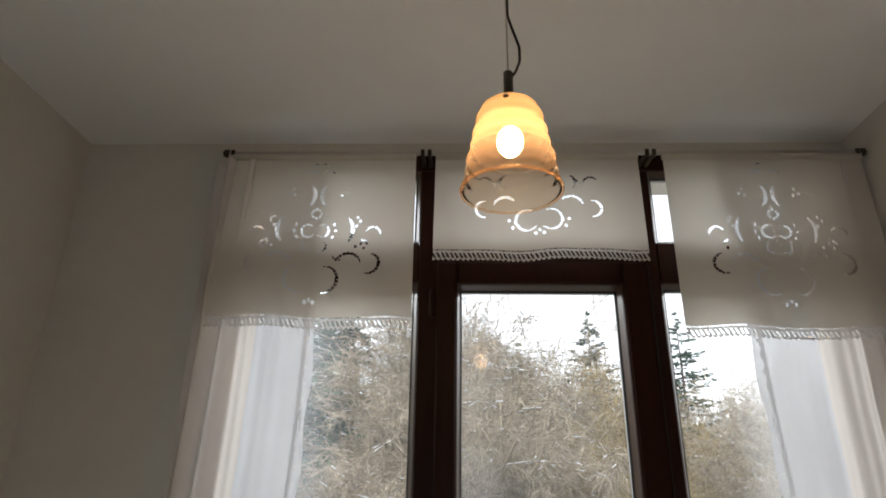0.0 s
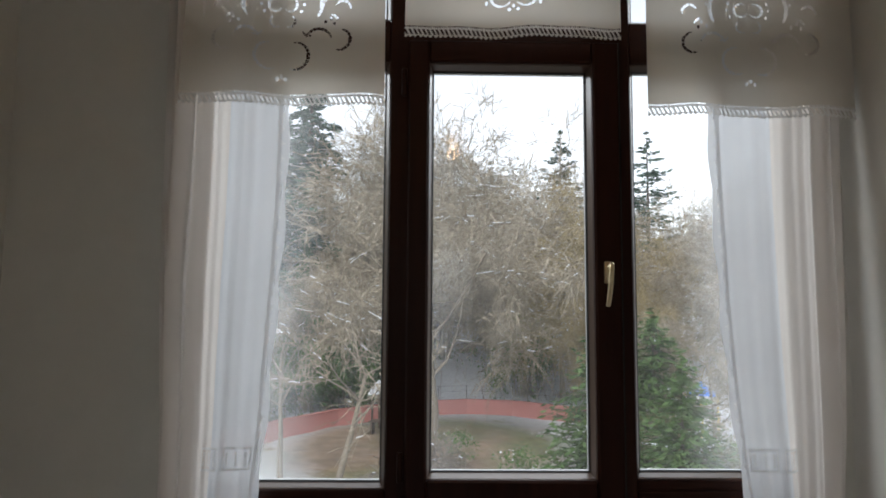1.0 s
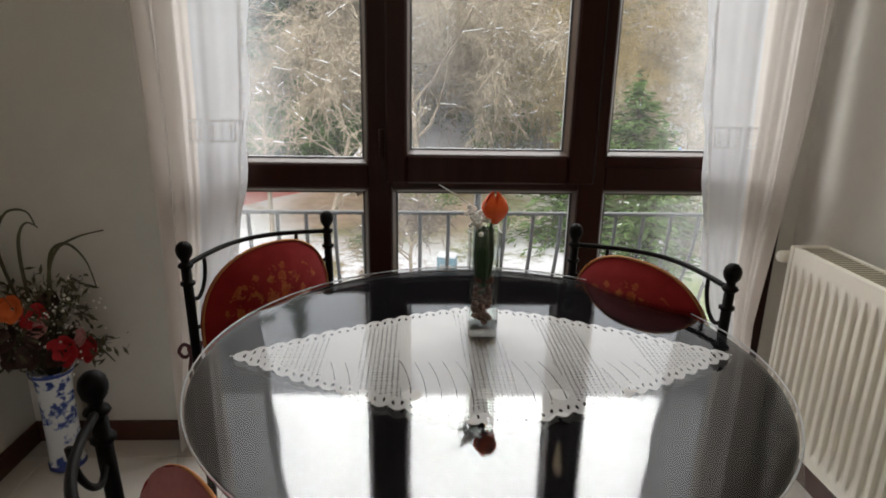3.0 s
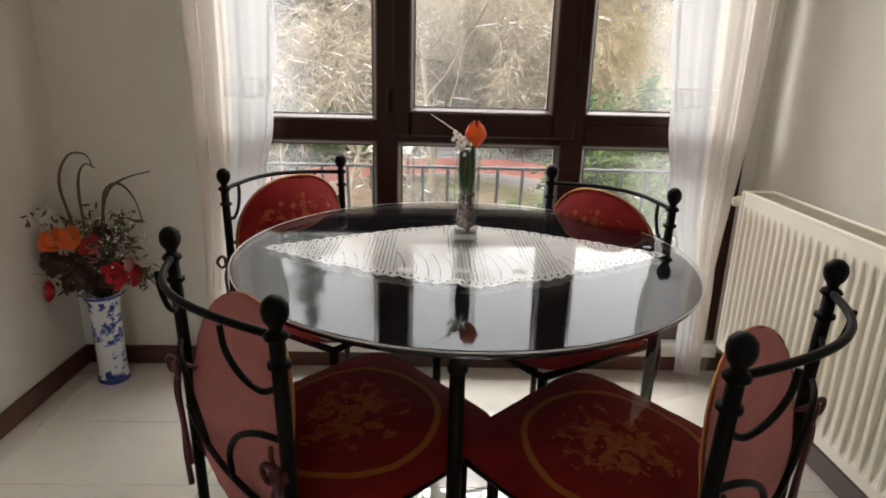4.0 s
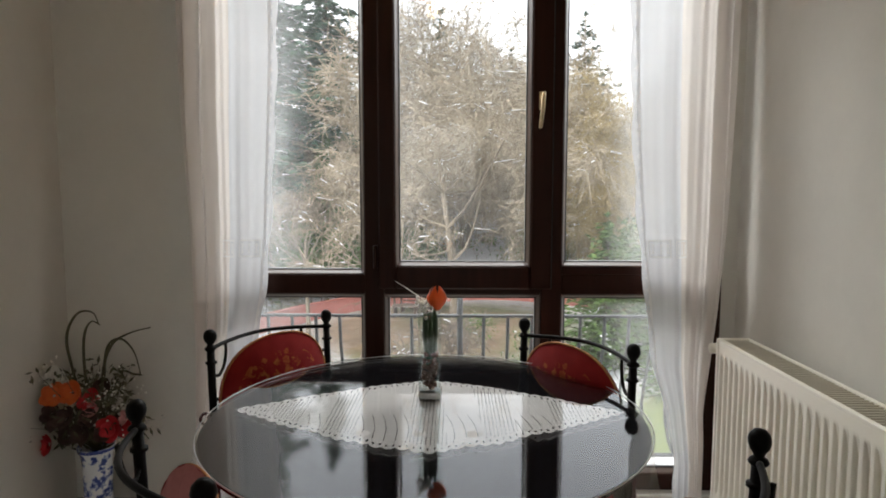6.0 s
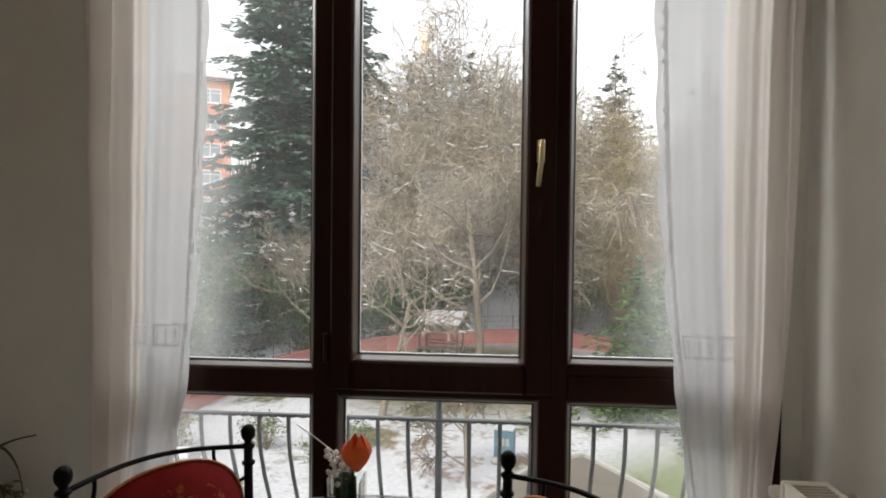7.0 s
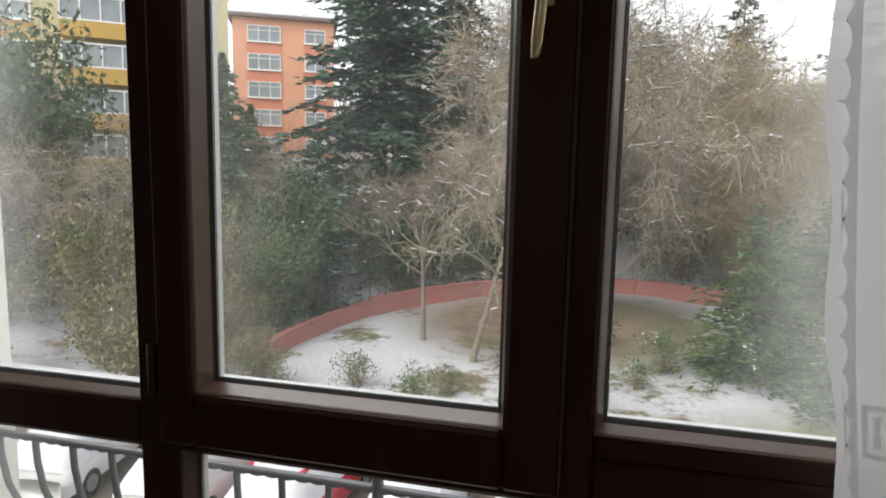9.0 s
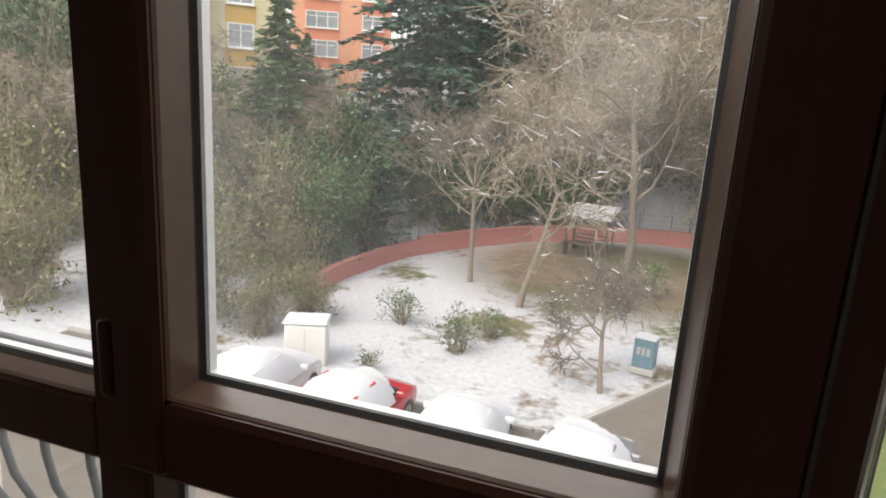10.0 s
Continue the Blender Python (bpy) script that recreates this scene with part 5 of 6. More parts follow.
# ---- garden wall, paving ----
gw = thing("garden_wall", "low brick-red rendered garden wall", "wall", None, "", "structure")
for i, (a, c) in enumerate(zip(WALL_LINE, WALL_LINE[1:])):
    a, c = Vector((*a, 0)), Vector((*c, 0))
    d = (c - a)
    n = Vector((-d.y, d.x, 0)).normalized() * 0.11
    top = GROUND + (0.74 if i < 3 else 0.92)
    bm = bmesh.new()
    lo_v = [bm.verts.new((*(p + s * n).xy, GROUND - 0.4)) for p, s in ((a, 1), (c, 1), (c, -1), (a, -1))]
    hi_v = [bm.verts.new((*(p + s * n).xy, top)) for p, s in ((a, 1), (c, 1), (c, -1), (a, -1))]
    bm.faces.new(hi_v)
    for k in range(4):
        bm.faces.new((lo_v[k], lo_v[(k + 1) % 4], hi_v[(k + 1) % 4], hi_v[k]))
    part("wall_section", bm, M["redwall"], gw)
    bm = bmesh.new()
    n2 = n * 1.35
    lo_v = [bm.verts.new((*(p + s * n2).xy, top)) for p, s in ((a, 1), (c, 1), (c, -1), (a, -1))]
    hi_v = [bm.verts.new((*(p + s * n2).xy, top + 0.05)) for p, s in ((a, 1), (c, 1), (c, -1), (a, -1))]
    bm.faces.new(hi_v)
    bm.faces.new(lo_v[::-1])
    for k in range(4):
        bm.faces.new((lo_v[k], lo_v[(k + 1) % 4], hi_v[(k + 1) % 4], hi_v[k]))
    part("coping", bm, M["redwall"], gw)
fence = thing("wire_fence", "thin dark wire fence on the hillside behind the wall", "fence")
for a, c in zip(WALL_LINE[1:], WALL_LINE[2:]):
    L = math.hypot(c[0] - a[0], c[1] - a[1])
    for k in range(int(L / 1.1)):
        f = k * 1.1 / L
        x, y = a[0] + (c[0] - a[0]) * f, a[1] + (c[1] - a[1]) * f
        bm = bmesh.new()
        tube(bm, [(x, y, GROUND + 0.7), (x, y, GROUND + 1.9)], 0.022, 5)
        part("post", bm, M["bark_dark"], fence)
    bm = bmesh.new()
    for z in (1.15, 1.5, 1.85):
        tube(bm, [(a[0], a[1], GROUND + z), (c[0], c[1], GROUND + z)], 0.008, 4)
    part("wire", bm, M["bark_dark"], fence)

PAVE = [(-16, 0.8), (5.2, 0.8), (5.2, 15.2), (3.4, 18.4), (1.78, 17.4), (-0.83, 13.15), (-1.6, 12.6), (-16, 12.6)]
bm = bmesh.new()
lo_v = [bm.verts.new((x, y, GROUND - 0.3)) for x, y in PAVE]
hi_v = [bm.verts.new((x, y, GROUND + 0.08)) for x, y in PAVE]
bm.faces.new(hi_v)
for k in range(len(PAVE)):
    j = (k + 1) % len(PAVE)
    bm.faces.new((lo_v[k], lo_v[j], hi_v[j], hi_v[k]))
structure("pavement", bm, M["asphalt"], "wet asphalt parking strip below the window", "pavement")
kerb = thing("kerb", "grey concrete kerb between paving and garden", "kerb", None, "", "structure")
for a, c in zip(PAVE[2:], PAVE[3:]):
    a, c = Vector((*a, 0)), Vector((*c, 0))
    L = (c - a).length
    u = (c - a) / L
    n = Vector((-u.y, u.x, 0)) * 0.07
    cnt = max(1, int(L / 1.0))
    for k in range(cnt):
        p, q = a + u * (L * k / cnt + 0.01), a + u * (L * (k + 1) / cnt - 0.01)
        bm = bmesh.new()
        vs8 = [(*(w + s * n).xy, z) for z in (GROUND - 0.2, GROUND + 0.17) for w, s in ((p, 1), (q, 1), (q, -1), (p, -1))]
        vv = [bm.verts.new(t) for t in vs8]
        for f in ((3, 2, 1, 0), (4, 5, 6, 7), (0, 1, 5, 4), (1, 2, 6, 5), (2, 3, 7, 6), (3, 0, 4, 7)):
            bm.faces.new([vv[i] for i in f])
        part("kerb_stone", bm, M["kerbstone"], kerb)


# ---- trees ----
def bars_mesh(name, p0, p1, r0, r1, sides, material):
    """Many tapered bars as one mesh."""
    p0, p1 = np.asarray(p0, float), np.asarray(p1, float)
    r0, r1 = np.asarray(r0, float), np.asarray(r1, float)
    d = p1 - p0
    d /= np.maximum(np.linalg.norm(d, axis=1, keepdims=True), 1e-9)
    ref = np.where(np.abs(d[:, 2:3]) < 0.9, np.array([[0, 0, 1.0]]), np.array([[1.0, 0, 0]]))
    u = np.cross(d, ref)
    u /= np.maximum(np.linalg.norm(u, axis=1, keepdims=True), 1e-9)
    w = np.cross(d, u)
    ang = np.arange(sides) * 2 * np.pi / sides
    off = u[:, None, :] * np.cos(ang)[None, :, None] + w[:, None, :] * np.sin(ang)[None, :, None]
    a = p0[:, None, :] + off * r0[:, None, None]
    c = p1[:, None, :] + off * r1[:, None, None]
    co = np.concatenate([a, c], 1).reshape(-1, 3)
    n = len(p0)
    base = (np.arange(n) * 2 * sides)[:, None]
    k = np.arange(sides)[None, :]
    f = np.stack([base + k, base + (k + 1) % sides, base + sides + (k + 1) % sides, base + sides + k], 2).reshape(-1, 4)
    return raw_mesh(name, co, f, material, True)


def raw_mesh(name, co, faces, material, smooth=False):
    me = bpy.data.meshes.new(name)
    co = np.ascontiguousarray(co, dtype=np.float32)
    faces = np.ascontiguousarray(faces, dtype=np.int32)
    nf, k = faces.shape
    me.vertices.add(len(co))
    me.vertices.foreach_set("co", co.ravel())
    me.loops.add(nf * k)
    me.loops.foreach_set("vertex_index", faces.ravel())
    me.polygons.add(nf)
    me.polygons.foreach_set("loop_start", np.arange(nf, dtype=np.int32) * k)
    if smooth:
        me.polygons.foreach_set("use_smooth", np.ones(nf, bool))
    me.update(calc_edges=True)
    me.validate()
    if material:
        me.materials.append(material)
    return me


def leaves_mesh(name, at, size, rng, material, flat=0.0, along=None, slim=0.4):
    """Small four-cornered leaves at the points, turned at random; flat leans them level."""
    at = np.asarray(at, float)
    n = len(at)
    a = rng.normal(size=(n, 3)) if along is None else along + rng.normal(size=(n, 3)) * 0.35
    a[:, 2] *= 1 - flat
    a /= np.linalg.norm(a, axis=1, keepdims=True)
    c = rng.normal(size=(n, 3))
    c[:, 2] *= 1 - flat
    c -= a * np.sum(a * c, 1, keepdims=True)
    c /= np.maximum(np.linalg.norm(c, axis=1, keepdims=True), 1e-6)
    s = size * rng.uniform(0.6, 1.3, size=(n, 1))
    co = np.stack([at - a * s, at + c * s * slim, at + a * s, at - c * s * slim], 1).reshape(-1, 3)
    return raw_mesh(name, co, np.arange(4 * n).reshape(n, 4), material)


def grow_branches(rng, height, spread, levels, start, droop=0.0, twist=0.17):
    """Trunk and branch bars of a broadleaf tree: list of (p0, p1, r0, r1, level)."""
    bars = []

    def shoot(p, d, length, r, level):
        steps = 5 if level == 0 else (4 if level == 1 else 3)
        q, rr = np.array(p, float), r
        nodes = []
        for i in range(steps):
            d = d + rng.normal(size=3) * twist * (0.35 if level == 0 else 1.0)
            d[2] += 0.05 if level < 2 else -droop
            d = d / np.linalg.norm(d)
            e = q + d * length / steps
            r1 = rr * (0.86 if level == 0 else 0.74)
            bars.append((q, e, rr, r1, level))
            nodes.append((e, d.copy(), r1, (i + 1) / steps))
            q, rr = e, r1
        if level >= levels:
            return
        kids = (8, 6, 6, 5, 4)[level]
        for k in range(kids):
            e, dd, r1, f = nodes[min(len(nodes) - 1, int(len(nodes) * (start + (1 - start) * rng.random()) if level == 0 else len(nodes) * (0.25 + 0.75 * rng.random())))]
            side = np.cross(dd, rng.normal(size=3))
            side /= np.linalg.norm(side)
            nd = dd * rng.uniform(0.35, 0.9) + side * spread * rng.uniform(0.7, 1.2)
            nd /= np.linalg.norm(nd)
            shoot(e, nd, length * rng.uniform(0.42, 0.68), max(r1 * 0.62, 0.006), level + 1)

    shoot((0, 0, -0.25), np.array([0.02, 0.0, 1.0]), height * 0.55, height * 0.016 + 0.02, 0)
    return bars


def bare_tree(label, seed, height, at, spread=0.8, levels=4, twig="twig", start=0.35, droop=0.06, thick=1.0, rag=0.0, leaf=None):
    rng = np.random.default_rng(seed)
    bars = grow_branches(rng, height, spread, levels, start, droop)
    t = thing("tree", label, "tree", pose(*at))
    lo = [b for b in bars if b[4] <= 1]
    hi = [b for b in bars if b[4] >= 2]
    trunk = bars_mesh("trunk", [b[0] for b in lo], [b[1] for b in lo], [b[2] * thick for b in lo], [b[3] * thick for b in lo], 8, M["bark"])
    share("trunk", trunk, t)
    floor_r = 0.013 + 0.0006 * height
    crown = bars_mesh("crown", [b[0] for b in hi], [b[1] for b in hi], [max(b[2], floor_r) for b in hi], [max(b[3] * 0.8, floor_r * 0.6) for b in hi], 3, M[twig])
    share("crown", crown, t)
    if leaf:
        # fine hanging twigs along every outer branch
        mat_, n, size = leaf
        outer = [b for b in bars if b[4] >= 2]
        o0, o1 = np.array([b[0] for b in outer]), np.array([b[1] for b in outer])
        w = np.linalg.norm(o1 - o0, axis=1)
        k = rng.choice(len(outer), n, p=w / w.sum())
        base = o0[k] + (o1[k] - o0[k]) * rng.random((n, 1))
        d = (o1[k] - o0[k]) / w[k][:, None] * 0.7 + rng.normal(size=(n, 3)) * 0.55
        d[:, 2] += 0.10
        d /= np.linalg.norm(d, axis=1, keepdims=True)
        L = size * rng.uniform(0.4, 1.3, (n, 1))
        mid = base + d * L * 0.5
        d2 = d + rng.normal(size=(n, 3)) * 0.3 - np.array([0, 0, 0.25 + 3.0 * droop])
        tip = mid + d2 / np.linalg.norm(d2, axis=1, keepdims=True) * L * 0.6
        r = np.tile(floor_r * rng.uniform(0.45, 1.05, n), 2)
        share("twigs", bars_mesh("twigs", np.concatenate([base, mid]), np.concatenate([mid, tip]), r, r * 0.6, 3, M[mat_]), t)
        lying = [b for b in outer if abs(b[1][2] - b[0][2]) < 0.55 * np.linalg.norm(b[1] - b[0])]
        lying = [lying[i] for i in rng.permutation(len(lying))[:max(8, int(len(lying) * 0.10))]]
        up = np.array([0, 0, floor_r * 1.3])
        rs = np.full(len(lying), floor_r * 1.5)
        tagged(share("snow_load", bars_mesh("snow_load", [b[0] + up for b in lying], [b[1] + up for b in lying], rs, rs * 0.5, 4, M["snow"]), t), "lines of snow along the branches")
    return t


def conifer(label, seed, height, width, at, mat_="needles", snow=0.25, bare=0.10, layers=24, kids=9, droop=0.22, tuft=0.26, flake=0.20):
    rng = np.random.default_rng(seed)
    t = thing("conifer", label, "tree", pose(*at))
    z = np.linspace(-0.4, height, 14)
    trunk = bars_mesh("trunk", np.stack([0 * z[:-1], 0 * z[:-1], z[:-1]], 1), np.stack([0 * z[1:], 0 * z[1:], z[1:]], 1), 0.02 * height * (1.02 - z[:-1] / height) ** 0.8 * 0.7 + 0.01, 0.02 * height * (1.02 - z[1:] / height) ** 0.8 * 0.7 + 0.01, 8, M["bark_dark"])
    share("trunk", trunk, t)
    b0, b1, br, lp, la, sn = [], [], [], [], [], []
    for i in range(layers):
        f = bare + (0.995 - bare) * (i / (layers - 1)) ** 0.92
        zz = f * height
        reach = width * 0.5 * (1 - f) ** 0.75 * (1.0 if f > bare + 0.08 else 0.8) + 0.12
        for k in range(max(4, int(kids * (1 - 0.45 * f)))):
            a = rng.uniform(0, 2 * np.pi)
            zz = f * height + rng.normal() * 0.5 * height / layers
            L = reach * rng.uniform(0.55, 1.15)
            rise = 0.28 * (f - 0.2)
            n = 9
            s = np.linspace(0, 1, n)
            x, y = np.cos(a) * L * s, np.sin(a) * L * s
            h = zz + L * (rise * s - droop * s ** 2 + 0.06 * np.sin(s * 5 + k))
            pts = np.stack([x, y, h], 1)
            b0.append(pts[:-1]), b1.append(pts[1:]), br.append(0.03 * (1 - s[:-1]) * (0.4 + L / 4) + 0.008)
            m_ = max(10, int(L * 16))
            u = rng.uniform(0.08, 1.0, m_)
            base = np.stack([np.interp(u, s, x), np.interp(u, s, y), np.interp(u, s, h)], 1)
            wing = rng.normal(size=m_) * 0.22 * L * (1 - 0.6 * u)
            base[:, 0] += -np.sin(a) * wing
            base[:, 1] += np.cos(a) * wing
            base[:, 2] += rng.normal(size=m_) * 0.07 - 0.10 * np.abs(wing)
            lp.append(base)
            la.append(np.stack([np.cos(a) * np.ones(m_) - np.sin(a) * np.sign(wing) * 0.8, np.sin(a) * np.ones(m_) + np.cos(a) * np.sign(wing) * 0.8, -0.25 * np.ones(m_)], 1))
            if rng.random() < snow and L > 0.5:
                q = max(6, int(L * 7))
                us = rng.uniform(0.35, 1.0, q)
                pp = np.stack([np.interp(us, s, x), np.interp(us, s, y), np.interp(us, s, h) + 0.07], 1)
                pp[:, :2] += rng.normal(size=(q, 2)) * 0.10
                sn.append(pp)
    share("branches", bars_mesh("branches", np.concatenate(b0), np.concatenate(b1), np.concatenate(br), np.concatenate(br) * 0.8, 3, M["bark_dark"]), t)
    share("crown", leaves_mesh("crown", np.concatenate(lp), tuft, rng, M[mat_], 0.35, np.concatenate(la), 0.30), t)
    if sn:
        tagged(share("snow_load", leaves_mesh("snow_load", np.concatenate(sn), flake, rng, M["snow"], 0.88, None, 0.7), t), "clumps of snow on the branches")
    return t


def shrub(label, seed, r, h, at, mat_="olive", leaves=2600, size=0.10, stems=60, snow=0, twig="twig"):
    rng = np.random.default_rng(seed)
    t = thing("shrub", label, "shrub", pose(*at))
    cl = rng.normal(size=(26, 3)) * np.array([r * 0.42, r * 0.42, h * 0.22]) + np.array([0, 0, h * 0.55])
    cl[:, 2] = np.clip(cl[:, 2], 0.15 * h, h)
    b0, b1, br = [], [], []
    for k in range(stems):
        e = cl[rng.integers(0, len(cl))] + rng.normal(size=3) * r * 0.2
        o = np.array([rng.normal() * r * 0.15, rng.normal() * r * 0.15, -0.1])
        mid = (o + e) / 2 + np.array([0, 0, 0.15 * h]) + rng.normal(size=3) * 0.08 * r
        tip = e + (e - mid) * rng.uniform(0.2, 0.7)
        b0 += [o, mid, e]
        b1 += [mid, e, tip]
        br += [0.022, 0.014, 0.009]
        for j in range(5):
            q = mid + (e - mid) * rng.random()
            b0.append(q)
            b1.append(q + rng.normal(size=3) * 0.22 * r + np.array([0, 0, 0.08 * h]))
            br.append(0.008)
    br = np.array(br)
    share("branches", bars_mesh("branches", b0, b1, br, br * 0.7, 3, M[twig]), t)
    if leaves:
        pts = cl[rng.integers(0, len(cl), leaves)] + rng.normal(size=(leaves, 3)) * np.array([r * 0.19, r * 0.19, h * 0.10])
        pts[:, 2] = np.abs(pts[:, 2])
        share("crown", leaves_mesh("crown", pts, size, rng, M[mat_]), t)
    if snow:
        pts = cl[rng.integers(0, len(cl), snow)] + rng.normal(size=(snow, 3)) * np.array([r * 0.2, r * 0.2, h * 0.05]) + np.array([0, 0, h * 0.12])
        tagged(share("snow_load", leaves_mesh("snow_load", pts, 0.055, rng, M["snow"], 0.8, None, 0.8), t), "snow lying on the leaves")
    return t


def spot(x, y):
    return (x, y, float(land(x, y)) - 0.05)


def again(ob, x, y, turn, scale, label=""):
    c = copy_thing(ob, pose(*spot(x, y), 0, 0, turn) @ Matrix.Scale(scale, 4))
    if label:
        c["label"] = label
    return c


# garden trees
bare_tree("slender bare tree with pale trunk in the snow", 4, 10.0, spot(-6.67, 24.6), 0.5, 3, "twig_dark", 0.45, -0.04, 0.75, 0, ("twig_dark", 350, 0.7))
bare_tree("bare garden tree with a leaning snow-dusted branch", 9, 9.0, (*spot(-3.94, 22.1), 0, 13, 0), 0.75, 3, "twig", 0.30, 0.03, 0.95, 0, ("twig", 500, 0.7))
big = bare_tree("large bare tree with wide tan crown by the garden seat", 14, 17.5, spot(-0.25, 31.0), 0.95, 4, "twig", 0.36, 0.08, 0.80, 0, ("twig", 6000, 1.4))
bare_tree("small bare crooked fruit tree by the paving", 22, 4.2, spot(-0.28, 15.6), 0.8, 3, "twig_dark", 0.2, 0.0, 1.1, 0, ("twig_dark", 700, 0.4))
big2 = bare_tree("large bare tan tree on the hillside", 33, 17.5, spot(7.4, 47.0), 0.95, 4, "twig", 0.22, 0.12, 0.7, 0, ("twig", 5500, 1.6))
will = bare_tree("yellowish bare tree with hanging twigs on the hillside", 41, 14.0, spot(9.0, 42.0), 0.9, 4, "gold_twig", 0.20, 0.16, 0.7, 0, ("gold_twig", 5500, 1.7))
tall = bare_tree("tall grey-brown bare tree rising behind the garden", 47, 24.0, spot(0.5, 50.0), 0.75, 4, "twig", 0.30, 0.0, 0.55, 0, ("twig", 1800, 1.5))
for x, y, a, s in ((-5.5, 47.0, 120, 0.98), (5.5, 53.0, 60, 0.86), (2.8, 58.0, 310, 0.9), (10.5, 54.0, 20, 0.62), (17.0, 56.0, 250, 0.58), (23.0, 58.0, 160, 0.65), (30.0, 56.0, 80, 0.75), (-15.0, 56.0, 15, 0.8)):
    again(tall, x, y, a, s)
for i, (x, y, a, s) in enumerate([(-6.0, 43.5, 30, 0.95), (1.0, 51, 100, 0.95), (12.0, 38, 310, 0.62), (16.0, 44, 70, 0.8), (-3.0, 50, 150, 1.0), (20, 50, 240, 0.65), (24, 40, 130, 0.8), (-21, 30, 45, 0.6), (-17.5, 24, 190, 0.55), (13, 27, 280, 0.5), (30, 50, 10, 0.8), (-22, 20, 15, 0.5), (7.5, 46, 200, 0.75), (-7.2, 41.0, 260, 0.7), (-12.0, 33.5, 90, 0.45)]):
    again((big2, big, will)[i % 3] if x > 3 else (big2, big)[i % 2], x, y, a, s, "bare tan winter tree on the snowy slope")
# conifers
cedar = conifer("tall dark green cedar with snow on its layered branches", 51, 28.0, 17.0, spot(-13.4, 38.0), "needles", 0.32, 0.05, 44, 12, 0.20, 0.36)
conifer("dark conifer with drooping branches behind the bare trees", 52, 25.0, 11.0, spot(-10.4, 47.0), "needles", 0.12, 0.08, 40, 10, 0.30, 0.34)
fir = conifer("blue-green fir with spreading branches against the sky", 53, 19.0, 13.5, spot(13.2, 62.0), "needles", 0.15, 0.05, 17, 11, -0.02, 0.30)
again(fir, -1.6, 58.5, 80, 1.05, "dark conifer rising behind the bare trees")
again(fir, 6.0, 66.0, 40, 0.85, "pointed fir on the far slope")
again(fir, 24.0, 66.0, 140, 1.0, "pointed fir on the far slope")
again(cedar, -9.9, 36.5, 250, 0.30, "dark green conifer behind the garden wall")
again(fir, -13.2, 27.5, 10, 0.48, "dark green conifer behind the garden wall")
# evergreen shrubs and thickets
feather = conifer("feathery green evergreen with snowy tips beside the path", 54, 6.0, 6.6, spot(6.4, 23.5), "greenleaf", 0.10, 0.03, 15, 15, 0.10, 0.19, 0.06)
again(feather, 8.6, 20.0, 130, 0.85, "feathery green evergreen on the lawn")
again(feather, 9.6, 25.5, 250, 1.1, "feathery green evergreen on the lawn")
ever = shrub("dense green evergreen beside the garden wall", 61, 2.3, 6.2, spot(10.2, 30.5), "greenleaf", 9000, 0.13, 60, 10)
again(ever, 6.3, 42.0, 40, 1.0, "green evergreen clump on the snowy slope")
again(ever, -5.0, 39.0, 110, 0.75, "green evergreen clump behind the garden wall")
again(ever, -8.0, 36.2, 20, 0.7, "green evergreen clump behind the garden wall")
again(ever, -6.8, 39.5, 200, 0.85, "green evergreen clump behind the garden wall")
again(ever, -10.2, 33.6, 300, 0.75, "green evergreen clump behind the garden wall")
thick = shrub("tangled olive thicket of twigs and leaves", 62, 2.8, 5.0, spot(-14.8, 21.5), "olive", 2600, 0.13, 220, 70)
for x, y, a, s, lb in ((-13.6, 15.6, 60, 0.75, ""), (-17.5, 18.0, 140, 0.95, ""), (-21.5, 24.0, 220, 1.1, ""), (-13.0, 19.5, 10, 0.55, ""), (-10.9, 15.2, 250, 0.42, ""), (-10.4, 17.0, 100, 0.40, ""), (11.0, 21.5, 200, 0.5, ""), (9.3, 23.8, 20, 0.6, ""), (-19.0, 13.5, 15, 0.8, ""), (-23.0, 17.0, 200, 1.0, ""), (-26.5, 20.5, 40, 1.5, "")):
    again(thick, x, y, a, s)
mid = conifer("mid-green conifer among the thickets by the garden wall", 56, 11.5, 6.4, spot(-17.4, 26.0), "midgreen", 0.03, 0.03, 36, 13, 0.20, 0.24, 0.12)
again(mid, -19.0, 31.0, 190, 0.82, "young bushy conifer beside the garden wall")
again(mid, -8.6, 37.6, 80, 0.85, "mid-green conifer close behind the garden wall")
green = shrub("dense green shrub behind the thickets", 64, 2.6, 6.0, spot(-14.6, 26.0), "midgreen", 5500, 0.15, 90, 45)
for x, y, a, s in ((-13.4, 22.8, 50, 0.75), (-19.5, 21.5, 120, 0.9), (-15.8, 30.5, 210, 0.95), (-11.6, 31.2, 300, 0.7), (-22.5, 27.0, 20, 1.0), (-28.5, 22.0, 70, 1.7), (-31.0, 27.0, 250, 1.6), (-9.0, 37.0, 170, 0.8), (-4.5, 40.0, 80, 0.8), (-7.0, 37.6, 250, 0.6), (-10.0, 34.6, 330, 0.6), (-2.4, 41.2, 30, 0.6)):
    again(green, x, y, a, s)
lo_shrub = shrub("low snowy shrub in the garden", 63, 0.8, 1.4, spot(-4.8, 16.6), "greenleaf", 480, 0.065, 30, 12)
again(lo_shrub, -4.1, 18.3, 90, 0.75)
again(lo_shrub, -2.4, 21.0, 200, 0.7)
again(lo_shrub, 2.2, 20.8, 10, 0.8)
again(lo_shrub, 3.3, 23.0, 170, 1.2)
again(lo_shrub, 0.9, 26.0, 60, 1.2)
again(lo_shrub, -6.6, 14.0, 30, 0.5)
again(lo_shrub, -7.3, 18.2, 130, 0.9)


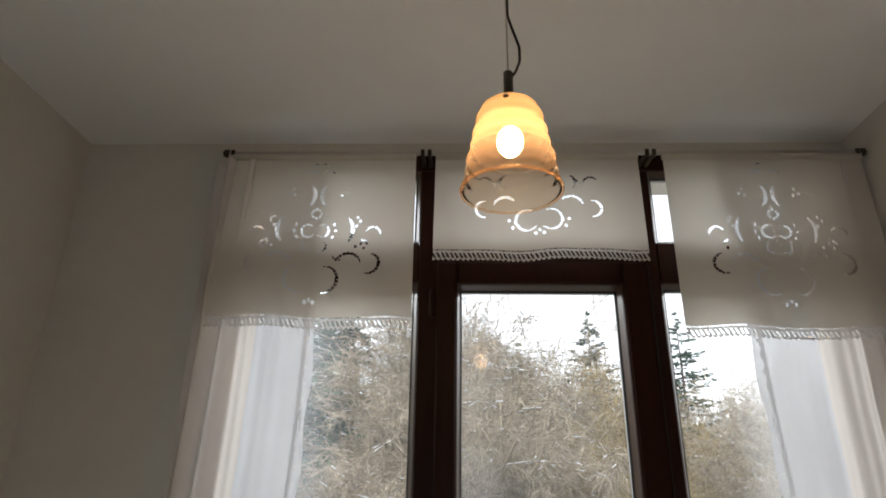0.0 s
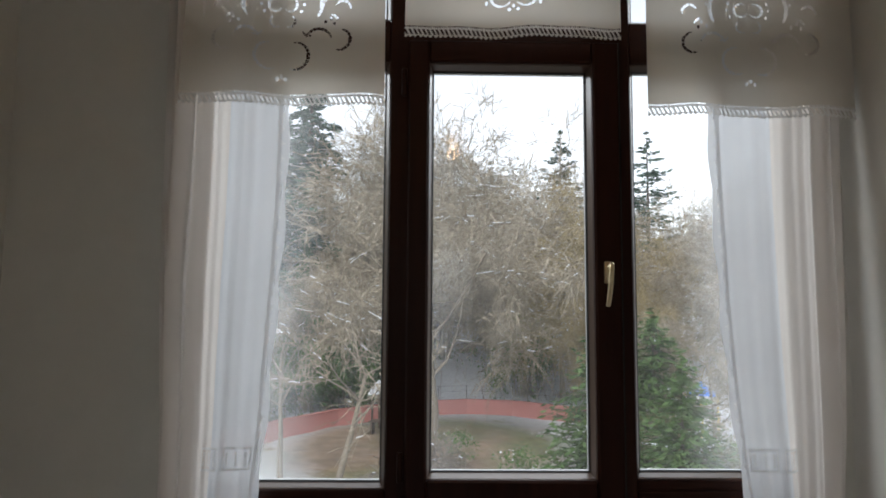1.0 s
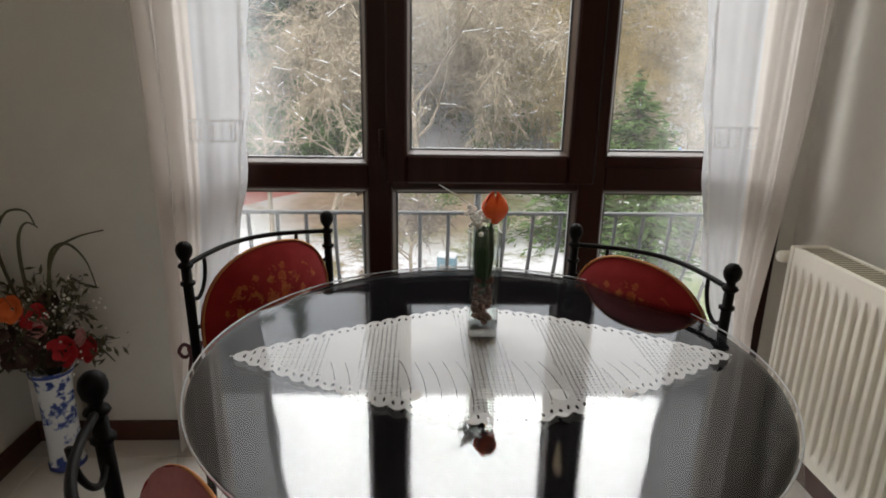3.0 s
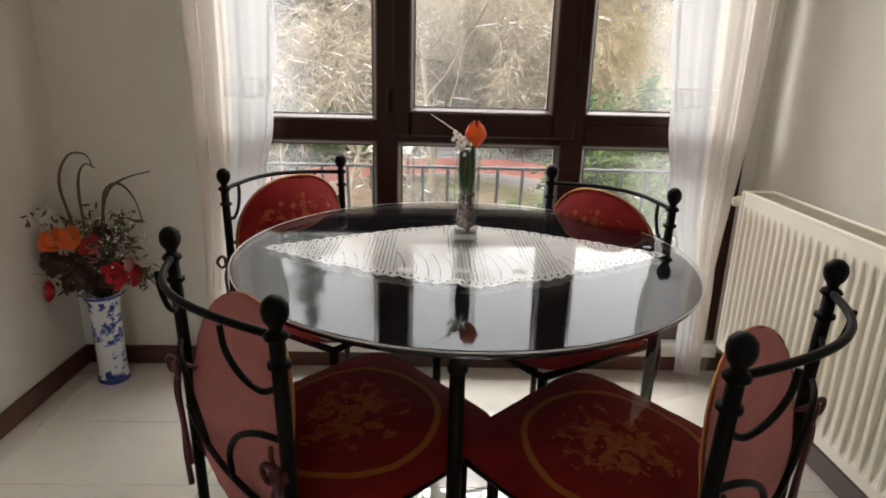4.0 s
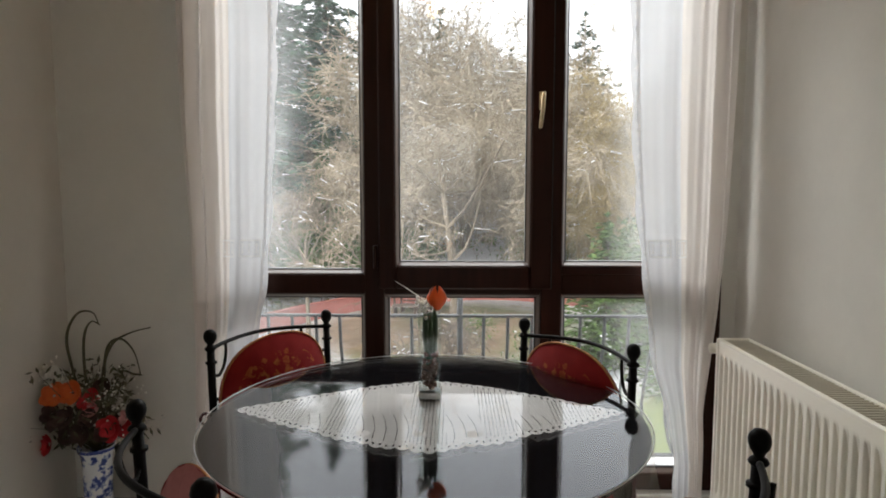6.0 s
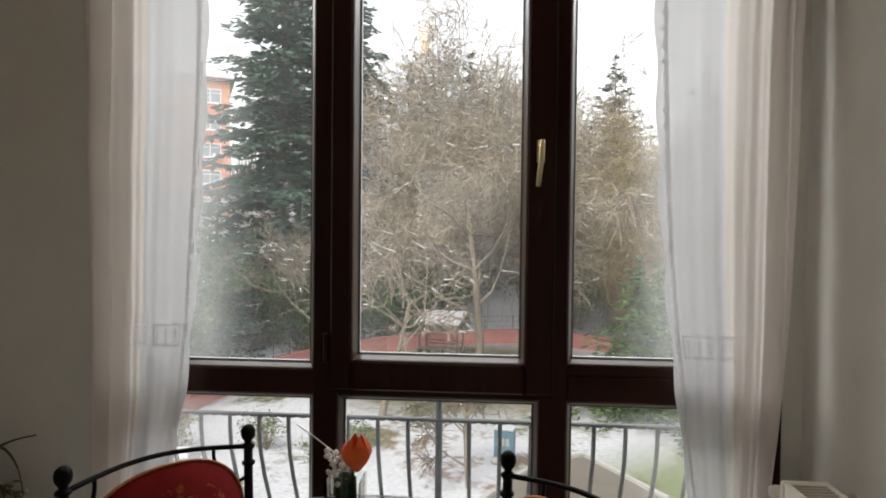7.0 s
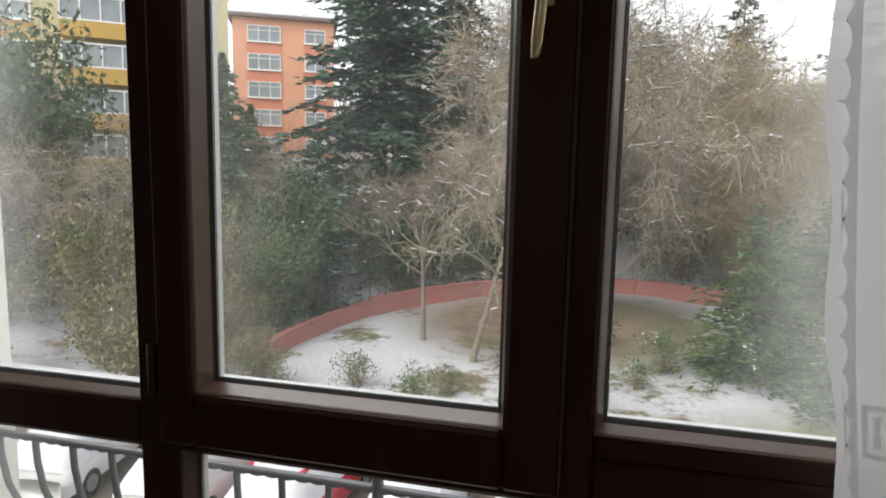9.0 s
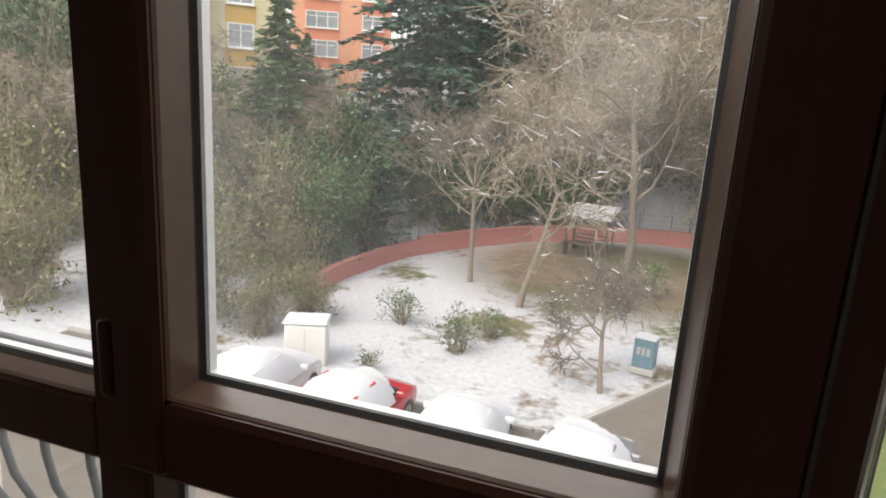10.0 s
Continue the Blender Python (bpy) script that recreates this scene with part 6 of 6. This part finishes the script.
def thicket_stuff(name, label, seed, n, mat_, box_, tall, rad_):
    """Uncountable brush on the slope."""
    rng = np.random.default_rng(seed)
    x = rng.uniform(box_[0], box_[1], n)
    y = rng.uniform(box_[2], box_[3], n)
    ok = (beyond(x, y) > 1.2 + 9.0 * rng.random(n) ** 2) & ((np.hypot(x - 1.5, (y - 43.5) * 0.8) > 5.0) | (rng.random(n) < 0.25))
    x, y = x[ok], y[ok]
    z = land(x, y)
    n = len(x)
    p = np.stack([x, y, z], 1)
    q = p + np.stack([rng.normal(size=n) * 0.5, rng.normal(size=n) * 0.5, rng.uniform(0.4, 1, n) * tall], 1)
    w = q + np.stack([rng.normal(size=n) * 0.5, rng.normal(size=n) * 0.5, rng.uniform(-0.2, 0.5, n) * tall * 0.5], 1)
    r = np.full(2 * n, rad_)
    me = bars_mesh(name, np.concatenate([p, q]), np.concatenate([q, w]), r, r * 0.6, 3, M[mat_])
    tagged(new(name, me), label, "brush", "", "stuff")


thicket_stuff("hillside_brush", "tan bare brush covering the snowy hillside", 71, 5500, "twig", (-34, 40, 26, 75), 2.2, 0.018)
thicket_stuff("dark_brush", "grey-brown bare saplings on the hillside", 72, 2200, "twig_dark", (-34, 40, 24, 70), 4.0, 0.026)
rng = np.random.default_rng(73)
px, py = rng.uniform(-34, 40, 13000), rng.uniform(22, 70, 13000)
ok = (beyond(px, py) > 0.8) & (np.hypot(px - 1.5, (py - 43.5) * 0.8) > 4.0) & (np.sin(px * 0.35 + 1.3) * np.sin(py * 0.3) > 0.12)
px, py = px[ok], py[ok]
pts = np.stack([px, py, land(px, py) + np.abs(rng.normal(size=len(px))) * 0.9], 1)
tagged(new("undergrowth", leaves_mesh("undergrowth", pts, 0.22, rng, M["greenleaf"])), "low green ivy and undergrowth on the slope", "undergrowth", "", "stuff")
# far wooded ridge
rng = np.random.default_rng(74)
n = 9000
rx_, ry_ = rng.uniform(-110, 120, n), rng.uniform(75, 115, n)
rz_ = land(rx_, ry_)
p = np.stack([rx_, ry_, rz_], 1)
q = p + np.stack([rng.normal(size=n) * 0.8, rng.normal(size=n) * 0.8, rng.uniform(3, 11, n)], 1)
tagged(new("far_wood", bars_mesh("far_wood", p, q, np.full(n, 0.09), np.full(n, 0.03), 3, M["twig_dark"])), "far bare winter wood on the ridge", "wood", "", "stuff")


# ---- buildings ----
M["yellow_render"] = surface("pale_yellow_render", (0.50, 0.45, 0.27), (0.60, 0.54, 0.34), 0.85, 0.6, bump=0.2)
M["ochre"] = surface("ochre_band", (0.46, 0.29, 0.06), (0.56, 0.36, 0.10), 0.85, 0.8, bump=0.2)
M["orange_render"] = surface("orange_render", (0.58, 0.20, 0.11), (0.68, 0.26, 0.16), 0.85, 0.6, bump=0.2)
M["salmon"] = surface("salmon_render", (0.64, 0.30, 0.18), (0.72, 0.37, 0.24), 0.85, 0.6, bump=0.2)
M["whiteframe"] = surface("white_window_frame", (0.72, 0.72, 0.72), (0.80, 0.80, 0.80), 0.4, 5.0, bump=0)
M["farglass"] = surface("dull_window_glass", (0.16, 0.19, 0.21), (0.34, 0.38, 0.40), 0.08, 0.7, bump=0)
M["roofdark"] = surface("roof_edge", (0.12, 0.09, 0.08), (0.2, 0.16, 0.14), 0.8, 2.0)


def house_window(parent, x, z, w, h, cols, front=0.0):
    bm = bmesh.new()
    rail_frame(bm, x - w / 2, x + w / 2, z - h / 2, z + h / 2, 0.09, front - 0.10, front + 0.02, 0)
    for k in range(1, cols):
        xx = x - w / 2 + w * k / cols
        box(bm, xx - 0.04, front - 0.09, z - h / 2 + 0.09, xx + 0.04, front, z + h / 2 - 0.09)
    box(bm, x - w / 2 + 0.09, front - 0.09, z + h * 0.18, x + w / 2 - 0.09, front, z + h * 0.18 + 0.06)
    wd = part("window", bm, M["whiteframe"], parent)
    bm = bmesh.new()
    box(bm, x - w / 2 + 0.05, front - 0.05, z - h / 2 + 0.05, x + w / 2 - 0.05, front - 0.03, z + h / 2 - 0.05)
    part("pane", bm, M["farglass"], wd)
    bm = bmesh.new()
    box(bm, x - w / 2 - 0.08, front - 0.22, z - h / 2 - 0.08, x + w / 2 + 0.08, front, z - h / 2, 0)
    part("sill", bm, M["whiteframe"], wd)


def apartment(label, m, width, base, top, wall, band, columns, storeys, dz, z_first, balcony_at):
    t = thing("apartment_building", label, "building", m)
    bm = bmesh.new()
    box(bm, -width, 0, base, 0, 12, top)
    part("wall", bm, wall, t)
    bm = bmesh.new()
    box(bm, -width - 0.5, -0.6, top, 0.5, 12.5, top + 0.25)
    roof = part("roof", bm, M["roofdark"], t)
    bm = bmesh.new()
    box(bm, -width - 0.4, -0.5, top + 0.25, 0.4, 12.4, top + 0.55, 0.1)
    part("snow_cover", bm, M["snow"], roof, "snow on the roof")
    for cx, cy in ((-3.0, 4.0), (-6.5, 5.0)):
        bm = bmesh.new()
        box(bm, cx - 0.35, cy - 0.35, top + 0.5, cx + 0.35, cy + 0.35, top + 1.6)
        part("chimney", bm, M["roofdark"], roof)
    for s in range(storeys):
        z = z_first - s * dz
        for x, w, h, cols in columns:
            bm = bmesh.new()
            box(bm, x - w / 2 - 0.15, -0.03, z - h / 2 - 1.25, x + w / 2 + 0.15, 0.0, z - h / 2 - 0.08)
            part("band", bm, band, t)
            house_window(t, x, z, w, h, cols)
        for x, w in balcony_at:
            bm = bmesh.new()
            box(bm, x - w / 2, -1.25, z - 1.75, x + w / 2, 0, z - 1.60)
            box(bm, x - w / 2, -1.25, z - 1.60, x + w / 2, -1.13, z - 0.75)
            box(bm, x - w / 2, -1.13, z - 1.60, x - w / 2 + 0.12, 0, z - 0.75)
            box(bm, x + w / 2 - 0.12, -1.13, z - 1.60, x + w / 2, 0, z - 0.75)
            bal = part("balcony", bm, band, t)
            bm = bmesh.new()
            box(bm, x - w / 2 + 0.05, -1.18, z - 0.70, x + w / 2 - 0.05, -1.15, z + 0.75)
            part("balcony_glass", bm, M["farglass"], bal)
            bm = bmesh.new()
            rail_frame(bm, x - w / 2, x + w / 2, z - 0.75, z + 0.80, 0.10, -1.26, -1.14, 0)
            for k in range(1, 4):
                xx = x - w / 2 + w * k / 4
                box(bm, xx - 0.045, -1.25, z - 0.65, xx + 0.045, -1.15, z + 0.70)
            part("balcony_frame", bm, M["whiteframe"], bal)
    return t


apartment("pale yellow apartment building with ochre bands and glazed balconies", pose(-25.3, 38.7, 0, 0, 0, 35), 17.0, -6.0, 16.3, M["yellow_render"], M["ochre"],
          [(-3.1, 1.75, 1.65, 2), (-13.0, 2.2, 1.65, 2)], 6, 2.9, 14.35, [(-7.8, 4.7)])
apartment("orange apartment building with salmon bays and snowy roof", pose(-27.8, 62.5, 0, 0, 0, 27), 10.5, 0.0, 17.5, M["salmon"], M["orange_render"],
          [(-2.0, 2.2, 1.5, 2), (-4.9, 0.0001, 0.0001, 1), (-7.3, 3.4, 1.7, 3)][0::2], 5, 2.9, 15.9, [])


# ---- garden things ----
M["whitebox"] = surface("white_painted_metal", (0.62, 0.61, 0.58), (0.72, 0.71, 0.68), 0.5, 3.0, bump=0.1)
cab = thing("utility_cabinet", "white metal utility cabinet capped with snow", "cabinet", pose(-8.45, 13.9, GROUND, 0, 0, 22) @ Matrix.Scale(1.16, 4))
bm = bmesh.new()
box(bm, -0.5, -0.35, 0, 0.5, 0.35, 1.08, 0.02)
body = part("body", bm, M["whitebox"], cab)
for x in (-0.25, 0.25):
    bm = bmesh.new()
    box(bm, x - 0.235, -0.37, 0.08, x + 0.235, -0.35, 1.02, 0.008)
    part("door", bm, M["whitebox"], cab)
bm = bmesh.new()
box(bm, -0.54, -0.39, 1.08, 0.54, 0.39, 1.16, 0.03)
part("snow_cap", bm, M["snow"], cab, "snow cap")

M["bluepaint"] = surface("pale_blue_paint", (0.08, 0.16, 0.20), (0.12, 0.215, 0.265), 0.5, 4.0)
stand = thing("blue_kiosk", "pale blue and white metal stand beside the path", "stand", pose(0.80, 17.7, GROUND + 0.02, 0, 0, -15) @ Matrix.Scale(0.80, 4))
bm = bmesh.new()
box(bm, -0.38, -0.3, 0.25, 0.38, 0.3, 1.35, 0.03)
part("body", bm, M["bluepaint"], stand)
bm = bmesh.new()
box(bm, -0.46, -0.38, 0, 0.46, 0.38, 0.25, 0.03)
part("base", bm, M["kerbstone"], stand)
bm = bmesh.new()
box(bm, -0.40, -0.32, 1.35, 0.40, 0.32, 1.45, 0.03)
part("snow_cap", bm, M["snow"], stand)
for k in range(3):
    bm = bmesh.new()
    box(bm, -0.25 + 0.18 * k, -0.315, 0.75, -0.12 + 0.18 * k, -0.30, 1.05, 0.004)
    part("sign_bar", bm, M["kerbstone"], stand)

M["oldwood"] = surface("wet_dark_timber", (0.06, 0.04, 0.03), (0.13, 0.09, 0.065), 0.7, 4.0)
seat = thing("garden_swing_seat", "dark timber garden seat under a snowy roof", "bench", pose(-2.5, 34.6, GROUND, 0, 0, -12))
for x in (-1.15, 1.15):
    for y in (-0.7, 0.7):
        bm = bmesh.new()
        box(bm, x - 0.05, y - 0.05, -0.1, x + 0.05, y + 0.05, 2.05 if y < 0 else 2.35)
        part("post", bm, M["oldwood"], seat)
bm = bmesh.new()
vv = [bm.verts.new(p) for p in ((-1.35, -0.95, 2.02), (1.35, -0.95, 2.02), (1.35, 1.0, 2.52), (-1.35, 1.0, 2.52), (-1.35, -0.95, 2.12), (1.35, -0.95, 2.12), (1.35, 1.0, 2.62), (-1.35, 1.0, 2.62))]
for f in ((3, 2, 1, 0), (4, 5, 6, 7), (0, 1, 5, 4), (1, 2, 6, 5), (2, 3, 7, 6), (3, 0, 4, 7)):
    bm.faces.new([vv[i] for i in f])
part("roof", bm, M["snow"], seat, "slanted roof covered with snow")
for y, z in ((0.35, 0.45), (0.15, 0.45), (-0.05, 0.45), (0.5, 0.65), (0.52, 0.85)):
    bm = bmesh.new()
    box(bm, -0.95, y - 0.08, z - 0.02, 0.95, y + 0.08, z + 0.02)
    part("plank", bm, M["oldwood"], seat)
for x in (-0.9, 0.9):
    bm = bmesh.new()
    box(bm, x - 0.04, -0.15, 0, x + 0.04, 0.55, 0.43)
    part("bench_leg", bm, M["oldwood"], seat)
ptab = thing("garden_table", "dark timber garden table dusted with snow", "table", pose(-3.0, 33.0, GROUND, 0, 0, -12))
bm = bmesh.new()
box(bm, -0.8, -0.4, 0.70, 0.8, 0.4, 0.75, 0.01)
part("tabletop", bm, M["oldwood"], ptab)
for x in (-0.65, 0.65):
    bm = bmesh.new()
    box(bm, x - 0.05, -0.3, -0.05, x + 0.05, 0.3, 0.70)
    part("leg", bm, M["oldwood"], ptab)

M["yellowpaint"] = surface("yellow_paint", (0.62, 0.45, 0.04), (0.72, 0.55, 0.08), 0.4, 5.0)
M["bluebright"] = surface("bright_blue_roof", (0.04, 0.14, 0.50), (0.07, 0.20, 0.60), 0.4, 5.0)
play = thing("play_tower", "play tower with blue roof and yellow slide", "playground", pose(15.0, 33.0, GROUND, 0, 0, 20))
for x in (-0.6, 0.6):
    for y in (-0.6, 0.6):
        bm = bmesh.new()
        tube(bm, [(x, y, -0.1), (x, y, 2.3)], 0.05, 8)
        part("post", bm, M["yellowpaint"], play)
bm = bmesh.new()
lathe(bm, [(1.05, 2.3), (0.05, 3.0)], 4)
part("roof", bm, M["bluebright"], play, "pyramid roof in bright blue")
bm = bmesh.new()
box(bm, -0.65, -0.65, 1.1, 0.65, 0.65, 1.2)
part("platform", bm, M["oldwood"], play)
bm = bmesh.new()
for i in range(8):
    f0, f1 = i / 8, (i + 1) / 8
    z0, z1 = 1.2 - 1.05 * f0 ** 0.9, 1.2 - 1.05 * f1 ** 0.9
    a = [bm.verts.new(p) for p in ((-0.65 - 2.2 * f0, -0.3, z0), (-0.65 - 2.2 * f1, -0.3, z1), (-0.65 - 2.2 * f1, 0.3, z1), (-0.65 - 2.2 * f0, 0.3, z0))]
    bm.faces.new(a)
    for s in (-0.3, 0.3):
        bm.faces.new([bm.verts.new(p) for p in ((-0.65 - 2.2 * f0, s, z0), (-0.65 - 2.2 * f1, s, z1), (-0.65 - 2.2 * f1, s, z1 + 0.2), (-0.65 - 2.2 * f0, s, z0 + 0.2))])
part("slide", bm, M["yellowpaint"], play)


# ---- parked cars ----
M["carglass"] = surface("dark_car_glass", (0.012, 0.014, 0.016), (0.03, 0.033, 0.036), 0.06, 2.0, bump=0)
M["tyre"] = surface("black_tyre", (0.012, 0.012, 0.012), (0.03, 0.03, 0.03), 0.8, 20.0)
M["alloy"] = surface("grey_alloy", (0.35, 0.35, 0.36), (0.5, 0.5, 0.5), 0.35, 10.0, metal=0.8)
M["headlight"] = surface("clear_headlight", (0.55, 0.56, 0.58), (0.7, 0.7, 0.72), 0.08, 10.0)


def loft(bm, sections, n_y):
    rows = []
    for y, prof in sections:
        rows.append([bm.verts.new((x, y, z)) for x, z in prof])
    for a, c in zip(rows, rows[1:]):
        for k in range(len(a) - 1):
            bm.faces.new((a[k], a[k + 1], c[k + 1], c[k]))
    bm.faces.new(rows[0])
    bm.faces.new(rows[-1][::-1])


def car_half(w, belt, top, tw):
    """Section outline from sill to sill over the roof."""
    left = [(-w, 0.30), (-w - 0.03, 0.55), (-w, belt), (-tw, top - 0.03)]
    return left + [(-tw * 0.5, top), (tw * 0.5, top)] + [(-x, z) for x, z in left[::-1]]


def car(label, m, paint, snow_share=1.0):
    c = thing("car", label, "car", m, "parked cars")
    body = bmesh.new()
    loft(body, [(-2.05, car_half(0.70, 0.70, 0.74, 0.6)), (-1.95, car_half(0.80, 0.85, 0.90, 0.7)), (-1.5, car_half(0.84, 0.92, 0.96, 0.72)), (1.0, car_half(0.85, 0.90, 0.94, 0.74)),
                (1.55, car_half(0.83, 0.82, 0.88, 0.70)), (1.95, car_half(0.78, 0.68, 0.74, 0.62)), (2.08, car_half(0.68, 0.52, 0.58, 0.5))], 0)
    part("body", body, paint, c, "", True)
    gh = bmesh.new()
    loft(gh, [(-1.80, [(-0.70, 0.92), (-0.62, 0.95), (-0.5, 0.97), (0.5, 0.97), (0.62, 0.95), (0.70, 0.92)]), (-1.25, [(-0.76, 0.92), (-0.62, 1.38), (-0.5, 1.42), (0.5, 1.42), (0.62, 1.38), (0.76, 0.92)]),
              (0.0, [(-0.77, 0.92), (-0.62, 1.42), (-0.5, 1.47), (0.5, 1.47), (0.62, 1.42), (0.77, 0.92)]), (0.40, [(-0.77, 0.92), (-0.63, 1.36), (-0.5, 1.40), (0.5, 1.40), (0.63, 1.36), (0.77, 0.92)]),
              (1.15, [(-0.74, 0.90), (-0.68, 0.93), (-0.5, 0.95), (0.5, 0.95), (0.68, 0.93), (0.74, 0.90)])], 0)
    part("greenhouse", gh, M["carglass"], c, "dark window glass", True)
    rf = bmesh.new()
    box(rf, -0.62, -1.25, 1.44, 0.62, 0.15, 1.50, 0.02)
    part("roof", rf, paint, c)
    def crust(U, V):
        z = np.interp(V, [-2.0, -1.8, -1.3, -0.5, 0.3, 0.9, 1.4, 1.8, 2.05], [0.90, 1.18, 1.52, 1.66, 1.55, 1.22, 1.06, 0.97, 0.80])
        w = np.interp(V, [-2.0, -1.7, 0.5, 1.6, 2.05], [0.70, 0.86, 0.90, 0.86, 0.70])
        z = z - (z - 0.86) * np.abs(U) ** 4.5 * 0.92 + 0.02 * np.sin(V * 5 + U * 3) * (1 - U * U)
        return U * w, V, z
    s = snow_share
    share("snow_load", grid_mesh("snow_load", np.linspace(-1, 1, 22), np.linspace(-2.0, 2.05, 34), crust, (lambda u, v: v < 0.9 + 1.2 * (s - 0.4) - 0.9 * (u - 0.2) * (s < 0.9)), M["snow"]), c)
    for x in (-0.52, 0.52):
        bm = bmesh.new()
        box(bm, x - 0.17, 1.92, 0.56, x + 0.17, 2.08, 0.68, 0.03)
        part("headlight", bm, M["headlight"], c)
    bm = bmesh.new()
    box(bm, -0.38, 2.02, 0.36, 0.38, 2.11, 0.54, 0.02)
    part("grille", bm, M["carglass"], c)
    for x in (-0.9, 0.9):
        bm = bmesh.new()
        box(bm, x - 0.10, 0.75, 0.92, x + 0.10, 0.87, 1.06, 0.03)
        part("mirror", bm, paint, c)
        for y in (-1.28, 1.32):
            bm = bmesh.new()
            tube(bm, [(x * 0.80, y, 0.31), (x * 0.97, y, 0.31)], 0.31, 20)
            w = part("wheel", bm, M["tyre"], c, "", True)
            bm = bmesh.new()
            tube(bm, [(x * 0.95, y, 0.31), (x * 0.985, y, 0.31)], 0.19, 14)
            part("rim", bm, M["alloy"], w)
    return c


M["car_red"] = surface("red_car_paint", (0.42, 0.012, 0.025), (0.50, 0.02, 0.035), 0.2, 2.0, bump=0)
M["car_white"] = surface("white_car_paint", (0.62, 0.62, 0.62), (0.70, 0.70, 0.70), 0.25, 2.0, bump=0)
M["car_grey"] = surface("grey_car_paint", (0.16, 0.16, 0.18), (0.22, 0.22, 0.24), 0.25, 2.0, bump=0)
PZ = GROUND + 0.08
car("white car under thick snow beside the garden", pose(-7.9, 10.6, PZ, 0, 0, 4), M["car_white"])
car("red car half covered with snow", pose(-5.35, 10.4, PZ, 0, 0, -3), M["car_red"], 0.70)
car("white car under thick snow with dark grille", pose(-2.75, 10.2, PZ, 0, 0, 3), M["car_white"])
car("dark grey car with snow on its roof", pose(-0.35, 10.0, PZ, 0, 0, -8), M["car_grey"], 0.8)
car("white car under deep snow", pose(-11.2, 10.8, PZ, 0, 0, 10), M["car_white"])
car("dark car parked on the upper street", pose(-21.5, 52.0, float(land(-21.5, 52.0)), 0, 0, 70), M["car_grey"])
car("dark car with a snowy roof on the upper street", pose(-18.3, 50.0, float(land(-18.3, 50.0)), 0, 0, 75), M["car_grey"])
